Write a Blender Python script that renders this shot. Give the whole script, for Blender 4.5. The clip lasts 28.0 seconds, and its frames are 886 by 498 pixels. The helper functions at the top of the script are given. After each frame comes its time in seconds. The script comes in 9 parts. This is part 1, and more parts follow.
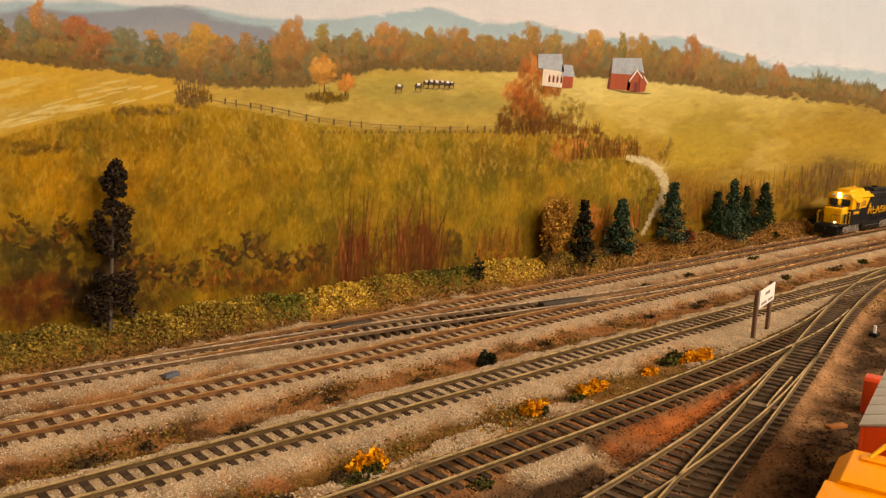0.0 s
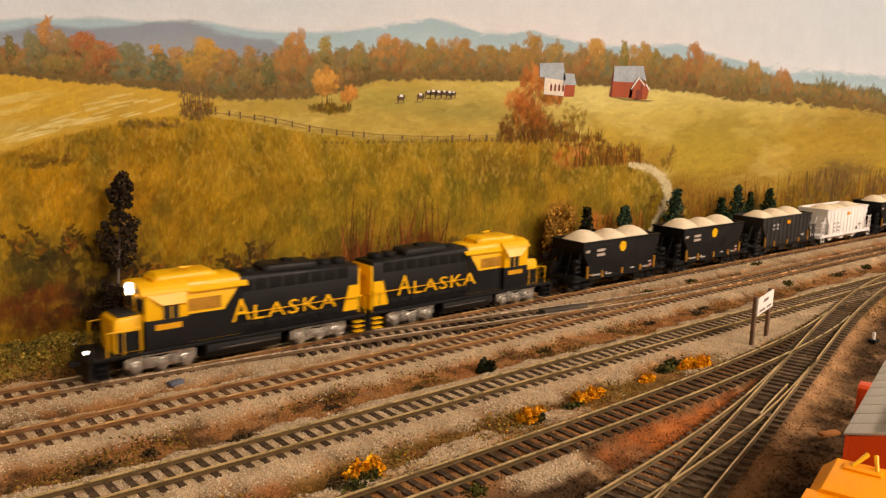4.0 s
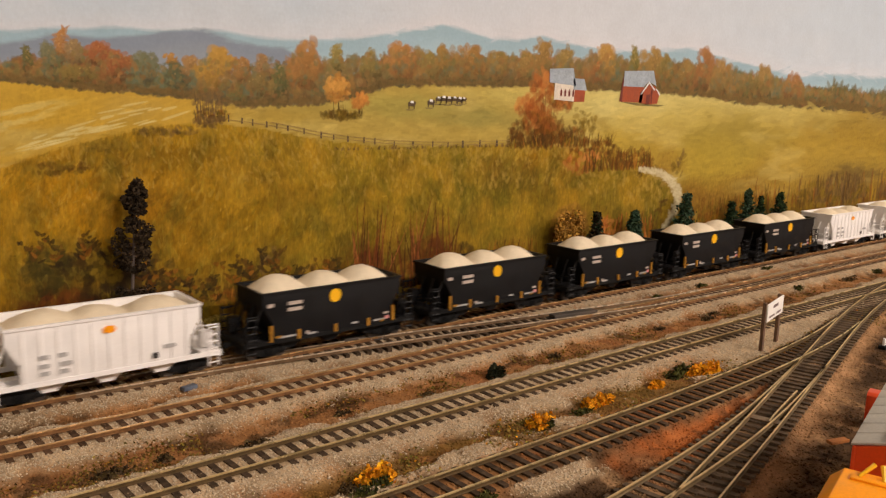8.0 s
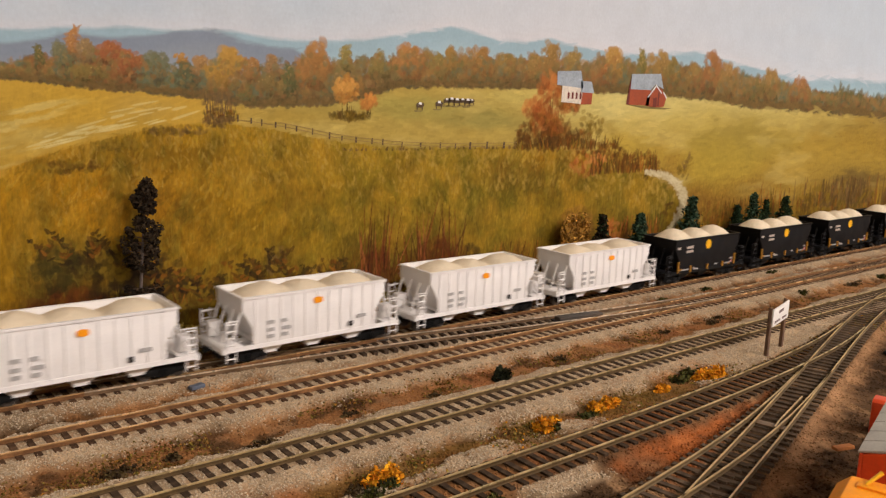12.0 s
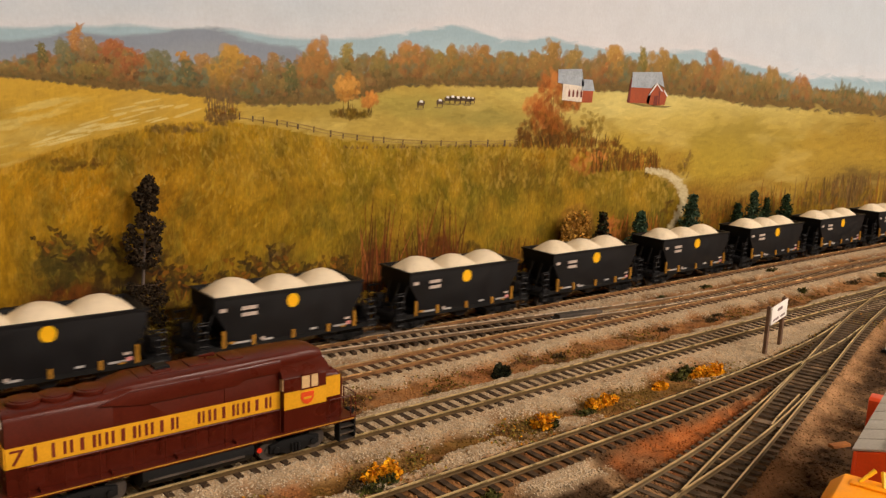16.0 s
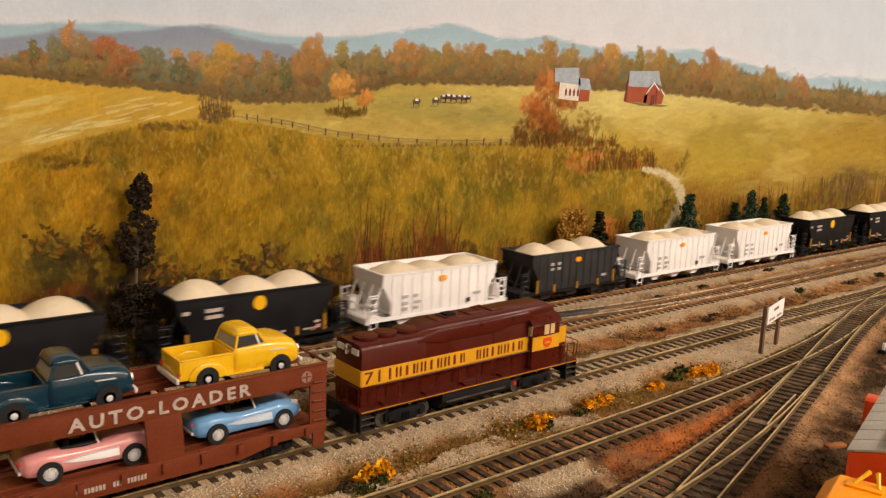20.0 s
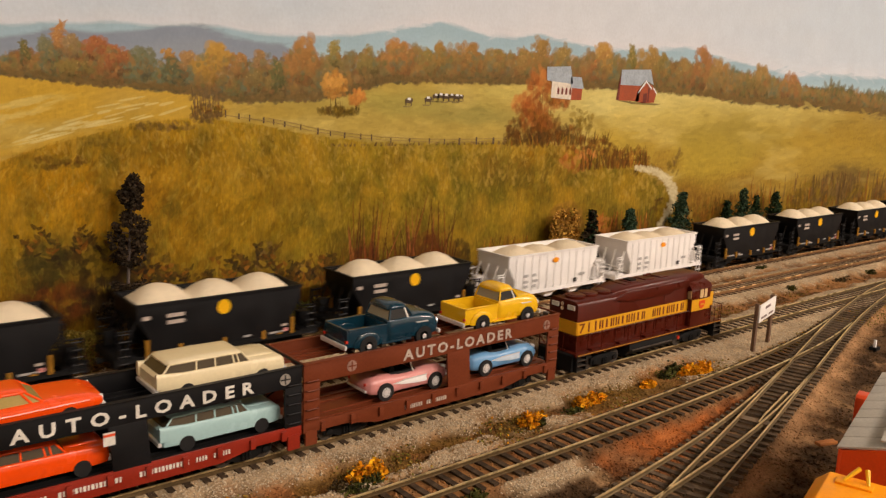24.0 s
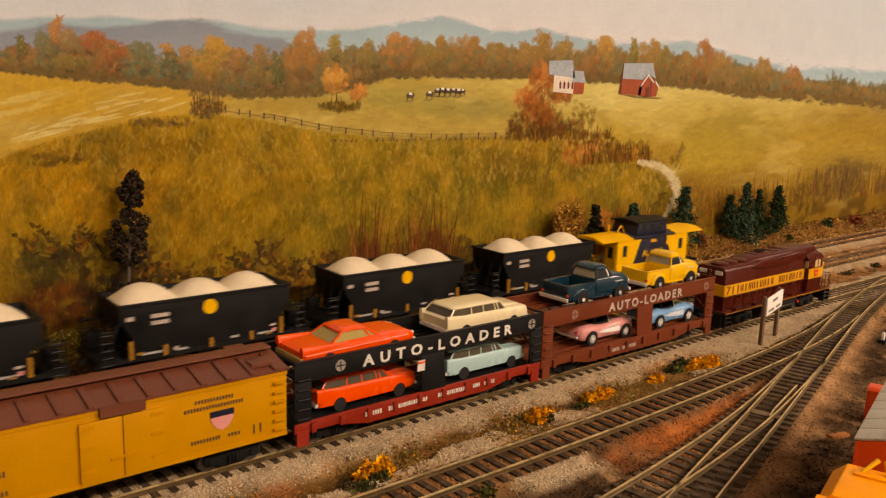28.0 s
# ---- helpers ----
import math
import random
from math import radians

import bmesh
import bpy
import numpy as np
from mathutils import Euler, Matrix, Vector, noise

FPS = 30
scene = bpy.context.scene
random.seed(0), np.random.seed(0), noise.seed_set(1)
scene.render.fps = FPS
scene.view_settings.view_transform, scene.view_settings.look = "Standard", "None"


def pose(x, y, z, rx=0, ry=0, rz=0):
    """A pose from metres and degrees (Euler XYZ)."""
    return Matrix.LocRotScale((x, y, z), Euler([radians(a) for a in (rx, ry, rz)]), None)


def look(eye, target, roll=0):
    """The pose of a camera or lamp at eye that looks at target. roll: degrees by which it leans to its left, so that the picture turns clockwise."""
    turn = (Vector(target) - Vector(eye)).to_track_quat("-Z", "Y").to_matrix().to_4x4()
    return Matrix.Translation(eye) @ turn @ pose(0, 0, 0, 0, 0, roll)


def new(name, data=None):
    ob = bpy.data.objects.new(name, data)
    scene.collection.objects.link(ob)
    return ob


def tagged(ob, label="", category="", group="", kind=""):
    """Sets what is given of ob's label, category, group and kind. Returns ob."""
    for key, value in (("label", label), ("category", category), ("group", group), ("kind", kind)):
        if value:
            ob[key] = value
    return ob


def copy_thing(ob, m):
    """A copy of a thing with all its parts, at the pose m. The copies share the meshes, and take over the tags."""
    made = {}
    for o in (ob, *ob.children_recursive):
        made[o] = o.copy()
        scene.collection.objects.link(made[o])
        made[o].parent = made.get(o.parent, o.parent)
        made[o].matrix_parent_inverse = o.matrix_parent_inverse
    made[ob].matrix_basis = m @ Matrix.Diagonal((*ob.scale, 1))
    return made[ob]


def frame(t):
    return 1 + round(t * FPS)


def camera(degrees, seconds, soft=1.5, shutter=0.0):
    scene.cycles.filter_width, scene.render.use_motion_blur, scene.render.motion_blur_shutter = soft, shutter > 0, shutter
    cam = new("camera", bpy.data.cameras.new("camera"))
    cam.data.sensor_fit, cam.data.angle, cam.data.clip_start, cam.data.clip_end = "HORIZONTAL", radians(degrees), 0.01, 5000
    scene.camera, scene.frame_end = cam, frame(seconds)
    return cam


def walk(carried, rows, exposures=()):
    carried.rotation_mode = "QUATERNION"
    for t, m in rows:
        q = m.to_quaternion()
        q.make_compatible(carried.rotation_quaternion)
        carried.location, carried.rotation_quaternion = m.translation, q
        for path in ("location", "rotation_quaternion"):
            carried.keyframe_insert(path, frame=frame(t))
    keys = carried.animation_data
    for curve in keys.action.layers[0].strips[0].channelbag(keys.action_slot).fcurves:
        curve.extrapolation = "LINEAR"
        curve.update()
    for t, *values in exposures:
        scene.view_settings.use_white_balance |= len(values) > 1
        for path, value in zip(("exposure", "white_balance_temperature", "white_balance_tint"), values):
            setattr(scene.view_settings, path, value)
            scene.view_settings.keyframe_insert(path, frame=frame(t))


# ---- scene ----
cam = camera(55.81, 28.0, soft=1.3, shutter=0.4)
PATH = [
    (0, (0.0000, 0.0000, 0.1539), (0.3229, 0.3705, 0.0618), 2.03),
    (0.5, (0.0002, -0.0019, 0.1547), (0.3223, 0.3694, 0.0629), 2.01),
    (1, (-0.0001, -0.0036, 0.1563), (0.3214, 0.3683, 0.0648), 1.96),
    (1.5, (-0.0009, -0.0057, 0.1572), (0.3196, 0.3669, 0.0656), 2.00),
    (2, (-0.0006, -0.0088, 0.1584), (0.3197, 0.3642, 0.0672), 1.93),
    (2.5, (0.0001, -0.0110, 0.1591), (0.3199, 0.3624, 0.0681), 1.95),
    (3, (0.0002, -0.0110, 0.1594), (0.3202, 0.3625, 0.0697), 1.84),
    (3.5, (0.0003, -0.0100, 0.1594), (0.3192, 0.3644, 0.0692), 1.78),
    (5.5, (0.0005, -0.0113, 0.1607), (0.3166, 0.3654, 0.0701), 1.70),
    (6, (-0.0004, -0.0120, 0.1619), (0.3145, 0.3656, 0.0713), 1.67),
    (6.5, (-0.0005, -0.0130, 0.1632), (0.3140, 0.3649, 0.0723), 1.70),
    (7, (-0.0012, -0.0137, 0.1640), (0.3129, 0.3647, 0.0733), 1.68),
    (7.5, (-0.0023, -0.0140, 0.1639), (0.3115, 0.3647, 0.0735), 1.68),
    (8, (-0.0017, -0.0125, 0.1639), (0.3114, 0.3666, 0.0732), 1.68),
    (8.5, (-0.0011, -0.0100, 0.1642), (0.3118, 0.3693, 0.0737), 1.71),
    (9, (-0.0024, -0.0080, 0.1636), (0.3098, 0.3717, 0.0723), 1.71),
    (9.5, (-0.0037, -0.0092, 0.1648), (0.3086, 0.3704, 0.0735), 1.85),
    (10, (-0.0052, -0.0101, 0.1659), (0.3068, 0.3698, 0.0748), 1.93),
    (10.5, (-0.0053, -0.0107, 0.1666), (0.3067, 0.3692, 0.0757), 2.04),
    (11, (-0.0057, -0.0108, 0.1671), (0.3063, 0.3692, 0.0760), 2.09),
    (11.5, (-0.0056, -0.0109, 0.1669), (0.3064, 0.3690, 0.0760), 2.18),
    (12, (-0.0051, -0.0113, 0.1663), (0.3069, 0.3684, 0.0746), 2.26),
    (12.5, (-0.0057, -0.0117, 0.1673), (0.3062, 0.3683, 0.0760), 2.22),
    (14.5, (-0.0064, -0.0121, 0.1671), (0.3045, 0.3684, 0.0745), 2.36),
    (15, (-0.0064, -0.0125, 0.1665), (0.3044, 0.3679, 0.0734), 2.41),
    (15.5, (-0.0061, -0.0135, 0.1669), (0.3046, 0.3669, 0.0732), 2.43),
    (16, (-0.0059, -0.0144, 0.1679), (0.3049, 0.3658, 0.0739), 2.39),
    (16.5, (-0.0057, -0.0154, 0.1683), (0.3050, 0.3649, 0.0743), 2.37),
    (17, (-0.0057, -0.0153, 0.1683), (0.3048, 0.3652, 0.0748), 2.36),
    (17.5, (-0.0046, -0.0149, 0.1683), (0.3063, 0.3653, 0.0746), 2.35),
    (18, (-0.0047, -0.0146, 0.1685), (0.3059, 0.3659, 0.0748), 2.34),
    (18.5, (-0.0045, -0.0150, 0.1684), (0.3067, 0.3651, 0.0748), 2.42),
    (19, (-0.0039, -0.0146, 0.1672), (0.3071, 0.3655, 0.0732), 2.46),
    (19.5, (-0.0028, -0.0143, 0.1674), (0.3085, 0.3655, 0.0735), 2.49),
    (20, (-0.0024, -0.0140, 0.1671), (0.3090, 0.3657, 0.0729), 2.50),
    (20.5, (-0.0035, -0.0137, 0.1663), (0.3078, 0.3660, 0.0717), 2.51),
    (21, (-0.0036, -0.0138, 0.1662), (0.3078, 0.3657, 0.0714), 2.48),
    (21.5, (-0.0031, -0.0141, 0.1670), (0.3084, 0.3652, 0.0717), 2.46),
    (23.5, (-0.0024, -0.0153, 0.1679), (0.3111, 0.3624, 0.0729), 2.42),
    (24, (-0.0019, -0.0149, 0.1677), (0.3121, 0.3624, 0.0727), 2.39),
    (24.5, (-0.0014, -0.0133, 0.1665), (0.3128, 0.3640, 0.0718), 2.35),
    (25, (-0.0008, -0.0129, 0.1660), (0.3134, 0.3643, 0.0710), 2.36),
    (25.5, (-0.0006, -0.0124, 0.1662), (0.3137, 0.3647, 0.0713), 2.34),
    (26, (-0.0006, -0.0119, 0.1656), (0.3142, 0.3647, 0.0704), 2.30),
    (26.5, (-0.0014, -0.0118, 0.1656), (0.3126, 0.3655, 0.0703), 2.22),
    (27, (-0.0016, -0.0115, 0.1652), (0.3128, 0.3654, 0.0695), 2.28),
    (27.5, (-0.0009, -0.0106, 0.1644), (0.3136, 0.3661, 0.0687), 2.36),
    (28, (-0.0007, -0.0088, 0.1633), (0.3138, 0.3682, 0.0684), 1.87),
]
walk(cam, [(t, look(eye, target, roll)) for t, eye, target, roll in PATH],
     exposures=((0.0, 0.25, 7400, 15), (3.5, 0.22, 7050, 15), (6.0, 0.18, 6450, 14), (8.0, 0.03, 6250, 14), (12.5, 0.03, 5850, 13), (14.5, 0.02, 6350, 13), (17.0, 0.19, 6450, 13), (20.0, 0.19, 6450, 13), (21.5, 0.05, 6400, 13), (25.0, 0.04, 6650, 14), (28.0, 0.03, 7700, 18)))

# ---- room light: three warm tubes under the ceiling, the room closed around ----
world = bpy.data.worlds.new("room_air")
world.use_nodes = True
world.node_tree.nodes["Background"].inputs["Color"].default_value = (0.9, 0.75, 0.55, 1)
world.node_tree.nodes["Background"].inputs["Strength"].default_value = 0.02
scene.world = world
scene.view_settings.exposure = 0.0
LAMPS = ((-0.9, -1.40), (0.75, -1.40), (2.4, -1.40))
LAMP_Z = 1.30


def ceiling_light(x, y, power):
    data = bpy.data.lights.new("tube_light", "AREA")
    data.shape, data.size, data.size_y, data.energy, data.color = "RECTANGLE", 1.15, 0.28, power, (1.0, 0.84, 0.70)
    ob = new("tube_light", data)
    ob.matrix_world = pose(x, y, LAMP_Z - 0.005)


for lx, ly in LAMPS:
    ceiling_light(lx, ly, {-0.9: 11.0, 0.75: 47.5, 2.4: 57.0}[lx])

# ---- mesh and material tools ----
class Mesh:
    """Collects vertices and faces of one part."""

    def __init__(self):
        self.v, self.f = [], []

    def add(self, verts, faces):
        n = len(self.v)
        self.v += [tuple(p) for p in verts]
        self.f += [tuple(i + n for i in q) for q in faces]
        return self

    def box(self, x0, x1, y0, y1, z0, z1):
        v = [(x, y, z) for z in (z0, z1) for y in (y0, y1) for x in (x0, x1)]
        return self.add(v, [(0, 2, 3, 1), (4, 5, 7, 6), (0, 1, 5, 4), (2, 6, 7, 3), (0, 4, 6, 2), (1, 3, 7, 5)])

    def prism(self, outline, lo, hi, axis="y"):
        """An outline of (a, b) pairs pushed along an axis: a, b are x, z for y; y, z for x; x, y for z."""
        put = {"y": lambda a, b, c: (a, c, b), "x": lambda a, b, c: (c, a, b), "z": lambda a, b, c: (a, b, c)}[axis]
        n = len(outline)
        v = [put(a, b, lo) for a, b in outline] + [put(a, b, hi) for a, b in outline]
        f = [tuple(range(n)), tuple(range(2 * n - 1, n - 1, -1))]
        f += [(i, i + n, (i + 1) % n + n, (i + 1) % n) for i in range(n)]
        return self.add(v, f)

    def tube(self, a, b, r, n=8, r2=None):
        a, b = Vector(a), Vector(b)
        d = (b - a).normalized()
        u = d.orthogonal().normalized()
        w = d.cross(u)
        r2 = r if r2 is None else r2
        ang = [2 * math.pi * i / n for i in range(n)]
        v = [a + (u * math.cos(t) + w * math.sin(t)) * r for t in ang] + [b + (u * math.cos(t) + w * math.sin(t)) * r2 for t in ang]
        f = [tuple(range(n - 1, -1, -1)), tuple(range(n, 2 * n))] + [(i, (i + 1) % n, (i + 1) % n + n, i + n) for i in range(n)]
        return self.add(v, f)

    def rod(self, points, r, n=6):
        for a, b in zip(points, points[1:]):
            self.tube(a, b, r, n)
        return self

    def loft(self, rings, close=True):
        """Rings of equal length joined one to the next, the ends capped."""
        n = len(rings[0])
        v = [p for ring in rings for p in ring]
        f = []
        for k in range(len(rings) - 1):
            for i in range(n):
                j = (i + 1) % n
                f.append((k * n + i, k * n + j, (k + 1) * n + j, (k + 1) * n + i))
        if close:
            f += [tuple(range(n - 1, -1, -1)), tuple(range((len(rings) - 1) * n, len(rings) * n))]
        return self.add(v, f)

    def data(self, name, material, bevel=0.0, smooth=35):
        me = bpy.data.meshes.new(name)
        me.from_pydata(self.v, [], self.f)
        bm = bmesh.new()
        bm.from_mesh(me)
        bmesh.ops.recalc_face_normals(bm, faces=bm.faces)
        if bevel:
            edges = [e for e in bm.edges if len(e.link_faces) == 2 and e.calc_face_angle() > 0.5]
            bmesh.ops.bevel(bm, geom=edges, offset=bevel, segments=2, profile=0.6, affect="EDGES", clamp_overlap=True)
        bm.to_mesh(me)
        bm.free()
        if smooth:
            me.polygons.foreach_set("use_smooth", [True] * len(me.polygons))
            me.set_sharp_from_angle(angle=radians(smooth))
        if material:
            me.materials.append(material)
        return me


def part(name, mesh, material, parent, label="", bevel=0.0, smooth=35, at=None):
    me = mesh.data(name, material, bevel, smooth) if isinstance(mesh, Mesh) else mesh
    ob = new(name, me)
    ob.parent = parent
    if at is not None:
        ob.matrix_basis = at
    return tagged(ob, label)


def thing(name, label, category, group="", kind=""):
    return tagged(new(name), label, category, group, kind)


def lettering(text, size, wide=1.0, thick=0.0001, gap=1.12, bold=0.0):
    """A mesh of raised letters in the built-in font, standing in the xz plane, from x = 0, facing -y."""
    curve = bpy.data.curves.new("letters", "FONT")
    curve.body, curve.size, curve.extrude, curve.space_character = text, size, thick, gap
    curve.resolution_u, curve.offset = 2, bold
    ob = new("letters", curve)
    bpy.context.view_layer.update()
    me = bpy.data.meshes.new_from_object(ob.evaluated_get(bpy.context.evaluated_depsgraph_get()))
    bpy.data.objects.remove(ob)
    me.transform(Matrix.Diagonal((wide, 1, 1, 1)))
    me.transform(pose(0, 0, 0, 90, 0, 0))
    return me


def width_of(me):
    xs = [v.co.x for v in me.vertices]
    return min(xs), max(xs)


def words(name, text, x0, x1, z, size, y, material, parent, back=False, label="", gap=1.12, bold=0.0):
    """Raised letters on a side: from x0 to x1, their foot at z, at the depth y. back: on the far side, read from +y."""
    me = lettering(text, size, gap=gap, bold=bold)
    lo, hi = width_of(me)
    me.transform(Matrix.Diagonal(((x1 - x0) / (hi - lo), 1, 1, 1)) @ Matrix.Translation((-lo, 0, 0)))
    me.materials.clear()
    me.materials.append(material)
    at = pose(x0, y, z) if not back else pose(x1, y, z, 0, 0, 180)
    return part(name, me, material, parent, label, at=at)


def shader(name, base=(0.5, 0.5, 0.5), rough=0.5, metal=0.0, vary=0.15, scale=400.0, fine=2500.0, bump=0.1, attribute="", island=0.0, coat=0.0, dirt=None, dirt_amount=0.0, object_random=0.0):
    """A procedural material: the base colour with variation at two scales, relief, wear and, where wanted, dirt of its own colour."""
    m = bpy.data.materials.new(name)
    m.use_nodes = True
    t = m.node_tree
    n, link = t.nodes, t.links.new
    b = n["Principled BSDF"]
    b.inputs["Roughness"].default_value, b.inputs["Metallic"].default_value = rough, metal
    b.inputs["Coat Weight"].default_value = coat
    co = n.new("ShaderNodeTexCoord").outputs["Object"]

    def noise_at(s, detail=3.0):
        k = n.new("ShaderNodeTexNoise")
        k.inputs["Scale"].default_value, k.inputs["Detail"].default_value = s, detail
        link(co, k.inputs["Vector"])
        return k.outputs["Fac"]

    def mixed(kind, fac, a, c):
        k = n.new("ShaderNodeMix")
        k.data_type, k.blend_type = "RGBA", kind
        for slot, val in ((k.inputs[0], fac), (k.inputs[6], a), (k.inputs[7], c)):
            if isinstance(val, (int, float)):
                slot.default_value = val
            elif isinstance(val, tuple):
                slot.default_value = (*val[:3], 1)
            else:
                link(val, slot)
        return k.outputs[2]

    def ramp(fac, lo, hi):
        k = n.new("ShaderNodeMapRange")
        k.inputs[1].default_value, k.inputs[2].default_value = 0.3, 0.7
        k.inputs[3].default_value, k.inputs[4].default_value = lo, hi
        link(fac, k.inputs[0])
        return k.outputs[0]

    if attribute:
        k = n.new("ShaderNodeVertexColor")
        k.layer_name = attribute
        colour = k.outputs["Color"]
    else:
        k = n.new("ShaderNodeRGB")
        k.outputs[0].default_value = (*base, 1)
        colour = k.outputs[0]
    big, small = noise_at(scale), noise_at(fine, 2.0)
    for fac, amount in ((big, vary), (small, vary * 0.8)):
        k = n.new("ShaderNodeCombineColor")
        v = ramp(fac, 1 - amount, 1 + amount)
        for s in k.inputs:
            link(v, s)
        colour = mixed("MULTIPLY", 1.0, colour, k.outputs[0])
    if island or object_random:
        src = n.new("ShaderNodeNewGeometry").outputs["Random Per Island"] if island else n.new("ShaderNodeObjectInfo").outputs["Random"]
        amount = island or object_random
        k = n.new("ShaderNodeMapRange")
        k.inputs[3].default_value, k.inputs[4].default_value = 1 - amount, 1 + amount
        link(src, k.inputs[0])
        c = n.new("ShaderNodeCombineColor")
        for s in c.inputs:
            link(k.outputs[0], s)
        colour = mixed("MULTIPLY", 1.0, colour, c.outputs[0])
    if dirt:
        k = n.new("ShaderNodeMapRange")
        k.inputs[1].default_value, k.inputs[2].default_value = 0.45, 0.75
        k.inputs[4].default_value = dirt_amount
        link(noise_at(scale * 0.6, 5.0), k.inputs[0])
        colour = mixed("MIX", k.outputs[0], colour, dirt)
    link(colour, b.inputs["Base Color"])
    link(ramp(big, max(0.03, rough - 0.08), min(1, rough + 0.08)), b.inputs["Roughness"])
    if bump:
        k = n.new("ShaderNodeBump")
        k.inputs["Strength"].default_value, k.inputs["Distance"].default_value = bump, 0.0006
        link(small, k.inputs["Height"])
        link(k.outputs[0], b.inputs["Normal"])
    return m


def glow(name, colour, strength):
    m = bpy.data.materials.new(name)
    m.use_nodes = True
    b = m.node_tree.nodes["Principled BSDF"]
    b.inputs["Base Color"].default_value = (*colour, 1)
    b.inputs["Emission Color"].default_value = (*colour, 1)
    b.inputs["Emission Strength"].default_value = strength
    return m

# ---- materials ----
M_RAIL = {
    "rust": shader("rusty_rail", (0.22, 0.105, 0.036), 0.5, 0.2, 0.3, 120, 900, 0.1, dirt=(0.08, 0.035, 0.014), dirt_amount=0.8),
    "yard": shader("dark_yard_rail", (0.17, 0.12, 0.055), 0.45, 0.3, 0.25, 120, 900, 0.1, dirt=(0.06, 0.04, 0.022), dirt_amount=0.6),
    "brass": shader("dull_brass_rail", (0.12, 0.076, 0.030), 0.42, 0.3, 0.25, 120, 900, 0.1, dirt=(0.09, 0.065, 0.03), dirt_amount=0.6),
    "nickel": shader("grey_nickel_rail", (0.22, 0.14, 0.075), 0.4, 0.4, 0.25, 120, 900, 0.1, dirt=(0.09, 0.05, 0.025), dirt_amount=0.7),
}
# bare rail heads; glints are put into the bright, half-metal base colour
M_RAILTOP = {
    "rust": shader("worn_glint_rail_head", (0.95, 0.62, 0.29), 0.24, 0.6, 0.2, 90, 900, 0.05, dirt=(0.46, 0.24, 0.08), dirt_amount=0.7),
    "yard": shader("yard_rail_head", (0.70, 0.50, 0.23), 0.36, 0.5, 0.25, 90, 900, 0.05, dirt=(0.20, 0.14, 0.07), dirt_amount=0.7),
    "brass": shader("dull_rail_head", (0.72, 0.56, 0.28), 0.30, 0.5, 0.2, 90, 900, 0.05, dirt=(0.24, 0.18, 0.08), dirt_amount=0.6),
    "nickel": shader("grey_rail_head", (0.84, 0.70, 0.52), 0.28, 0.5, 0.15, 90, 900, 0.05),
}
M_TIE = {
    "rust": shader("brown_tie", (0.085, 0.048, 0.026), 0.8, 0, 0.3, 300, 2500, 0.3, object_random=0.25, dirt=(0.16, 0.10, 0.06), dirt_amount=0.5),
    "nickel": shader("soot_tie", (0.060, 0.040, 0.025), 0.8, 0, 0.3, 300, 2500, 0.3, object_random=0.25, dirt=(0.12, 0.08, 0.05), dirt_amount=0.4),
    "yard": shader("black_tie", (0.110, 0.078, 0.050), 0.8, 0, 0.3, 300, 2500, 0.3, object_random=0.3, dirt=(0.10, 0.065, 0.04), dirt_amount=0.35),
    "brass": shader("dark_tie", (0.062, 0.041, 0.025), 0.8, 0, 0.3, 300, 2500, 0.3, object_random=0.25, dirt=(0.13, 0.09, 0.06), dirt_amount=0.35),
}
M_STONE = shader("ballast_stone", (0.485, 0.387, 0.262), 0.9, 0, 0.12, 60, 1500, 0.2, island=0.22)
M_GROUND = shader("scenic_ground", (0.3, 0.2, 0.1), 0.95, 0, 0.28, 90, 1100, 0.8, attribute="soil")
M_GRIT = shader("soil_grit", (0.3, 0.2, 0.1), 0.95, 0, 0.1, 60, 1500, 0.2, attribute="soil", island=0.28)
M_LEAF = shader("foliage", (0.1, 0.1, 0.03), 0.8, 0, 0.15, 200, 1500, 0.2, attribute="leaf", island=0.35)
M_BARK = shader("bark", (0.10, 0.06, 0.035), 0.9, 0, 0.3, 500, 3000, 0.4)
M_BLACK = shader("black_paint", (0.005, 0.005, 0.006), 0.55, 0, 0.2, 60, 900, 0.04)
M_GREYBLACK = shader("weathered_black_paint", (0.030, 0.029, 0.029), 0.55, 0, 0.25, 60, 900, 0.06)
M_FRAME = shader("black_plastic", (0.010, 0.010, 0.010), 0.6, 0, 0.2, 80, 900, 0.05)
M_WHITE = shader("white_plastic", (0.92, 0.90, 0.88), 0.45, 0, 0.04, 60, 900, 0.04)
M_YELLOW = shader("yellow_paint", (0.92, 0.50, 0.006), 0.38, 0, 0.06, 60, 900, 0.03)
M_STEPYELLOW = shader("ochre_paint", (0.42, 0.20, 0.015), 0.5, 0, 0.15, 60, 900, 0.03)
M_ORANGE = shader("orange_paint", (0.98, 0.36, 0.004), 0.45, 0, 0.06, 60, 900, 0.03)
M_SAND = shader("sand_load", (0.78, 0.67, 0.49), 0.95, 0, 0.06, 150, 4000, 0.35)
M_MAROON = shader("maroon_paint", (0.078, 0.0105, 0.0045), 0.33, 0, 0.12, 60, 900, 0.03)
M_GOLD = shader("gold_yellow_paint", (0.74, 0.36, 0.012), 0.4, 0, 0.08, 60, 900, 0.03)
M_NAVY = shader("dark_blue_paint", (0.012, 0.014, 0.035), 0.4, 0, 0.12, 60, 900, 0.03)
M_STEEL = shader("wheel_steel", (0.30, 0.27, 0.24), 0.35, 0.9, 0.15, 100, 900, 0.05)
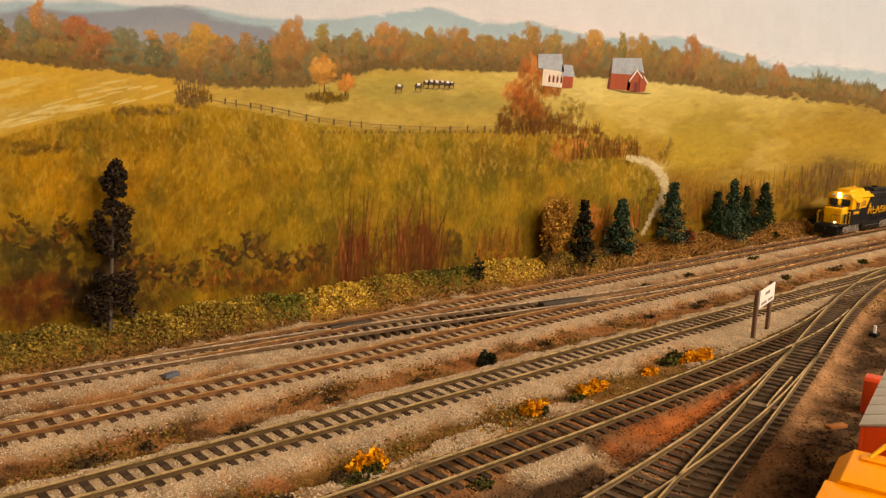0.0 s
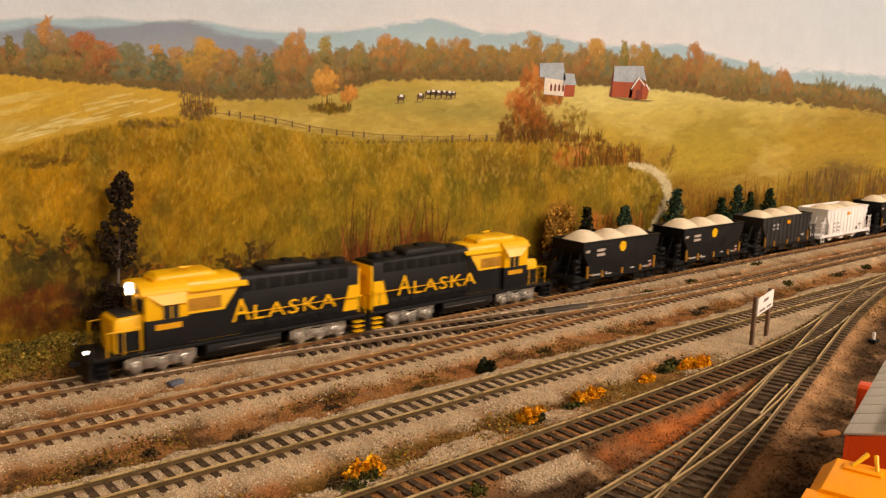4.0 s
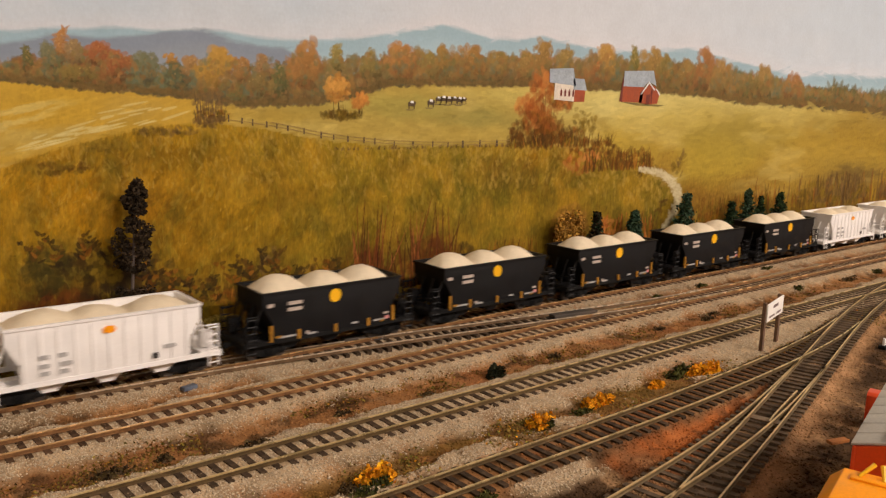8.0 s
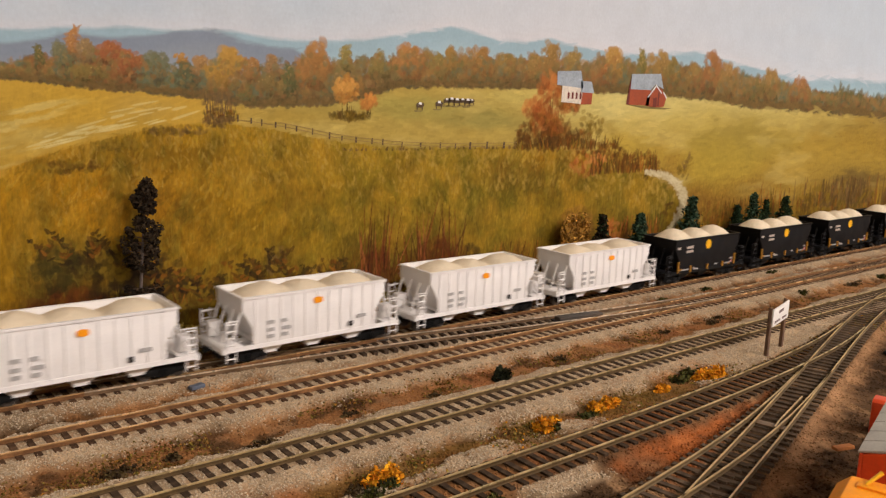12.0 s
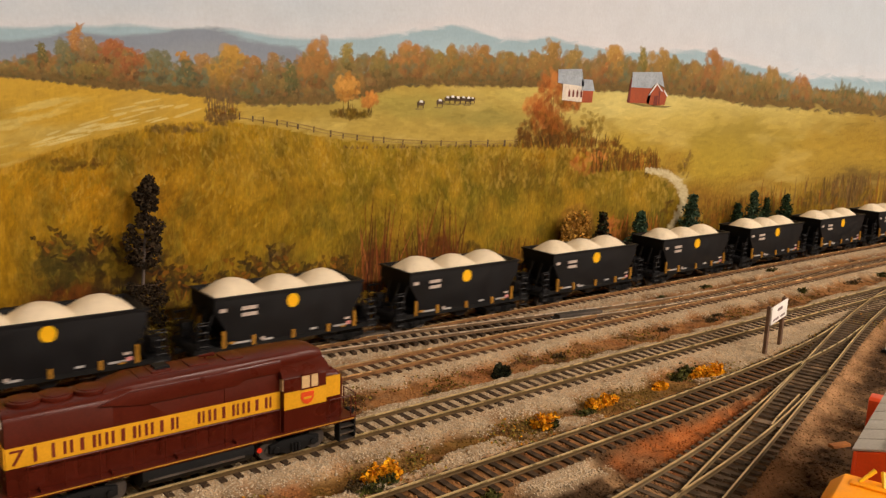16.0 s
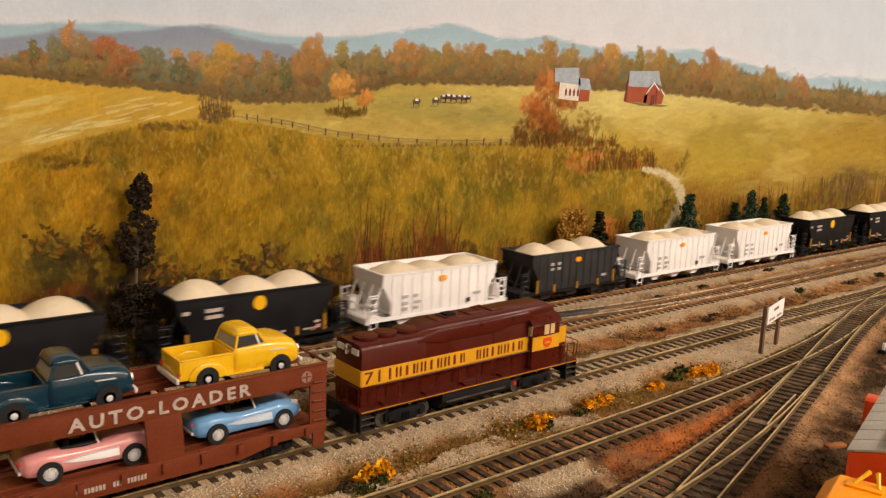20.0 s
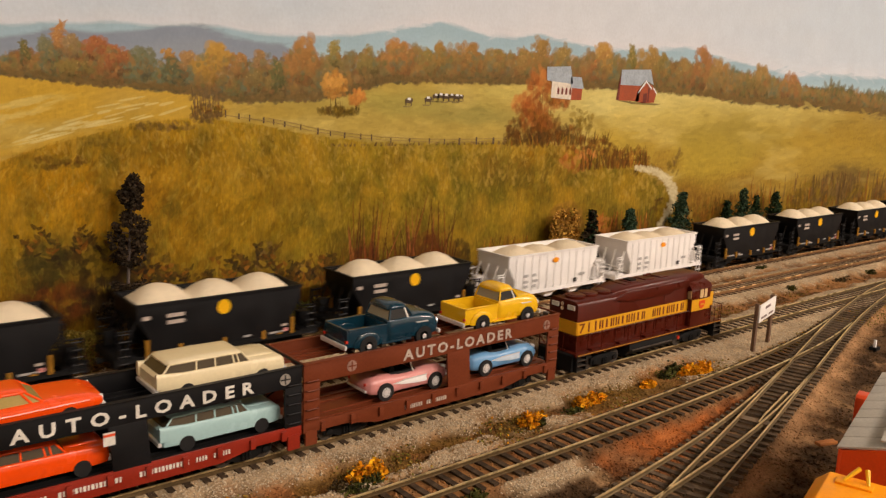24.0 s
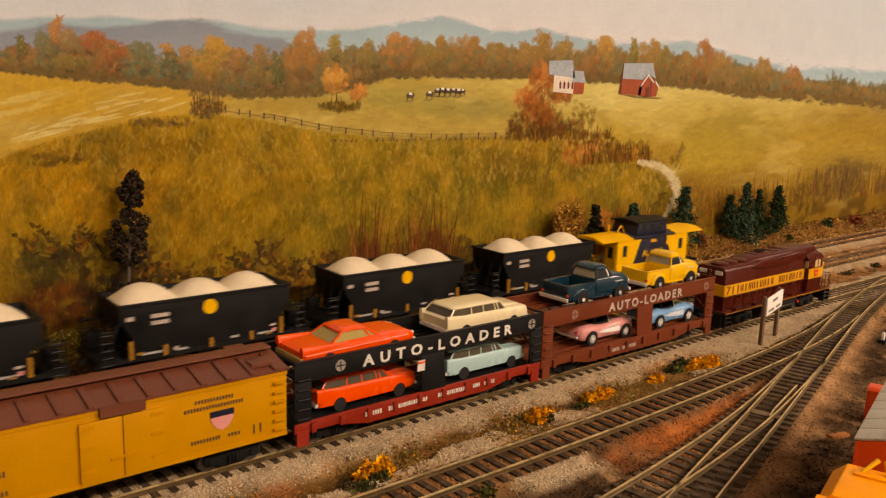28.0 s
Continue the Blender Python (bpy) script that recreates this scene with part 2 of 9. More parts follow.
M_WHEEL = shader("blackened_wheel", (0.075, 0.062, 0.052), 0.5, 0.3, 0.2, 100, 900, 0.05)
M_SILVER = shader("silver_paint", (0.60, 0.58, 0.54), 0.22, 0.8, 0.12, 100, 900, 0.08)
M_CHROME = shader("chrome", (0.80, 0.79, 0.77), 0.12, 1.0, 0.05, 100, 900, 0.0)
M_HUB = shader("bright_trim", (0.92, 0.90, 0.87), 0.16, 0.35, 0.06, 100, 900, 0.0)
M_DIMMARK = shader("dim_grey_emblem", (0.30, 0.27, 0.23), 0.6, 0, 0.2, 300, 900, 0.0)
M_FADED = shader("faded_emblem", (0.30, 0.17, 0.13), 0.6, 0, 0.2, 300, 900, 0.0)
M_TYRE = shader("tyre_rubber", (0.015, 0.014, 0.014), 0.7, 0, 0.1, 200, 900, 0.05)
M_BROWN = shader("freight_brown", (0.165, 0.038, 0.014), 0.45, 0, 0.12, 60, 900, 0.04)
M_REDFLAT = shader("red_plastic", (0.27, 0.020, 0.007), 0.42, 0, 0.1, 60, 900, 0.04)
M_LETTER = shader("white_lettering", (0.72, 0.69, 0.62), 0.6, 0, 0.08, 100, 900, 0.0)
M_DULLLETTER = shader("worn_white_lettering", (0.50, 0.42, 0.36), 0.6, 0, 0.2, 300, 900, 0.0)
M_GREYMARK = shader("grey_marking", (0.42, 0.41, 0.40), 0.6, 0, 0.1, 100, 900, 0.0)
M_REDMARK = shader("dark_red_marking", (0.16, 0.018, 0.006), 0.5, 0, 0.1, 100, 900, 0.0)
M_DARKMARK = shader("brown_marking", (0.10, 0.055, 0.020), 0.6, 0, 0.1, 100, 900, 0.0)
M_GLASS = shader("dark_window", (0.03, 0.03, 0.03), 0.08, 0, 0.05, 100, 900, 0.0)
M_PALEGLASS = shader("tinted_window", (0.36, 0.33, 0.25), 0.12, 0, 0.05, 100, 900, 0.0)
M_INSIDE = shader("cab_interior", (0.62, 0.42, 0.20), 0.7, 0, 0.1, 100, 900, 0.0)
M_REEFER = shader("reefer_yellow", (0.55, 0.25, 0.0035), 0.42, 0, 0.05, 60, 900, 0.03)
M_ROOFBROWN = shader("reefer_roof_brown", (0.145, 0.040, 0.018), 0.5, 0, 0.12, 60, 900, 0.05)
M_GREYROOF = shader("grey_roof", (0.47, 0.44, 0.38), 0.6, 0, 0.1, 60, 900, 0.08)
M_REDORANGE = shader("red_orange_paint", (0.72, 0.075, 0.012), 0.42, 0, 0.06, 60, 900, 0.03)
M_WOOD = shader("weathered_wood", (0.15, 0.085, 0.05), 0.85, 0, 0.25, 300, 2000, 0.3)
M_SIGN = shader("sign_white", (0.86, 0.83, 0.78), 0.6, 0, 0.05, 100, 900, 0.02)
M_SIGNMARK = shader("sign_writing", (0.24, 0.18, 0.17), 0.6, 0, 0.1, 100, 900, 0.0)
M_WALL = shader("plain_wall", (0.55, 0.50, 0.42), 0.9, 0, 0.06, 3, 60, 0.1)
M_CEILING = shader("ceiling_paint", (0.75, 0.72, 0.66), 0.9, 0, 0.04, 3, 60, 0.1)
M_CARPET = shader("grey_carpet", (0.12, 0.11, 0.10), 1.0, 0, 0.15, 20, 600, 0.3)
M_LAMPHOUSE = shader("lamp_housing", (0.7, 0.7, 0.68), 0.5, 0, 0.05, 20, 200, 0.05)
M_TUBE = glow("lamp_diffuser", (1.0, 0.84, 0.62), 3.0)
M_HEADLIGHT = glow("lit_headlight", (1.0, 0.86, 0.62), 14.0)
M_REDLAMP = shader("red_lens", (0.6, 0.03, 0.01), 0.3, 0, 0.05, 60, 900, 0.0)
M_COVER = shader("dusty_black_cover", (0.055, 0.044, 0.033), 0.6, 0, 0.25, 150, 1500, 0.15, dirt=(0.14, 0.095, 0.06), dirt_amount=0.5)
M_FASCIA = shader("painted_fascia", (0.06, 0.08, 0.05), 0.6, 0, 0.1, 5, 80, 0.05)


def car_paint(name, colour):
    return shader(name, colour, 0.22, 0, 0.03, 60, 900, 0.01, coat=0.35)


M_TEAL = car_paint("dark_teal_enamel", (0.005, 0.033, 0.056))
M_PICKYEL = car_paint("yellow_enamel", (0.86, 0.50, 0.010))
M_PINK = car_paint("pink_enamel", (0.72, 0.30, 0.28))
M_SKYBLUE = car_paint("sky_blue_enamel", (0.16, 0.36, 0.62))
M_CREAM = car_paint("cream_enamel", (0.80, 0.69, 0.44))
M_CARRED = car_paint("red_orange_enamel", (0.92, 0.080, 0.003))
M_AQUA = car_paint("pale_aqua_enamel", (0.40, 0.61, 0.62))
M_PALEBLUE = car_paint("pale_blue_enamel", (0.62, 0.74, 0.86))
M_SMOKE = shader("smoky_window", (0.075, 0.058, 0.036), 0.10, 0, 0.05, 100, 900, 0.0)
M_STRAW = shader("straw_window", (0.40, 0.30, 0.10), 0.12, 0, 0.05, 100, 900, 0.0)
for level, finishes in ((0.30, (M_BLACK, M_GREYBLACK, M_TYRE)), (0.14, (M_FRAME,)), (0.22, (M_ORANGE, M_REEFER, M_BROWN, M_MAROON, M_GLASS, M_SMOKE)), (0.08, (M_GROUND, M_GRIT, M_STONE, M_LEAF, M_SAND, *M_TIE.values()))):
    for finish_ in finishes:
        finish_.node_tree.nodes["Principled BSDF"].inputs["Specular IOR Level"].default_value = level

# ---- room ----
WALL_Y = 0.50
X0, X1 = -6.6, 8.4


def setting(name, mesh, material, label, category, bevel=0.0):
    ob = new(name, mesh.data(name, material, bevel))
    return tagged(ob, label, category, kind="structure")


setting("floor", Mesh().box(X0 - 0.1, X1 + 0.1, -2.6, WALL_Y + 0.1, -1.10, -1.05), M_CARPET, "dark grey carpeted floor of the layout room", "floor")
setting("ceiling", Mesh().box(X0 - 0.1, X1 + 0.1, -2.6, WALL_Y + 0.1, 1.38, 1.43), M_CEILING, "plain off-white painted ceiling of the room", "ceiling")
setting("wall_south", Mesh().box(X0 - 0.1, X1 + 0.1, -2.6, -2.5, -1.05, 1.38), M_WALL, "plain beige painted wall across the aisle", "wall")
setting("wall_west", Mesh().box(X0 - 0.1, X0, -2.5, WALL_Y, -1.05, 1.38), M_WALL, "plain beige painted end wall", "wall")
setting("wall_east", Mesh().box(X1, X1 + 0.1, -2.5, WALL_Y, -1.05, 1.38), M_WALL, "plain beige painted end wall", "wall")
for lx, ly in LAMPS:
    lamp = thing("ceiling_light", "long white ceiling light with a warm diffuser", "lamp", "ceiling lights")
    part("housing", Mesh().box(lx - 0.62, lx + 0.62, ly - 0.18, ly + 0.18, LAMP_Z + 0.03, 1.38), M_LAMPHOUSE, lamp, bevel=0.006)
    part("diffuser", Mesh().box(lx - 0.60, lx + 0.60, ly - 0.16, ly + 0.16, LAMP_Z, LAMP_Z + 0.03), M_TUBE, lamp, "glowing warm diffuser")

# ---- track plan: centre lines as (x, y) ----
Y_A, Y_B, Y_C = 0.4494, 0.3903, 0.3159
LINE_A = ((-6.4, Y_A), (8.2, Y_A))
LINE_B = ((-6.4, Y_B), (8.2, Y_B))
LINE_C = ((-6.4, Y_C), (8.2, Y_C))
LINE_D = ((-2.0, 0.2437), (0.20, 0.2437), (0.30, 0.2435), (0.38, 0.2452), (0.44, 0.2482), (0.50, 0.2525), (0.55, 0.2575), (0.60, 0.2645), (0.655, 0.276))
LINE_P = ((-0.4, -0.035), (0.05, 0.100), (0.285, 0.1695), (0.368, 0.1925), (0.434, 0.2115), (0.51, 0.2335), (0.655, 0.276), (0.763, 0.301), (0.83, 0.3115), (0.90, Y_C))
LINE_Q = ((-0.4, 0.125), (0.05, 0.162), (0.245, 0.1825), (0.295, 0.1885), (0.345, 0.1955), (0.394, 0.2045), (0.444, 0.2160), (0.5165, 0.2353))
LINE_X = ((0.12, Y_A), (0.20, 0.4450), (0.30, 0.4355), (0.38, 0.4235), (0.457, 0.4118), (0.53, 0.4010), (0.60, 0.3938), (0.68, Y_B))


def spread(line, step):
    """Points every step metres along a line, with the heading at each; the corners rounded."""
    pts = np.array(line, float)
    if len(pts) > 2:
        for _ in range(3):
            a, b = pts[:-1], pts[1:]
            mid = np.empty((2 * len(a), 2))
            mid[0::2], mid[1::2] = a * 0.75 + b * 0.25, a * 0.25 + b * 0.75
            pts = np.vstack([pts[:1], mid, pts[-1:]])
    seg = np.linalg.norm(np.diff(pts, axis=0), axis=1)
    s = np.concatenate([[0], np.cumsum(seg)])
    n = max(2, int(s[-1] / step) + 1)
    u = np.arange(n) * step
    x, y = np.interp(u, s, pts[:, 0]), np.interp(u, s, pts[:, 1])
    gx, gy = np.gradient(x), np.gradient(y)
    return x, y, np.arctan2(gy, gx)


def offset_line(line, side, step=0.01):
    x, y, h = spread(line, step)
    return x - np.sin(h) * side, y + np.cos(h) * side


RAIL_SHAPE = ((-0.00042, 0), (0.00042, 0), (0.00040, -0.0006), (0.00016, -0.0008), (0.00018, -0.0020), (0.0006, -0.0023), (0.0006, -0.0026), (-0.0006, -0.0026), (-0.0006, -0.0023), (-0.00018, -0.0020), (-0.00016, -0.0008), (-0.00040, -0.0006))


def rail_mesh(line, side, lo=-99, hi=99, step=0.012):
    x, y = offset_line(line, side, step)
    keep = (x >= lo) & (x <= hi)
    x, y = x[keep], y[keep]
    if len(line) == 2:
        x, y = x[[0, -1]], y[[0, -1]]
    gx, gy = np.gradient(x), np.gradient(y)
    k = np.hypot(gx, gy)
    rings = [[(px - b * a, py + c * a, z) for a, z in RAIL_SHAPE] for px, py, c, b in zip(x, y, gx / k, gy / k)]
    return Mesh().loft(rings)


TIE = {k: Mesh().box(-0.0016, 0.0016, -0.0136, 0.0136, -0.0050, -0.0024).data("tie", M_TIE[k], 0.0002, 0) for k in M_TIE}
TIE_STEP = 0.0078


def railway(name, line, finish, label, rails=((0.0083, -99, 99), (-0.0083, -99, 99)), lo=0.02, hi=1.25, skip=()):
    track = tagged(new(name), label, "track", "layout tracks", "structure")
    for side, a, b in rails:
        data = rail_mesh(line, side, a, b).data("rail", M_RAIL[finish])
        data.materials.append(M_RAILTOP[finish])
        for face in data.polygons:
            face.material_index = 1 if face.center.z > -0.0007 and abs(face.normal.x) < 0.99 else 0
        part("rail", data, None, track)
    x, y, h = spread(line, TIE_STEP)
    far = Mesh()
    rng = random.Random(len(name) * 7 + int(line[0][1] * 1000))
    for px, py, a in zip(x, y, h):
        if any(s <= px <= e for s, e in skip):
            continue
        if lo <= px <= hi:
            ob = part("tie", TIE[finish], None, track, at=pose(px, py, 0, 0, 0, math.degrees(a) + rng.uniform(-1.5, 1.5)))
        else:
            far.box(px - 0.0014, px + 0.0014, py - 0.015, py + 0.015, -0.005, -0.0024)
    if far.v:
        tagged(part("distant_ties", far, M_TIE[finish], track, smooth=0), kind="stuff")
    return track


railway("track_a", LINE_A, "rust", "rusty rails on brown ties below the backdrop")
railway("track_b", LINE_B, "rust", "rusty rails on brown ties beside the main line")
railway("track_c", LINE_C, "brass", "dull brass rails on dark ties in pale ballast")
railway("track_d", LINE_D, "brass", "dull brass rails on dark ties without ballast")
railway("track_p", LINE_P, "yard", "yard ladder track with dull brass rails")
railway("track_q", LINE_Q, "yard", "yard siding curving into the ladder track", lo=0.02, hi=0.43, skip=((0.43, 9),))
railway("track_x", LINE_X, "nickel", "crossover with grey nickel rails between two tracks", skip=((0.0, 0.26), (0.5, 9)))


# guard rails beside the frogs of the ladder, and the plate under them
guards = tagged(new("guard_rails"), "short dull brass guard rails inside the yard turnout", "track", "layout tracks", "structure")
for ax, ay, bx_, by_ in ((0.4570, 0.2143, 0.4101, 0.2021), (0.4101, 0.2021, 0.3960, 0.1975)):
    data = rail_mesh(((ax, ay), (bx_, by_)), 0.0, -9, 9, 0.004).data("guard_rail", M_RAIL["yard"])
    data.materials.append(M_RAILTOP["yard"])
    for face in data.polygons:
        face.material_index = 1 if face.center.z > -0.0007 else 0
    part("guard_rail", data, None, guards)
part("tie_plate", Mesh().box(-0.0030, 0.0030, -0.0085, 0.0085, -0.0026, -0.0016), M_RAIL["nickel"], guards, "pale metal plate across two ties", bevel=0.0003, at=pose(0.4035, 0.2030, 0, 0, 0, 15))


# ---- ground ----
def near_line(x, y, line):
    px, py, _ = spread(line, 0.01)
    return np.abs(y - np.interp(x, px, py, left=-9, right=9))


def smooth01(a, lo, hi):
    t = np.clip((a - lo) / (hi - lo), 0, 1)
    return t * t * (3 - 2 * t)


def wave(x, y, scale, seed):
    """Cheap smooth noise, 0 to 1, on arrays: lattice values blended."""
    rng = np.random.RandomState(seed)
    lattice = rng.rand(256, 256)
    u, v = x / scale + 500.0, y / scale + 500.0
    i, j = np.floor(u).astype(int), np.floor(v).astype(int)
    a, b = u - i, v - j
    a, b = a * a * (3 - 2 * a), b * b * (3 - 2 * b)
    g = lambda p, q: lattice[p % 256, q % 256]
    return (g(i, j) * (1 - a) + g(i + 1, j) * a) * (1 - b) + (g(i, j + 1) * (1 - a) + g(i + 1, j + 1) * a) * b


def ripple(x, y, scale, seed):
    return 0.55 * wave(x, y, scale, seed) + 0.3 * wave(x, y, scale * 0.45, seed + 1) + 0.15 * wave(x, y, scale * 0.2, seed + 2)


def ballast_amount(x, y):
    edge = 0.009 * (ripple(x, y, 0.016, 5) - 0.5) * 2
    k = np.zeros_like(x)
    for line, w in ((LINE_A, 0.018), (LINE_B, 0.0185), (LINE_C, 0.0195), (LINE_X, 0.016)):
        k = np.maximum(k, 1 - smooth01(near_line(x, y, line) + edge, w, w + 0.010))
    # the pale bed under the yard sign and the spill beside the siding
    k = np.maximum(k, smooth01(x, 0.46, 0.50) * (1 - smooth01(x, 0.66, 0.72)) * smooth01(y + edge, 0.262 + (x - 0.5) * 0.16, 0.270 + (x - 0.5) * 0.16) * (1 - smooth01(y, 0.30, 0.31)))
    k = np.maximum(k, 0.95 * (1 - smooth01(near_line(x, y, ((-2.0, 0.274), (0.30, 0.2665), (0.48, 0.268))) + edge, 0.004, 0.010)) * smooth01(ripple(x, y, 0.03, 15), 0.35, 0.6))
    k = np.maximum(k, smooth01(x + edge, 0.235, 0.245) * (1 - smooth01(x + edge, 0.285, 0.297)) * smooth01(y + edge * 0.5, 0.2165, 0.2195) * (1 - smooth01(y, 0.2285, 0.2305)))
    return k


def ground_height(x, y):
    z = -0.0075 + 0.0035 * ballast_amount(x, y) + 0.0028 * (ripple(x, y, 0.035, 21) - 0.5) + 0.0016 * (ripple(x, y, 0.007, 31) - 0.5)
    near = np.minimum(near_line(x, y, LINE_D), np.minimum(near_line(x, y, LINE_P), near_line(x, y, LINE_Q)))
    for line in (LINE_A, LINE_B, LINE_C):
        near = np.minimum(near, near_line(x, y, line))
    flat = 1 - smooth01(near, 0.013, 0.020)
    z = z * (1 - flat) + flat * (-0.0033 + 0.0005 * ballast_amount(x, y) - 0.0004 * ripple(x, y, 0.006, 41))
    px, py, _ = spread(LINE_P, 0.01)
    z = z + 0.0042 * (ripple(x, y, 0.011, 45) - 0.45) * smooth01(np.interp(x, px, py) - y, 0.018, 0.035)
    bank = smooth01(y, 0.470, 0.492)
    z = z + bank * (0.017 + 0.007 * (ripple(x, y, 0.06, 51) - 0.5))
    return z


def mix(a, b, k):
    k = np.asarray(k)[..., None]
    return a * (1 - k) + np.array(b) * k


def ground_colour(x, y):
    c = np.zeros(x.shape + (3,)) + np.array((0.27, 0.148, 0.066))
    c = mix(c, (0.35, 0.205, 0.100), smooth01(ripple(x, y, 0.05, 61), 0.45, 0.75) * 0.8)
    c = mix(c, (0.075, 0.050, 0.028), smooth01(ripple(x, y, 0.02, 71), 0.58, 0.72) * 0.8)
    c = mix(c, (0.24, 0.085, 0.034), smooth01(ripple(x, y, 0.03, 75), 0.55, 0.75) * 0.4)
    c = mix(c, (0.045, 0.030, 0.016), smooth01(ripple(x, y, 0.012, 77), 0.60, 0.70) * 0.75)
    c = mix(c, (0.30, 0.20, 0.12), smooth01(ripple(x, y, 0.009, 79), 0.62, 0.74) * 0.6)
    yard = 1 - smooth01(y + 0.012 * (ripple(x, y, 0.03, 81) - 0.5), 0.222 + 0.10 * np.clip(x - 0.35, 0, 1), 0.238 + 0.14 * np.clip(x - 0.35, 0, 1))
    c = mix(c, (0.110, 0.077, 0.050), yard * 0.95)
    c = mix(c, (0.37, 0.26, 0.16), yard * smooth01(ripple(x, y, 0.022, 85), 0.5, 0.72) * 0.7)
    c = mix(c, (0.040, 0.026, 0.016), yard * smooth01(ripple(x, y, 0.016, 87), 0.46, 0.58) * 0.8)
    px, py, _ = spread(LINE_P, 0.01)
    beside = (np.interp(x, px, py) - y)
    c = mix(c, (0.36, 0.24, 0.145), (smooth01(beside, 0.012, 0.016) * (1 - smooth01(beside + 0.014 * (ripple(x, y, 0.02, 88) - 0.5), 0.018, 0.032))) * 0.8)
    # red earth between the siding and the ladder
    dx, dy, _ = spread(LINE_D, 0.01)
    red = smooth01(np.interp(x, dx, dy) - y + 0.006 * (ripple(x, y, 0.012, 91) - 0.5), 0.013, 0.018) * smooth01(y - np.interp(x, px, py), 0.012, 0.02) * smooth01(x + 0.05 * (ripple(x, y, 0.02, 93) - 0.5), 0.29, 0.34) * (1 - smooth01(x, 0.45, 0.49))
    c = mix(c, (0.42, 0.150, 0.044), red * (0.65 + 0.35 * ripple(x, y, 0.01, 95)))
    c = mix(c, (0.13, 0.060, 0.030), red * smooth01(ripple(x, y, 0.010, 96), 0.52, 0.66) * 0.75)
    # grassy strip between the sign track and the siding
    grass = smooth01(y, 0.262, 0.272) * (1 - smooth01(y, 0.286, 0.296)) * smooth01(ripple(x, y, 0.03, 97), 0.35, 0.6)
    c = mix(c, (0.17, 0.115, 0.030), grass * 0.7)
    k = ballast_amount(x, y) * (0.70 + 0.30 * smooth01(ripple(x, y, 0.012, 99), 0.3, 0.6))
    c = mix(c, (0.44, 0.385, 0.30), k)
    bank = smooth01(y, 0.468, 0.482)
    c = mix(c, (0.27, 0.150, 0.040), bank * 0.85)
    c = mix(c, (0.12, 0.060, 0.022), bank * smooth01(ripple(x, y, 0.03, 103), 0.5, 0.7) * 0.7)
    return c * np.array((0.98, 0.82, 0.63))


def colour_layer(me, name, colours, domain="POINT"):
    a = me.color_attributes.new(name, "FLOAT_COLOR", domain)
    flat = np.ones((len(colours), 4), np.float32)
    flat[:, :3] = colours
    a.data.foreach_set("color", flat.ravel())


def sheet(name, xs, ys, height, colour, material, layer):
    gx, gy = np.meshgrid(xs, ys)
    x, y = gx.ravel(), gy.ravel()
    z = height(x, y)
    me = bpy.data.meshes.new(name)
    nx, ny = len(xs), len(ys)
    i = (np.arange(ny - 1)[:, None] * nx + np.arange(nx - 1)[None, :]).ravel()
    quads = np.stack([i, i + 1, i + nx + 1, i + nx], 1)
    me.vertices.add(nx * ny)
    me.vertices.foreach_set("co", np.stack([x, y, z], 1).ravel().astype(np.float32))
    me.loops.add(quads.size)
    me.loops.foreach_set("vertex_index", quads.ravel().astype(np.int32))
    me.polygons.add(len(quads))
    me.polygons.foreach_set("loop_start", (np.arange(len(quads)) * 4).astype(np.int32))
    me.polygons.foreach_set("use_smooth", np.ones(len(quads), bool))
    me.update(calc_edges=True)
    colour_layer(me, layer, colour(x, y))
    me.materials.append(material)
    return me


xs = np.concatenate([np.linspace(X0, -0.1, 60)[:-1], np.arange(-0.1, 0.9, 0.0022), np.arange(0.9, 1.5, 0.005), np.linspace(1.5, X1, 60)])
ys = np.concatenate([np.arange(-0.18, 0.05, 0.01), np.arange(0.05, 0.34, 0.0022), np.arange(0.34, WALL_Y + 0.0001, 0.0025)])
tagged(new("ground", sheet("ground", xs, ys, ground_height, ground_colour, M_GROUND, "soil")), "brown scenic soil and pale ballast of the model railway", "ground", kind="structure")
setting("benchwork", Mesh().box(X0, X1, -0.18, WALL_Y, -0.10, -0.018), M_WOOD, "wooden bench top that carries the layout", "benchwork")
setting("fascia", Mesh().box(X0, X1, -0.19, -0.18, -0.16, -0.004), M_FASCIA, "dark green painted edge board of the layout", "fascia")


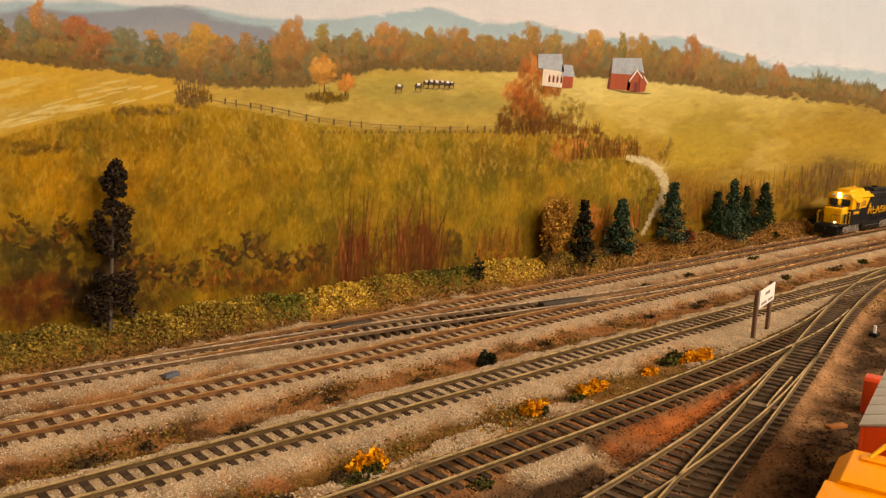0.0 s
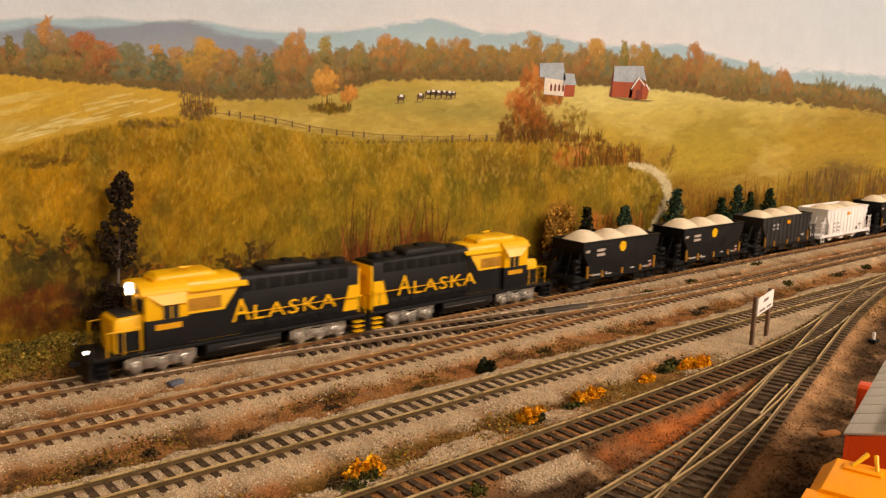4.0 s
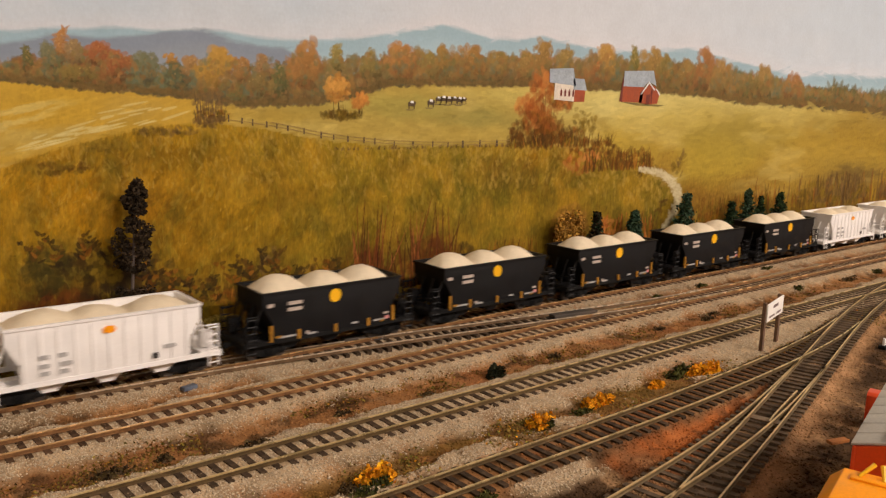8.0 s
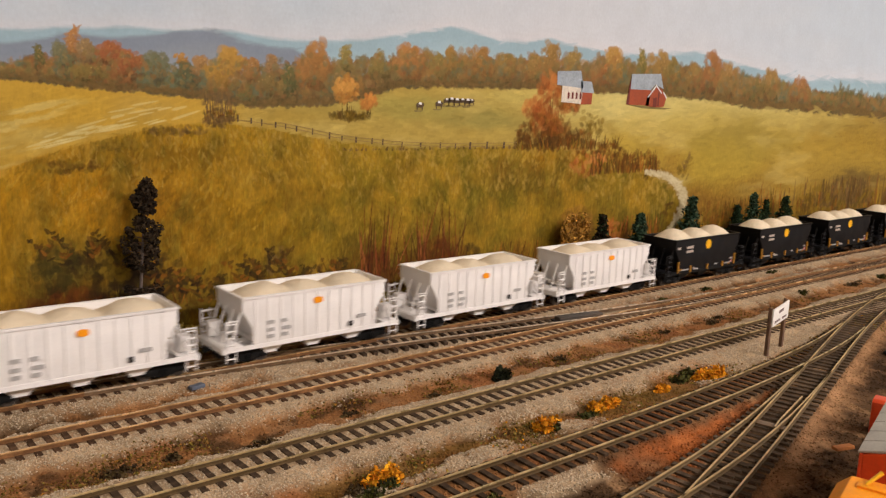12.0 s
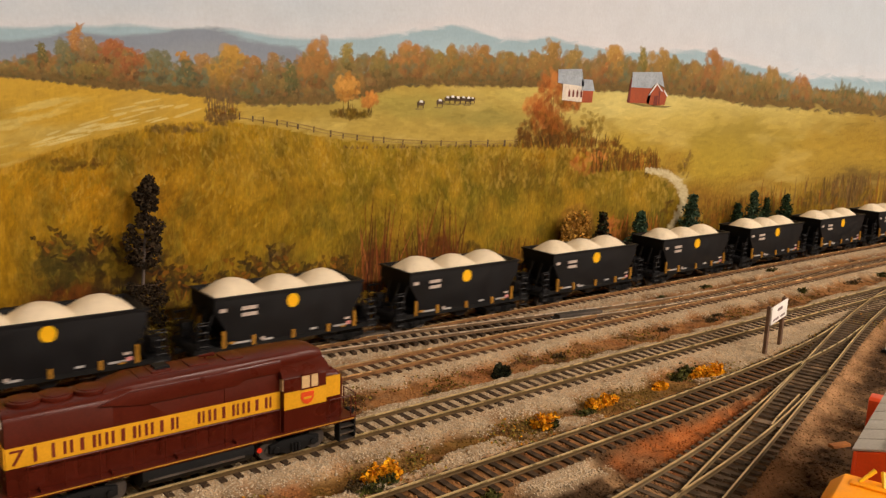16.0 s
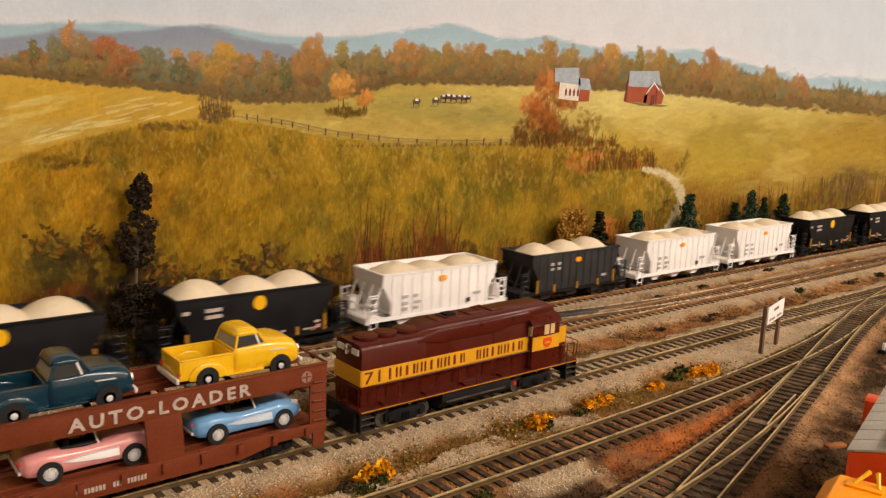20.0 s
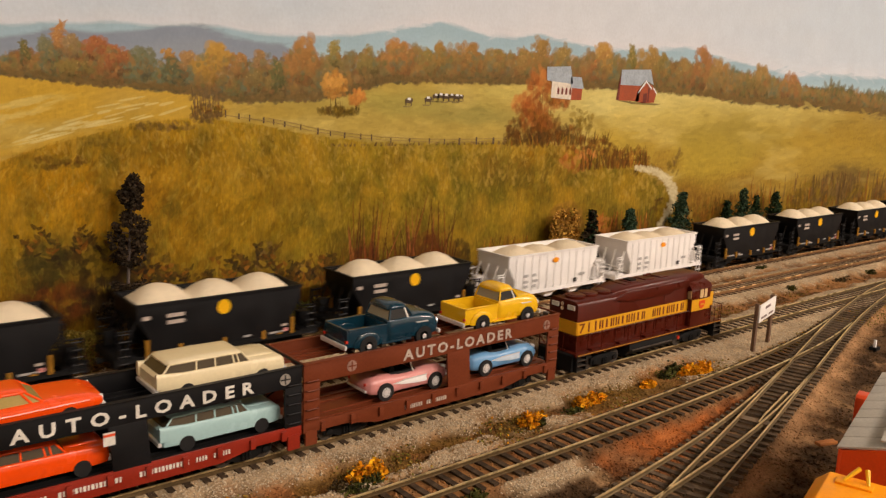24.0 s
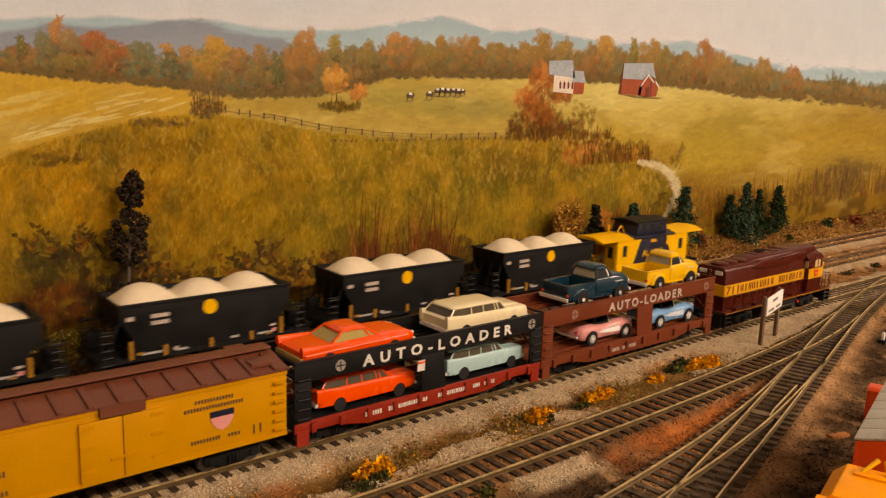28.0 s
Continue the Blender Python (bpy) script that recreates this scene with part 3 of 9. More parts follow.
def scatter(name, label, count, box, size, keep, colour, material, layer, seed, lift=0.0, flat=0.75):
    """Many small angular stones in one mesh: each a squashed octahedron."""
    rng = np.random.RandomState(seed)
    x = rng.uniform(box[0], box[1], count * 3)
    y = rng.uniform(box[2], box[3], count * 3)
    # denser where the view is near
    ok = rng.rand(len(x)) < keep(x, y)
    x, y = x[ok][:count], y[ok][:count]
    n = len(x)
    z = ground_height(x, y) + lift
    r = size * rng.uniform(0.55, 1.25, n)
    base = np.array([(1, 0, 0), (0, 1, 0), (-1, 0, 0), (0, -1, 0), (0, 0, 1), (0, 0, -1)], float)
    jit = 1 + rng.uniform(-0.35, 0.35, (n, 6, 1))
    a = rng.uniform(0, 6.28, n)
    c, s = np.cos(a), np.sin(a)
    v = base[None] * jit
    vx = v[..., 0] * c[:, None] - v[..., 1] * s[:, None]
    vy = v[..., 0] * s[:, None] + v[..., 1] * c[:, None]
    tilt = rng.uniform(-0.5, 0.5, (n, 1))
    vz = v[..., 2] * flat + vx * tilt
    co = np.stack([vx * r[:, None] + x[:, None], vy * r[:, None] + y[:, None], vz * r[:, None] + z[:, None]], -1).reshape(-1, 3)
    tri = np.array([(0, 1, 4), (1, 2, 4), (2, 3, 4), (3, 0, 4), (1, 0, 5), (2, 1, 5), (3, 2, 5), (0, 3, 5)])
    f = (tri[None] + (np.arange(n) * 6)[:, None, None]).reshape(-1, 3)
    me = bpy.data.meshes.new(name)
    me.vertices.add(len(co))
    me.vertices.foreach_set("co", co.ravel().astype(np.float32))
    me.loops.add(f.size)
    me.loops.foreach_set("vertex_index", f.ravel().astype(np.int32))
    me.polygons.add(len(f))
    me.polygons.foreach_set("loop_start", (np.arange(len(f)) * 3).astype(np.int32))
    me.update(calc_edges=True)
    if layer:
        colour_layer(me, layer, np.repeat(colour(x, y), 6, axis=0))
    me.materials.append(material)
    return tagged(new(name, me), label, "gravel", kind="stuff")


def clear_of_rails(x, y):
    k = np.ones_like(x)
    for line in (LINE_A, LINE_B, LINE_C, LINE_D, LINE_P):
        d = near_line(x, y, line)
        k *= np.where((np.abs(d - 0.0083) < 0.0016), 0, 1)
        k *= np.where(d < 0.0140, 0.7, 1)
    return k


scatter("ballast", "loose pale grey ballast stones along the tracks", 88000, (0.04, 1.15, 0.215, 0.475), 0.00064, lambda x, y: ballast_amount(x, y) * clear_of_rails(x, y) * np.clip(1.25 - x * 0.9, 0.15, 1), None, M_STONE, "", 3)
scatter("soil_grit", "coarse brown soil and cinders between the tracks", 40000, (0.04, 0.95, 0.09, 0.475), 0.00090, lambda x, y: (1 - ballast_amount(x, y) * 0.9) * clear_of_rails(x, y) * np.clip(1.2 - x, 0.15, 1), lambda x, y: ground_colour(x, y) * 1.05, M_GRIT, "soil", 4)

# ---- backdrop painting: its lines on the wall, as (x, z) ----
FAR_RIDGE = ((0.1042, 0.1906), (0.1635, 0.1967), (0.1955, 0.1981), (0.2377, 0.1996), (0.2686, 0.1971), (0.3106, 0.1995), (0.3427, 0.2021), (0.377, 0.2092), (0.4139, 0.2165), (0.4365, 0.2143), (0.4665, 0.2091), (0.498, 0.2107), (0.5244, 0.2155), (0.5528, 0.2112), (0.606, 0.2077), (0.6904, 0.2119), (0.7369, 0.2166), (0.7996, 0.2094), (0.893, 0.2026), (0.9586, 0.1962), (1.042, 0.2034), (1.2411, 0.2012))
NEAR_RIDGE = ((0.1037, 0.1835), (0.1198, 0.1863), (0.1368, 0.1916), (0.1572, 0.1904), (0.179, 0.1929), (0.2022, 0.1975), (0.2232, 0.2), (0.2451, 0.1935), (0.2645, 0.1915), (0.2766, 0.1914), (0.2976, 0.185), (0.3336, 0.1797))
WOOD_TOP = ((0.1032, 0.175), (0.1249, 0.1789), (0.1364, 0.1848), (0.148, 0.1854), (0.1723, 0.183), (0.1982, 0.1784), (0.2228, 0.1827), (0.2565, 0.1829), (0.2891, 0.1909), (0.3152, 0.1876), (0.3525, 0.1932), (0.3825, 0.1965), (0.4373, 0.1975), (0.4988, 0.2), (0.5684, 0.1999), (0.6141, 0.2068), (0.6564, 0.2003), (0.7486, 0.2047), (0.8234, 0.199), (0.9197, 0.1945), (1.0031, 0.1835), (1.1264, 0.1821), (1.2496, 0.1744))
WOOD_FOOT = ((0.1027, 0.1664), (0.1186, 0.1653), (0.1469, 0.1622), (0.1843, 0.1608), (0.2115, 0.1587), (0.2484, 0.1538), (0.2977, 0.1554), (0.3339, 0.1612), (0.3629, 0.1703), (0.4101, 0.1729), (0.5005, 0.1747), (0.5708, 0.174), (0.6508, 0.1756), (0.7741, 0.1719), (0.8522, 0.1659), (0.9789, 0.1667), (1.0991, 0.1626), (1.2571, 0.151))
HILL_TOP = ((0.0995, 0.1162), (0.1162, 0.1226), (0.1454, 0.13), (0.177, 0.1379), (0.204, 0.1417), (0.2255, 0.1428), (0.2482, 0.1407), (0.2681, 0.1378), (0.3111, 0.1306), (0.3589, 0.1255), (0.4177, 0.1242), (0.4715, 0.1245), (0.5174, 0.1267), (0.576, 0.1187), (0.6419, 0.1054), (0.6829, 0.0947), (0.7178, 0.079), (0.7405, 0.0576), (0.7351, 0.0254), (1.3459, -0.1278))
FENCE = ((0.2375, 0.1437), (0.2521, 0.1422), (0.2681, 0.14), (0.2848, 0.1372), (0.3066, 0.1329), (0.3343, 0.1295), (0.3639, 0.1268), (0.4064, 0.125), (0.4409, 0.1245), (0.4907, 0.1253))
PATH = ((0.6708, 0.0972), (0.6968, 0.0944), (0.7167, 0.087), (0.7319, 0.0755), (0.7376, 0.0636), (0.7295, 0.0506), (0.716, 0.0357), (0.7045, 0.0208))


def tone(*rgb):
    """A pigment as it looks under the room's warm lamps, 0 to 255, turned into a reflectance."""
    c = np.array(rgb, float) / 255
    c = np.where(c <= 0.04045, c / 12.92, ((c + 0.055) / 1.055) ** 2.4)
    return np.clip(c / np.array((0.99, 0.853, 0.729)), 0.004, 0.75)


def along(line, x):
    xs_, zs_ = np.array(line).T
    return np.interp(x, xs_, zs_)


def grain(x):
    """Brush widths in metres: the painter worked coarser towards the far end."""
    return np.interp(x, (0.10, 0.25, 0.43, 0.73, 1.27), (0.28, 0.39, 0.59, 0.98, 1.96)) / 1000, np.interp(x, (0.10, 0.25, 0.43, 0.73, 1.27), (0.30, 0.36, 0.44, 0.57, 0.81)) / 1000


def hump(x, z, cx, cz, rx, rz):
    return np.exp(-(((x - cx) / rx) ** 2) - (((z - cz) / rz) ** 2))


HILL_WASH = (
    (0.1352, 0.1037, 0.0336, 0.0188, (172, 118, 10), 0.8), (0.2021, 0.0737, 0.0390, 0.0273, (132, 92, 10), 0.7), (0.1687, 0.0927, 0.0198, 0.0196, (150, 98, 10), 0.6),
    (0.2890, 0.0872, 0.0303, 0.0340, (146, 104, 12), 0.7), (0.2763, 0.1141, 0.0377, 0.0112, (172, 128, 36), 0.6), (0.3348, 0.0972, 0.0339, 0.0239, (138, 108, 24), 0.7),
    (0.3656, 0.0540, 0.0622, 0.0247, (112, 88, 14), 0.8), (0.4431, 0.0801, 0.0425, 0.0223, (116, 98, 22), 0.85), (0.4756, 0.0550, 0.0390, 0.0230, (136, 108, 26), 0.8),
    (0.5271, 0.0909, 0.0645, 0.0121, (104, 76, 16), 0.85), (0.5578, 0.1124, 0.0302, 0.0124, (166, 96, 18), 0.7), (0.4791, 0.1041, 0.0392, 0.0083, (122, 84, 24), 0.7),
)
CREST_WASH = (
    (0.3025, 0.0428, 0.0269, 0.0134, (148, 114, 30), 0.7), (0.4184, 0.1076, 0.0346, 0.0109, (150, 118, 34), 0.6), (0.5104, 0.0329, 0.0417, 0.0190, (142, 112, 34), 0.6),
    (0.6270, 0.0877, 0.0508, 0.0210, (124, 98, 26), 0.7), (0.6495, 0.1139, 0.0438, 0.0096, (112, 66, 22), 0.8), (0.6661, 0.0476, 0.0448, 0.0271, (122, 98, 34), 0.7),
    (0.3847, 0.1251, 0.0486, 0.0084, (148, 116, 28), 0.6), (0.1964, 0.1187, 0.0245, 0.0074, (120, 86, 14), 0.7), (0.1330, 0.1179, 0.0183, 0.0047, (112, 82, 14), 0.8),
    (0.1637, 0.1272, 0.0196, 0.0039, (110, 80, 14), 0.6), (0.7097, 0.0678, 0.0238, 0.0224, (104, 88, 26), 0.6),
)
FIELD_WASH = (
    (0.6358, 0.1585, 0.0772, 0.0132, (226, 192, 104), 0.8), (0.7284, 0.1413, 0.0880, 0.0142, (204, 168, 76), 0.7), (0.8482, 0.1241, 0.1075, 0.0249, (166, 134, 48), 0.8),
    (0.7963, 0.1003, 0.0660, 0.0180, (184, 146, 44), 0.6), (1.0108, 0.1512, 0.0894, 0.0139, (208, 174, 84), 0.7), (1.1406, 0.1310, 0.1553, 0.0376, (160, 118, 34), 0.8),
    (1.0539, 0.0952, 0.1411, 0.0286, (180, 138, 48), 0.6), (0.8145, 0.0568, 0.1247, 0.0213, (138, 92, 26), 0.8), (0.6994, 0.0740, 0.0282, 0.0334, (140, 90, 24), 0.7),
    (1.1079, 0.0682, 0.0833, 0.0221, (108, 80, 36), 0.8), (0.9311, 0.0777, 0.0807, 0.0165, (164, 122, 38), 0.6), (1.2396, 0.0354, 0.1143, 0.0319, (150, 106, 30), 0.6),
)
MEADOW_WASH = (
    (0.3838, 0.1541, 0.0700, 0.0084, (172, 146, 62), 0.8), (0.4519, 0.1450, 0.0433, 0.0067, (150, 132, 60), 0.6), (0.5011, 0.1665, 0.0478, 0.0071, (208, 176, 84), 0.6),
    (0.3155, 0.1483, 0.0278, 0.0058, (176, 140, 56), 0.6), (0.1346, 0.1502, 0.0275, 0.0094, (202, 150, 40), 0.6), (0.1775, 0.1515, 0.0202, 0.0066, (196, 150, 58), 0.6),
    (0.1338, 0.1349, 0.0183, 0.0047, (176, 138, 56), 0.6), (0.2641, 0.1471, 0.0325, 0.0055, (176, 134, 44), 0.5), (0.5821, 0.1347, 0.0315, 0.0101, (196, 160, 76), 0.6),
)
FOOT_WASH = (
    (0.1268, 0.0563, 0.0180, 0.0155, (66, 52, 14), 0.9), (0.1284, 0.0299, 0.0271, 0.0140, (80, 38, 7), 0.95), (0.1665, 0.0352, 0.0230, 0.0196, (40, 24, 5), 0.95),
    (0.1481, 0.0575, 0.0189, 0.0080, (70, 48, 10), 0.6), (0.1900, 0.0251, 0.0173, 0.0118, (66, 42, 8), 0.8), (0.2467, 0.0329, 0.0271, 0.0108, (76, 50, 10), 0.8),
    (0.2195, 0.0397, 0.0147, 0.0087, (118, 86, 20), 0.5), (0.2632, 0.0388, 0.0121, 0.0146, (92, 66, 16), 0.7), (0.2802, 0.0212, 0.0254, 0.0082, (80, 46, 10), 0.8),
)
THICKET_WASH = (
    (0.3166, 0.0167, 0.0325, 0.0117, (88, 50, 10), 0.8), (0.3507, 0.0297, 0.0226, 0.0223, (88, 46, 8), 0.95), (0.4101, 0.0280, 0.0341, 0.0259, (88, 46, 8), 0.95),
    (0.3882, 0.0124, 0.0489, 0.0126, (84, 46, 8), 0.7), (0.4714, 0.0171, 0.0386, 0.0114, (112, 82, 22), 0.6), (0.5115, 0.0179, 0.0348, 0.0166, (118, 66, 14), 0.7),
    (0.5719, 0.0380, 0.0263, 0.0276, (112, 76, 18), 0.9), (0.5546, 0.0188, 0.0226, 0.0148, (90, 66, 16), 0.7), (0.6261, 0.0174, 0.0507, 0.0262, (118, 58, 12), 0.75),
    (0.7168, 0.0151, 0.0385, 0.0226, (108, 62, 16), 0.7),
)


def washes(c, rows, x, z, u, seed):
    """Broad thin washes of pigment with uneven edges."""
    wob, lift = 1.1 * (ripple(u, z * 0.8, 0.02, seed) - 0.5), 1.1 * (ripple(u * 1.3, z, 0.014, seed + 9) - 0.5)
    for n, (cx, cz, rx, rz, rgb, a) in enumerate(rows):
        at = (np.abs(x - cx) < 2.6 * rx) & (np.abs(z - cz) < 2.6 * rz)
        c[at] = mix(c[at], tone(*rgb), np.clip(1.5 * hump(x[at] + wob[at] * rx, z[at] + lift[at] * rz, cx, cz, rx, rz), 0, 1) * a)
    return c


def painted(x, z):
    """The landscape's ground colours at a place on the wall."""
    u = np.log(np.clip(x + 0.35, 0.05, 9)) * 0.55
    soft = 0.0016
    c = np.zeros(x.shape + (3,)) + np.array((0.645, 0.69, 0.75))
    c = mix(c, tone(186, 194, 198), (1 - smooth01(x, 0.15, 0.6)) * 0.75)
    c = mix(c, (0.56, 0.655, 0.75), smooth01(x, 0.4, 1.1) * 0.9)
    far = along(FAR_RIDGE, x) + 0.002 * (ripple(u, z * 0, 0.02, 201) - 0.5)
    c = mix(c, tone(222, 206, 226), np.exp(-np.clip(z - far, 0, 1) / 0.010) * 0.6)
    c = mix(c, (0.645, 0.695, 0.75), smooth01(ripple(u, z * 2, 0.06, 203), 0.5, 0.8) * 0.35 * smooth01(z, far, far + 0.01))
    k = 1 - smooth01(z, far - soft, far + soft)
    c = mix(c, tone(158, 174, 174), k)
    c = mix(c, tone(176, 188, 182), k * smooth01(far - z, 0.004, 0.022) * 0.8)
    c = mix(c, tone(163, 178, 178), k * smooth01(ripple(u, z * 1.5, 0.02, 205), 0.5, 0.75) * 0.5)
    near = along(NEAR_RIDGE, x) + 0.0015 * (ripple(u, z * 0, 0.015, 207) - 0.5)
    k = (1 - smooth01(z, near - soft, near + soft)) * (1 - smooth01(x, 0.31, 0.34))
    c = mix(c, tone(136, 138, 142), k)
    c = mix(c, tone(150, 148, 146), k * smooth01(near - z, 0.004, 0.016) * 0.7)
    # fields below the woods
    foot = along(WOOD_FOOT, x) + 0.0012 * (ripple(u, z * 0, 0.012, 209) - 0.5)
    k = 1 - smooth01(z, foot - soft, foot + soft)
    field = np.zeros_like(c) + tone(188, 150, 62)
    field = mix(field, tone(206, 154, 48), 1 - smooth01(x, 0.20, 0.27))
    field = mix(field, tone(226, 192, 104), smooth01(x, 0.50, 0.57) * np.exp(-np.clip(foot - z, 0, 1) / 0.016))
    field = mix(field, tone(188, 146, 46), smooth01(x, 0.52, 0.62) * smooth01(foot - z, 0.012, 0.05))
    field = mix(field, tone(150, 108, 26), smooth01(x, 0.6, 0.75) * smooth01(foot - z, 0.06, 0.11))
    field = washes(field, FIELD_WASH, x, z, u, 601)
    field = washes(field, MEADOW_WASH, x, z, u, 651)
    field = mix(field, tone(216, 178, 88), smooth01(ripple(u, z * 1.6, 0.035, 211), 0.52, 0.75) * 0.4)
    field = mix(field, tone(150, 116, 38), smooth01(ripple(u, z * 1.4, 0.05, 213), 0.56, 0.78) * 0.45 * smooth01(foot - z, 0.004, 0.02))
    stubble = smooth01(ripple(x * 0.3, (z - 0.247 * x) * 3.0, 0.011, 215), 0.54, 0.72) * (1 - smooth01(x, 0.20, 0.24)) * smooth01(foot - z, 0.006, 0.014)
    field = mix(field, tone(226, 188, 100), stubble * 0.55)
    field = field * np.array((0.88, 0.92, 1.04))
    c = c * (1 - k[..., None]) + field * k[..., None]
    # the near hill
    top = along(HILL_TOP, x) + 0.0015 * (ripple(u, z * 0, 0.012, 217) - 0.5)
    k = 1 - smooth01(z, top - soft * 1.5, top + soft * 1.5)
    hill = np.zeros_like(c) + tone(150, 108, 12)
    hill = mix(hill, tone(176, 132, 34), np.exp(-np.clip(top - z, 0, 1) / 0.010) * 0.6)
    hill = washes(hill, HILL_WASH, x, z, u, 701)
    hill = washes(hill, CREST_WASH, x, z, u, 751)
    hill = mix(hill, tone(100, 72, 10), smooth01(ripple(u * 1.6, z * 1.1, 0.020, 219), 0.52, 0.74) * 0.55)
    hill = mix(hill, tone(112, 92, 22), smooth01(ripple(u * 1.4, z * 1.2, 0.030, 227), 0.52, 0.74) * 0.5 * smooth01(x, 0.22, 0.4))
    hill = mix(hill, tone(186, 138, 40), smooth01(ripple(u * 1.6, z * 1.0, 0.013, 221), 0.55, 0.78) * 0.45)
    hill = hill * mix(np.zeros(x.shape + (3,)) + np.array((1.03, 0.97, 0.62)), (0.90, 0.91, 0.60), smooth01(x, 0.19, 0.30))
    c = c * (1 - k[..., None]) + hill * k[..., None]
    # growth along the foot of the wall
    low = smooth01(0.050 + 0.018 * (ripple(u, z * 0.4, 0.02, 223) - 0.5) * 2 - z, -0.004, 0.030)
    c = mix(c, tone(112, 76, 12), low * 0.5)
    c = mix(c, tone(74, 46, 9), low * smooth01(ripple(u, z * 0.5, 0.015, 225), 0.5, 0.7) * 0.7)
    c = washes(c, FOOT_WASH, x, z, u, 801)
    c = washes(c, THICKET_WASH, x, z, u, 851)
    return np.clip(c, 0.003, 0.86)


CANVAS_X0, CANVAS_X1, CANVAS_TOP = -0.15, 1.75, 0.46
wx = [CANVAS_X0]
while wx[-1] < CANVAS_X1:
    wx.append(wx[-1] + float(grain(wx[-1])[0]) * (1.22 if 0.09 < wx[-1] < 1.33 else 6.0))
wx = np.array(wx)
ROW = 0.00042
wz = np.arange(0.002, 0.224, ROW)
backdrop = setting("backdrop", Mesh().box(X0, X1, WALL_Y + 0.002, WALL_Y + 0.1, -1.05, 1.38), M_WALL, "backdrop wall painted with autumn hills and farm buildings", "backdrop")
M_PAINTING = shader("landscape_paint", (0.4, 0.3, 0.1), 0.62, 0, 0.03, 45, 420, 0.12, attribute="pigment")
M_PAINTING.node_tree.nodes["Principled BSDF"].inputs["Specular IOR Level"].default_value = 0.12


def brush_grain(m):
    """Fine upright bristle marks and small flecks over the paint."""
    t = m.node_tree
    b = t.nodes["Principled BSDF"]
    source = b.inputs["Base Color"].links[0].from_socket
    place = t.nodes.new("ShaderNodeTexCoord")
    for scale, amount in (((900, 1, 260), 0.13), ((420, 1, 330), 0.13)):
        fit = t.nodes.new("ShaderNodeMapping")
        fit.inputs["Scale"].default_value = scale
        fit.inputs["Rotation"].default_value = (0, -0.22, 0)
        marks_ = t.nodes.new("ShaderNodeTexNoise")
        marks_.inputs["Scale"].default_value, marks_.inputs["Detail"].default_value = 1.0, 3.0
        spread_ = t.nodes.new("ShaderNodeMapRange")
        spread_.inputs[1].default_value, spread_.inputs[2].default_value = 0.3, 0.7
        spread_.inputs[3].default_value, spread_.inputs[4].default_value = 1 - amount, 1 + amount
        times = t.nodes.new("ShaderNodeVectorMath")
        times.operation = "SCALE"
        # bare sky and mountains are painted smoother than the grass: the bluer the pigment, the weaker the marks
        part_ = t.nodes.new("ShaderNodeSeparateColor")
        soft_ = t.nodes.new("ShaderNodeMapRange")
        soft_.inputs[1].default_value, soft_.inputs[2].default_value = 0.018, 0.045
        soft_.inputs[3].default_value, soft_.inputs[4].default_value = 1.0, 0.12
        blend = t.nodes.new("ShaderNodeMix")
        blend.inputs[2].default_value = 1.0
        t.links.new(place.outputs["Object"], fit.inputs["Vector"])
        t.links.new(fit.outputs[0], marks_.inputs["Vector"])
        t.links.new(marks_.outputs["Fac"], spread_.inputs[0])
        t.links.new(source, part_.inputs[0])
        t.links.new(part_.outputs[2], soft_.inputs[0])
        t.links.new(soft_.outputs[0], blend.inputs[0])
        t.links.new(spread_.outputs[0], blend.inputs[3])
        t.links.new(source, times.inputs[0])
        t.links.new(blend.outputs[0], times.inputs["Scale"])
        source = times.outputs[0]
    t.links.new(source, b.inputs["Base Color"])


brush_grain(M_PAINTING)
gx_, gz_ = np.meshgrid(wx, wz)
CANVAS = painted(gx_.ravel(), gz_.ravel()).reshape(len(wz), len(wx), 3)
bristle = np.random.RandomState(5).rand(512)


class Dabs:
    """Soft brush dabs laid wet into the canvas, one over the other."""

    def add(self, x, z, length, width, angle, colour, taper=0.4, alpha=0.8):
        n = len(x)
        one = np.ones(n)
        cols, length, width, angle = np.broadcast_to(colour, (n, 3)), one * length, one * width, one * angle
        ca, sa = np.cos(angle), np.sin(angle)
        ex = np.abs(ca) * length + np.abs(sa) * width
        ez = np.abs(sa) * length + np.abs(ca) * width
        i0, i1 = np.searchsorted(wx, x - ex * 0.6), np.searchsorted(wx, x + ex * 0.6) + 1
        j0 = np.clip(((z - ez * 0.6 - wz[0]) / ROW).astype(int), 0, len(wz))
        j1 = np.clip(((z + ez * 0.6 - wz[0]) / ROW).astype(int) + 2, 0, len(wz))
        for k in range(n):
            if i1[k] - i0[k] < 1 or j1[k] - j0[k] < 1 or i0[k] >= len(wx):
                continue
            dx = wx[None, i0[k]:i1[k]] - x[k]
            dz = wz[j0[k]:j1[k], None] - z[k]
            p = (dx * ca[k] + dz * sa[k]) / length[k] * 2
            q = (dz * ca[k] - dx * sa[k]) / (width[k] * (1 - taper * np.clip(p, -0.4, 1) * 0.8)) * 2
            cover = np.clip(1.5 * (1 - p ** 4 - np.abs(q) ** 2.5), 0, 1) * alpha
            cover = cover * (0.7 + 0.3 * bristle[((q * 4).astype(int) + k) % 512])
            area = CANVAS[j0[k]:j1[k], i0[k]:i1[k]]
            area += (cols[k] - area) * cover[..., None]
        return self


brush = np.random.RandomState(77)


def some(n, lo=0.10, hi=1.36):
    """n places along the wall, closer together where the brush was finer."""
    t = brush.rand(n)
    a, b = math.log(lo + 0.30), math.log(hi + 0.30)
    return np.exp(a + t * (b - a)) - 0.30


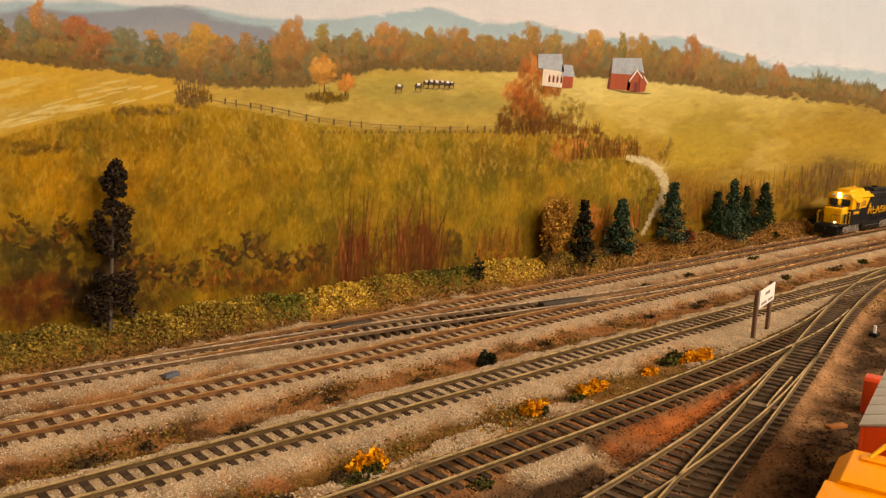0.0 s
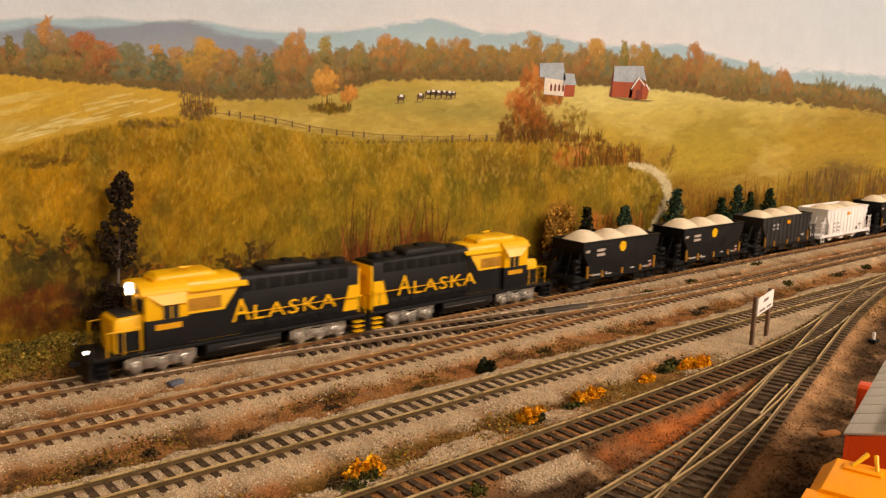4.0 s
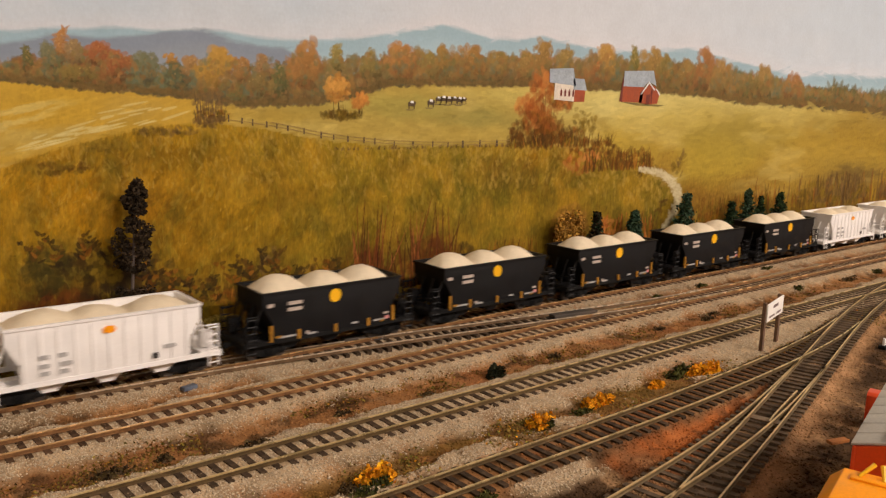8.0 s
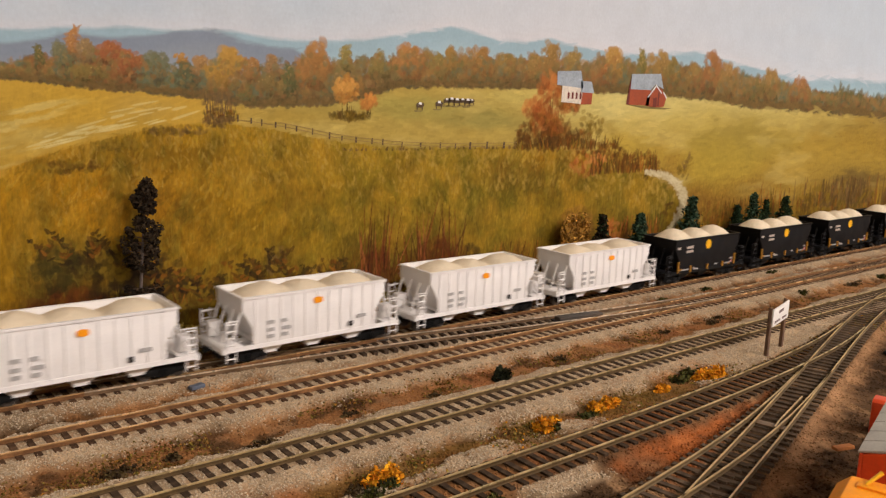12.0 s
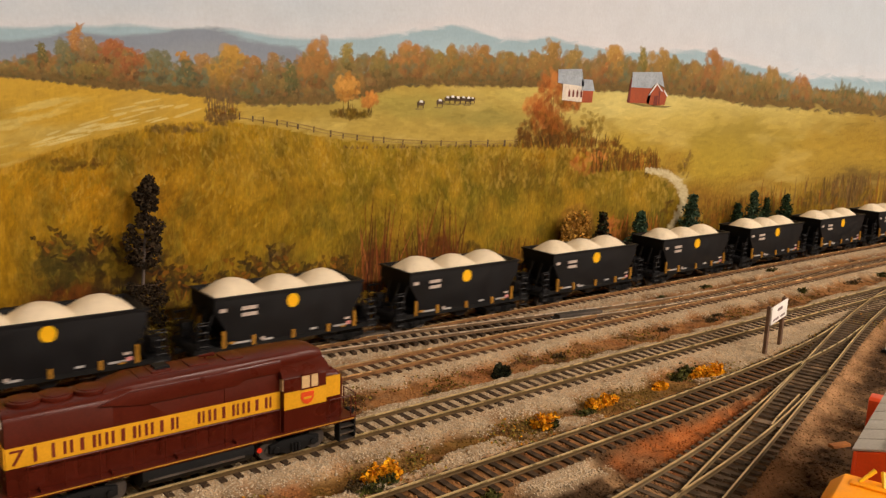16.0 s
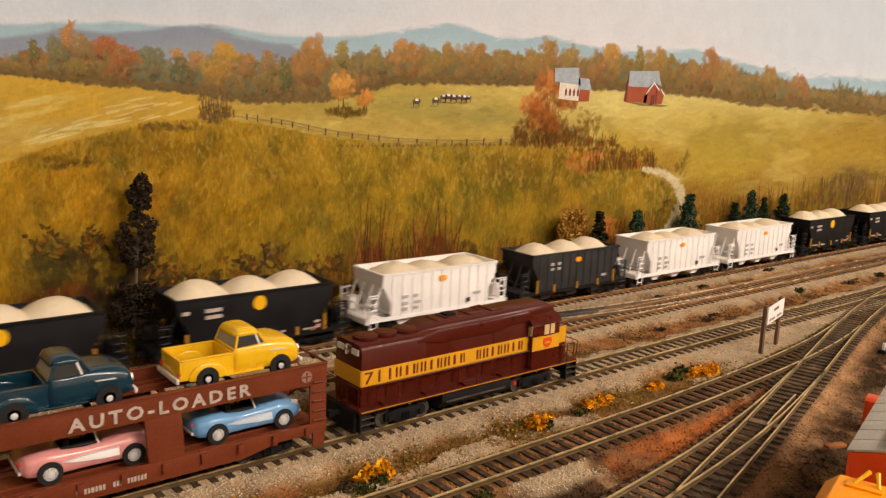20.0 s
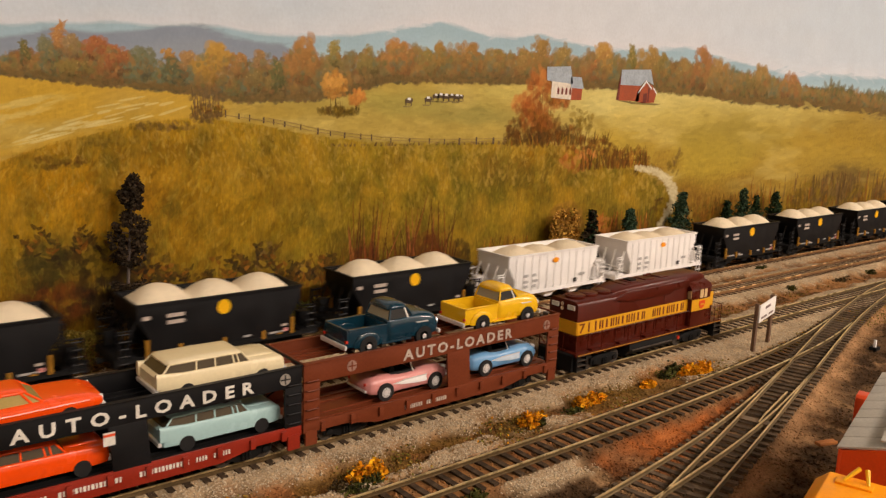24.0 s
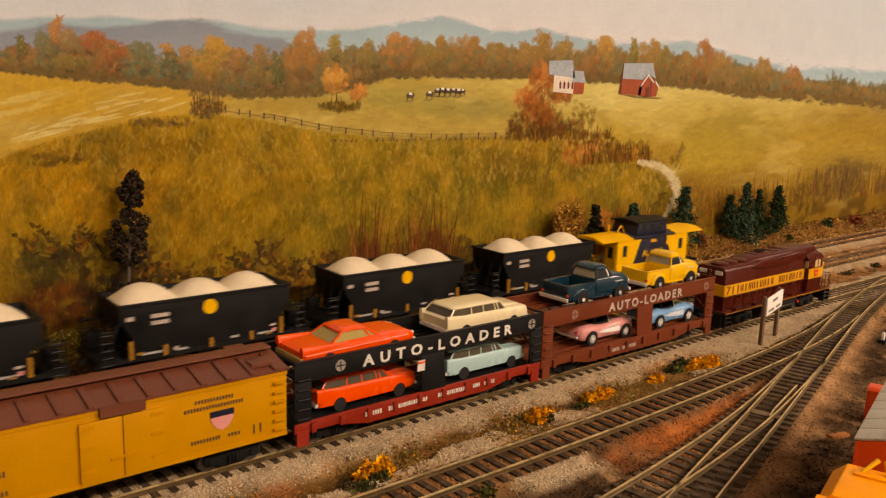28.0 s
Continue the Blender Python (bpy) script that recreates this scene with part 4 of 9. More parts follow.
# sky and mountain strokes
far_dabs = Dabs()
x = some(2600)
ridge = along(FAR_RIDGE, x)
z = ridge - 0.03 + brush.rand(len(x)) * 0.075
sx, sz = grain(x)
far_dabs.add(x, z, sx * brush.uniform(16, 50, len(x)), sz * brush.uniform(4, 9, len(x)), np.radians(brush.normal(0, 9, len(x))), painted(x, z) * brush.normal(1.0, 0.02, (len(x), 1)), 0.3, 0.5)

# woods: crowns made of dabs, laid from the back to the front
woods = Dabs()
KINDS = (tone(146, 96, 50), tone(140, 110, 58), tone(114, 102, 54), tone(108, 106, 74), tone(120, 90, 50), tone(130, 106, 60), tone(150, 108, 54))


def crown(cx, foot_z, rx, height, colour, n):
    t = brush.rand(n)
    a = brush.rand(n) * 2 * math.pi
    r = np.sqrt(brush.rand(n))
    x = cx + np.cos(a) * r * rx * (0.75 + 0.25 * np.cos(3 * a + cx * 90))
    z = foot_z + height * (0.52 + 0.5 * np.sin(a) * r * (0.85 + 0.15 * np.sin(5 * a + cx * 70)))
    sx, sz = grain(x)
    lit = 0.68 + 0.36 * (z - foot_z) / height + brush.normal(0, 0.08, n)
    col = mix(np.broadcast_to(colour, (n, 3)), tone(90, 72, 40), smooth01(0.5 - (z - foot_z) / height, 0, 0.35) * 0.75)
    col = mix(col, tone(196, 146, 84), (brush.rand(n) < 0.10) * 0.5)
    woods.add(x, z, sx * brush.uniform(8, 20, n), sz * brush.uniform(7, 16, n), brush.uniform(0, 6.28, n), col * lit[:, None], 0.3, 0.55)


# the mass of the woods under the crowns
x = some(5200)
foot, topw = along(WOOD_FOOT, x), along(WOOD_TOP, x)
z = foot - 0.0016 + (topw - foot) * brush.rand(len(x)) * 0.92
sx, sz = grain(x)
up = ((z - foot) / (topw - foot))[:, None]
pick = np.array([KINDS[i] for i in (ripple(x * 2.2, z * 3, 0.02, 401) * 16).astype(int) % len(KINDS)])
woods.add(x, z, sz * brush.uniform(6, 13, len(x)), sx * brush.uniform(6, 13, len(x)), brush.uniform(0, 6.28, len(x)), mix(pick, tone(96, 76, 42), np.clip(1 - up[:, 0], 0, 1) * 0.7) * brush.normal(1, 0.08, (len(x), 1)), 0.2, 0.75)
cx = 0.085
while cx < 1.34:
    sx, sz = (float(v) for v in grain(cx))
    foot_z, top_z = float(along(WOOD_FOOT, cx)), float(along(WOOD_TOP, cx))
    h = (top_z - foot_z)
    for layer in range(2):
        kind = KINDS[brush.randint(len(KINDS))]
        if 0.44 < cx < 0.60:
            kind = mix(np.array(kind)[None], tone(150, 104, 56), 0.5)[0]
        if 0.17 < cx < 0.215:
            kind = KINDS[3]
        if 0.145 < cx < 0.175:
            kind = KINDS[0]
        if cx > 1.0:
            kind = mix(np.array(kind)[None], tone(84, 80, 56), 0.6)[0]
        hh = h * (brush.uniform(0.62, 1.16) if layer == 0 else brush.uniform(0.45, 0.72))
        crown(cx + brush.normal(0, 4) * sx, foot_z - 0.001, sx * brush.uniform(16, 27), hh, kind, 60)
    cx += sx * brush.uniform(12, 22)
# the single crowns that stand out: foot, half width, height and pigment
CROWNS_WEST = (
    (0.1192, 0.1678, 0.0033, 0.0154, 96, 84, 44), (0.1314, 0.1697, 0.0063, 0.0168, 112, 104, 76), (0.1385, 0.1752, 0.0039, 0.0187, 178, 112, 62), (0.1446, 0.1729, 0.0065, 0.0168, 150, 112, 74),
    (0.1583, 0.1743, 0.0098, 0.0140, 164, 84, 48), (0.1689, 0.1667, 0.0089, 0.0165, 160, 84, 46), (0.1487, 0.1638, 0.0135, 0.0105, 126, 96, 44), (0.1849, 0.1629, 0.0083, 0.0207, 104, 100, 76),
    (0.2006, 0.1761, 0.0048, 0.0072, 178, 118, 56), (0.2052, 0.1591, 0.0091, 0.0193, 80, 80, 56), (0.2136, 0.1668, 0.0057, 0.0154, 160, 110, 66), (0.2478, 0.1662, 0.0070, 0.0175, 160, 104, 56),
    (0.2306, 0.1614, 0.0156, 0.0267, 184, 128, 50),
)
CROWNS_MIDDLE = (
    (0.2636, 0.1691, 0.0080, 0.0164, 150, 104, 66), (0.2595, 0.1574, 0.0104, 0.0161, 118, 90, 48), (0.2758, 0.1580, 0.0062, 0.0225, 86, 84, 46), (0.2949, 0.1616, 0.0155, 0.0347, 168, 106, 52),
    (0.3193, 0.1769, 0.0082, 0.0185, 140, 116, 58), (0.3469, 0.1717, 0.0108, 0.0245, 140, 112, 56), (0.3778, 0.1727, 0.0177, 0.0281, 172, 108, 54), (0.4047, 0.1736, 0.0099, 0.0218, 138, 108, 52),
    (0.4159, 0.1748, 0.0124, 0.0254, 150, 104, 48), (0.4491, 0.1737, 0.0155, 0.0279, 150, 98, 46), (0.4762, 0.1759, 0.0113, 0.0242, 148, 108, 52),
)
CROWNS_EAST = (
    (0.5044, 0.1745, 0.0119, 0.0273, 150, 108, 54), (0.5259, 0.1763, 0.0137, 0.0328, 150, 104, 50), (0.5543, 0.1756, 0.0130, 0.0304, 150, 112, 56), (0.6093, 0.1747, 0.0190, 0.0363, 180, 124, 56),
    (0.5993, 0.1873, 0.0078, 0.0109, 176, 92, 44), (0.6494, 0.1783, 0.0084, 0.0329, 120, 100, 44), (0.6772, 0.1794, 0.0229, 0.0336, 158, 112, 54), (0.6984, 0.1770, 0.0164, 0.0294, 128, 98, 46),
    (0.7321, 0.1737, 0.0193, 0.0308, 140, 100, 50), (0.7609, 0.1735, 0.0301, 0.0426, 160, 96, 52), (0.8035, 0.1702, 0.0257, 0.0354, 150, 104, 54), (0.8769, 0.1679, 0.0308, 0.0367, 156, 112, 60),
    (0.9424, 0.1664, 0.0311, 0.0352, 162, 100, 56),
)
CROWNS_FAR = (
    (0.8568, 0.1674, 0.0394, 0.0212, 104, 82, 40), (1.0059, 0.1638, 0.0310, 0.0228, 84, 78, 44), (1.0756, 0.1582, 0.0553, 0.0287, 90, 76, 44), (1.1825, 0.1539, 0.0522, 0.0313, 96, 80, 46),
    (1.2386, 0.1421, 0.0259, 0.0348, 92, 60, 36),
)


def painted_crown(cx, foot_z, rx, height, colour):
    """One tree of the wood: lobes of broad wet dabs, lit from above, loose at the edge."""
    sx, sz = (float(v) for v in grain(cx))
    lobes = [(brush.uniform(-0.55, 0.55), brush.uniform(0.30, 0.86), brush.uniform(0.34, 0.55)) for _ in range(6)] + [(0.0, 0.80, 0.36), (0.0, 0.42, 0.6)]
    for stage, (count, big, alpha) in enumerate(((46, 0.50, 0.75), (80, 0.26, 0.62), (46, 0.13, 0.55))):
        pick = np.array(lobes)[brush.randint(len(lobes), size=count)]
        a, r = brush.rand(count) * 6.283, brush.rand(count) ** 0.5
        u, v = pick[:, 0] + np.cos(a) * r * pick[:, 2], pick[:, 1] + np.sin(a) * r * pick[:, 2] * 0.55
        v = np.clip(v, 0.02, 1.02)
        x, z = cx + u * rx, foot_z + v * height
        lit = 0.62 + 0.46 * v - 0.10 * u + brush.normal(0, 0.06 + 0.05 * stage, count)
        col = mix(np.broadcast_to(colour, (count, 3)), tone(84, 66, 34), smooth01(0.42 - v, 0.0, 0.40) * 0.7)
        if stage == 2:
            col = mix(col, tone(206, 156, 92), (brush.rand(count) < 0.25) * 0.45 * smooth01(v, 0.4, 0.7))
        woods.add(x, z, np.maximum(rx * big * 0.85 * brush.uniform(0.7, 1.3, count), 3 * sx), np.maximum(height * big * 0.7 * brush.uniform(0.6, 1.2, count), 3 * sz), brush.uniform(0, 3.14, count), col * lit[:, None], 0.3, alpha)


for rows_ in (CROWNS_WEST, CROWNS_MIDDLE, CROWNS_EAST, CROWNS_FAR):
    for cx_, foot_, rx_, h_, r_, g_, b_ in rows_:
        painted_crown(cx_, foot_, rx_, h_, tone(r_ * 0.78 + 34, g_ * 0.78 + 30, b_ * 0.78 + 16))
# loose dabs that tie the crowns together, thinner towards the tops
x = some(2600)
foot, topw = along(WOOD_FOOT, x), along(WOOD_TOP, x)
up = brush.rand(len(x)) ** 1.3
z = foot + (topw - foot) * up * 0.95
sx, sz = grain(x)
pick = np.array([KINDS[i] for i in (ripple(x * 1.6, z * 2, 0.012, 431) * 23).astype(int) % len(KINDS)])
woods.add(x, z, sz * brush.uniform(5, 15, len(x)), sx * brush.uniform(4, 11, len(x)), np.radians(90 + brush.normal(0, 40, len(x))), pick * (0.72 + 0.40 * up[:, None]) * brush.normal(1, 0.10, (len(x), 1)), 0.3, 0.42)
# soft dark growth along the foot of the woods
x = some(900)
foot = along(WOOD_FOOT, x)
z = foot + np.abs(brush.normal(0, 0.0022, len(x))) - 0.0008
sx, sz = grain(x)
woods.add(x, z, sx * brush.uniform(10, 26, len(x)), sz * brush.uniform(4, 9, len(x)), np.radians(brush.normal(0, 14, len(x))), mix(np.broadcast_to(tone(98, 76, 38), (len(x), 3)), tone(132, 98, 50), brush.rand(len(x)) * 0.8), 0.3, 0.4)

# grass strokes on the near hill and the fields
grass = Dabs()
for count, long_, wide_, strength, spread_ in ((2600, (26, 70), (10, 26), 0.42, 0.16), (9000, (12, 34), (3.5, 9), 0.5, 0.17), (11000, (6, 16), (1.5, 3.5), 0.45, 0.22)):
    x = some(count)
    top = along(HILL_TOP, x)
    z = brush.rand(len(x)) ** 0.9 * (np.minimum(top, 0.16) + 0.002)
    ok = (z < top + 0.001) & (z > 0.0)
    x, z = x[ok], z[ok]
    sx, sz = grain(x)
    base = painted(x, z)
    tint = mix(base, tone(132, 112, 26), (brush.rand(len(x)) < 0.22) * 0.5)
    tint = mix(tint, tone(96, 62, 10), (brush.rand(len(x)) < 0.16) * 0.45)
    tint = mix(tint, tone(196, 154, 56), (brush.rand(len(x)) < 0.09) * (0.5 * smooth01(z, 0.02, 0.08)))
    shade_ = brush.normal(1.0, spread_, (len(x), 1))
    lean = np.radians(90 - 22 * np.sin(x * 17 + z * 50) + brush.normal(-8, 24, len(x)))
    grass.add(x, z, sz * brush.uniform(*long_, len(x)), sx * brush.uniform(*wide_, len(x)), lean, tint * shade_, 0.6, strength)
# loose dark and golden blots over the hill
x = some(620, 0.10, 0.75)
top = along(HILL_TOP, x)
z = 0.02 + brush.rand(len(x)) * (top - 0.02)
sx, sz = grain(x)
blot = mix(np.broadcast_to(tone(88, 74, 14), (len(x), 3)), tone(186, 132, 26), (brush.rand(len(x)) < 0.38) * 1.0)
grass.add(x, z, sz * brush.uniform(26, 80, len(x)), sx * brush.uniform(16, 44, len(x)), np.radians(78 + brush.normal(0, 22, len(x))), blot, 0.4, 0.17)
# pale flecks of dry grass under the crest and tall dark blades lower down
x = some(800, 0.12, 0.72)
top = along(HILL_TOP, x)
z = top - 0.003 - brush.rand(len(x)) ** 1.6 * 0.034
sx, sz = grain(x)
grass.add(x, z, sz * brush.uniform(6, 20, len(x)), sx * brush.uniform(2.0, 6.0, len(x)), np.radians(108 + brush.normal(0, 24, len(x))), tone(196, 152, 62) * brush.uniform(0.7, 1.05, (len(x), 1)), 0.6, 0.26)
x = some(800, 0.14, 0.72)
z = 0.018 + brush.rand(len(x)) * 0.06
ok = z < along(HILL_TOP, x) - 0.012
x, z = x[ok], z[ok]
sx, sz = grain(x)
grass.add(x, z, sz * brush.uniform(18, 46, len(x)), sx * brush.uniform(1.4, 3.2, len(x)), np.radians(90 + brush.normal(0, 9, len(x))), mix(np.broadcast_to(tone(96, 72, 14), (len(x), 3)), tone(168, 130, 34), (brush.rand(len(x)) < 0.45) * 1.0), 0.6, 0.24)
x = some(9000)
foot, top = along(WOOD_FOOT, x), along(HILL_TOP, x)
z = np.maximum(top, 0.05) + brush.rand(len(x)) * (foot - 0.004 - np.maximum(top, 0.05))
sx, sz = grain(x)
base = painted(x, z) * brush.normal(1.0, 0.10, (len(x), 1))
grass.add(x, z, sx * brush.uniform(8, 30, len(x)), sz * brush.uniform(3, 9, len(x)), np.radians(np.where(x < 0.24, 13, 2) + brush.normal(0, 9, len(x))), base, 0.3, 0.55)
x = brush.uniform(0.120, 0.205, 40)
z = 0.1345 + (x - 0.1426) * 0.247 + brush.normal(0, 0.0042, 40)
ok = (z > along(HILL_TOP, x) + 0.002) & (z < along(WOOD_FOOT, x) - 0.006)
x, z = x[ok], z[ok]
sx, sz = grain(x)
grass.add(x, z, sx * brush.uniform(26, 84, len(x)), sz * brush.uniform(2.5, 6, len(x)), np.radians(brush.normal(14, 4, len(x))), tone(232, 200, 132), 0.3, 0.45)

# shrubs and single trees of the picture
shrubs = Dabs()


def leaves(cx, cz, rx, rz, n, colours, size=(4, 9), darker=0.3):
    n, size = int(n * 0.7), (size[0] * 1.3, size[1] * 1.6)
    a, r = brush.rand(n) * 6.283, brush.rand(n) ** 0.6
    x, z = cx + np.cos(a) * r * rx, cz + np.sin(a) * r * rz
    sx, sz = grain(x)
    pick = np.array(colours)[brush.randint(len(colours), size=n)]
    lit = (1 - darker * smooth01(cz - z, -rz * 0.5, rz))[:, None] * brush.normal(1, 0.13, (n, 1))
    shrubs.add(x, z, sx * brush.uniform(*size, n), sz * brush.uniform(size[0] * 0.8, size[1] * 0.8, n), brush.uniform(0, 6.28, n), pick * lit, 0.3, 0.5)


def stems(x0, x1, z0, height, n, colours, width=(0.9, 1.8), spread_=10):
    x = brush.uniform(x0, x1, n)
    sx, sz = grain(x)
    h = height * brush.uniform(0.35, 1.0, n)
    a = np.radians(90 + brush.normal(0, spread_, n))
    pick = np.array(colours)[brush.randint(len(colours), size=n)] * brush.normal(1, 0.15, (n, 1))
    shrubs.add(x + np.cos(a) * h / 2, z0 + h / 2, h, sx * brush.uniform(*width, n), a, pick, 0.75, 0.85)


RUST = (tone(126, 72, 14), tone(106, 58, 10), tone(146, 88, 22), tone(90, 50, 8))
DEEP = (tone(84, 50, 10), tone(74, 46, 12), tone(96, 60, 14))
ORANGE = (tone(170, 92, 34), tone(150, 74, 24), tone(192, 116, 52))
TWIG = (tone(78, 34, 10), tone(104, 48, 16), tone(60, 26, 6), tone(140, 76, 34))
EMBER = (tone(88, 42, 8), tone(70, 34, 7), tone(98, 48, 10))
MOSS = (tone(66, 54, 14), tone(52, 44, 12), tone(82, 62, 16))
SOOT = (tone(46, 28, 6), tone(36, 24, 6), tone(60, 38, 8))
HAZEL = (tone(130, 86, 24), tone(152, 104, 32), tone(104, 68, 16))
UMBER = (tone(104, 74, 36), tone(84, 58, 26), tone(122, 90, 46))
OLIVE = (tone(122, 92, 18), tone(100, 74, 14), tone(144, 108, 26))
DARK = (tone(76, 50, 12), tone(92, 60, 14), tone(64, 48, 14))
GOLD = (tone(196, 134, 54), tone(214, 150, 68), tone(170, 108, 42))
# gold pair of trees in the meadow
stems(0.318, 0.330, 0.146, 0.018, 14, DARK, (1, 2), 5)
stems(0.338, 0.342, 0.148, 0.012, 6, DARK, (1, 2), 5)
leaves(0.325, 0.1475, 0.018, 0.003, 130, DARK + OLIVE)
leaves(0.320, 0.166, 0.0105, 0.0095, 240, GOLD, (4, 9))
leaves(0.340, 0.158, 0.0075, 0.0055, 110, (tone(186, 110, 44), tone(204, 130, 54)), (4, 8))
# bare trees before the gold crown
stems(0.216, 0.236, 0.142, 0.022, 40, (tone(92, 66, 40), tone(116, 88, 52)), (1, 2.5), 9)
leaves(0.226, 0.146, 0.013, 0.005, 160, DARK + OLIVE + RUST, (3, 6))
leaves(0.226, 0.155, 0.012, 0.006, 90, (tone(126, 92, 50), tone(104, 80, 48)), (4, 7))
# rust tree by the fence
stems(0.5141, 0.5494, 0.1248, 0.0581, 14, UMBER, (1.2, 2.6), 7)
leaves(0.5272, 0.1353, 0.0358, 0.0125, 260, RUST + DEEP, (5, 11))
leaves(0.5277, 0.1731, 0.0129, 0.0125, 80, ORANGE, (7, 13))
leaves(0.5139, 0.1554, 0.0182, 0.0095, 80, ORANGE, (7, 13))
leaves(0.5501, 0.1587, 0.0149, 0.0079, 60, ORANGE + RUST, (6, 12))
leaves(0.5265, 0.1439, 0.0215, 0.0106, 110, ORANGE + RUST, (7, 13))
leaves(0.5243, 0.1272, 0.0428, 0.0058, 150, DEEP, (5, 10))
leaves(0.5673, 0.1307, 0.0231, 0.0070, 90, DEEP + RUST, (5, 9))
stems(0.4911, 0.6235, 0.1202, 0.0168, 90, RUST + DEEP + OLIVE, (1.3, 3), 16)
leaves(0.5992, 0.1195, 0.0324, 0.0072, 120, DEEP + RUST, (4, 9))
leaves(0.6457, 0.1096, 0.0392, 0.0085, 150, RUST + DEEP + OLIVE, (4, 9))
leaves(0.5848, 0.1069, 0.0237, 0.0101, 70, ORANGE, (4, 9))
leaves(0.6777, 0.0998, 0.0219, 0.0088, 60, DEEP + OLIVE, (4, 8))
stems(0.5858, 0.6875, 0.0967, 0.0244, 90, RUST + DEEP, (1.3, 3), 14)
leaves(0.5771, 0.1471, 0.0094, 0.0111, 26, OLIVE, (5, 9))
leaves(0.5894, 0.1398, 0.0112, 0.0122, 26, OLIVE, (5, 9))
stems(0.3157, 0.4910, 0.1221, 0.0043, 60, UMBER, (1.5, 4), 30)
# brush along the fence and the crest
leaves(0.1329, 0.1157, 0.0182, 0.0031, 90, OLIVE + DEEP, (5, 12))
leaves(0.1970, 0.1369, 0.0211, 0.0030, 90, OLIVE + UMBER, (4, 9))
leaves(0.2255, 0.1428, 0.0112, 0.0042, 90, UMBER, (4, 8))
leaves(0.1638, 0.1281, 0.0196, 0.0033, 80, OLIVE, (5, 10))
# red twigs
leaves(0.3498, 0.0255, 0.0180, 0.0170, 170, RUST + DEEP, (5, 13))
leaves(0.4073, 0.0260, 0.0226, 0.0206, 200, RUST + DEEP, (5, 13))
leaves(0.3826, 0.0175, 0.0376, 0.0092, 170, DEEP + OLIVE, (5, 11))
leaves(0.3500, 0.0270, 0.0150, 0.0200, 110, EMBER, (8, 18))
leaves(0.4080, 0.0290, 0.0200, 0.0230, 130, EMBER, (8, 18))
leaves(0.4456, 0.0292, 0.0110, 0.0152, 80, DARK, (6, 12))
stems(0.3360, 0.3667, 0.0122, 0.0790, 30, TWIG, (2.4, 4.2), 7)
stems(0.3828, 0.4377, 0.0086, 0.0862, 36, TWIG, (2.4, 4.2), 9)
stems(0.3883, 0.4347, 0.0079, 0.0518, 28, DEEP, (1.6, 3.2), 12)
stems(0.3311, 0.3721, 0.0128, 0.0446, 28, DEEP, (1.6, 3.2), 11)
stems(0.3611, 0.3879, 0.0243, 0.0498, 5, TWIG, (1.4, 2.2), 14)
# growth along the foot of the wall
leaves(0.1284, 0.0299, 0.0241, 0.0125, 150, EMBER, (9, 20))
leaves(0.1239, 0.0566, 0.0134, 0.0139, 110, MOSS, (8, 18))
leaves(0.1648, 0.0354, 0.0229, 0.0179, 260, SOOT, (9, 19))
leaves(0.1389, 0.0584, 0.0123, 0.0069, 26, SOOT, (9, 17))
leaves(0.1511, 0.0539, 0.0159, 0.0080, 40, SOOT + OLIVE, (8, 17))
leaves(0.1574, 0.0516, 0.0084, 0.0084, 40, OLIVE, (7, 15))
leaves(0.1854, 0.0434, 0.0151, 0.0150, 50, DARK, (7, 16))
leaves(0.1975, 0.0385, 0.0120, 0.0102, 34, DARK, (6, 14))
leaves(0.1865, 0.0256, 0.0172, 0.0084, 110, DARK + OLIVE, (6, 14))
leaves(0.2251, 0.0317, 0.0052, 0.0091, 14, DARK, (7, 15))
leaves(0.2508, 0.0344, 0.0180, 0.0079, 90, DARK + OLIVE, (6, 14))
leaves(0.2674, 0.0461, 0.0098, 0.0103, 36, OLIVE + UMBER, (6, 12))
leaves(0.2386, 0.0263, 0.0229, 0.0050, 90, DARK + RUST, (5, 12))
leaves(0.2802, 0.0212, 0.0212, 0.0060, 110, DARK + RUST, (5, 12))
leaves(0.2980, 0.0312, 0.0106, 0.0084, 44, RUST + UMBER, (5, 12))
leaves(0.3165, 0.0250, 0.0111, 0.0109, 60, DARK + RUST, (5, 11))
stems(0.1900, 0.3167, 0.0251, 0.0145, 60, DARK + RUST, (1.6, 4), 26)
stems(0.3095, 0.3360, 0.0176, 0.0353, 18, DARK + RUST, (1.4, 3), 16)
stems(0.4715, 0.5334, 0.0146, 0.0330, 80, RUST + DEEP + OLIVE, (1.3, 3), 12)
leaves(0.4978, 0.0168, 0.0231, 0.0103, 110, RUST + OLIVE, (5, 11))
leaves(0.5716, 0.0407, 0.0263, 0.0291, 420, HAZEL, (4, 9))
leaves(0.5537, 0.0292, 0.0180, 0.0222, 150, DEEP + OLIVE, (5, 10))
stems(0.6088, 0.6975, 0.0244, 0.0376, 110, RUST + DEEP + ORANGE, (1.4, 3.2), 11)
leaves(0.6338, 0.0250, 0.0308, 0.0148, 160, RUST + DEEP, (5, 11))
leaves(0.6232, 0.0449, 0.0118, 0.0105, 26, ORANGE, (5, 11))
leaves(0.7128, 0.0446, 0.0153, 0.0225, 60, DEEP + OLIVE, (5, 10))
stems(0.7555, 0.9186, 0.0239, 0.0494, 130, RUST + DEEP + OLIVE, (1.4, 3.2), 8)
stems(0.8767, 1.2866, 0.0342, 0.0508, 170, OLIVE + UMBER + RUST, (1.4, 3.4), 8)
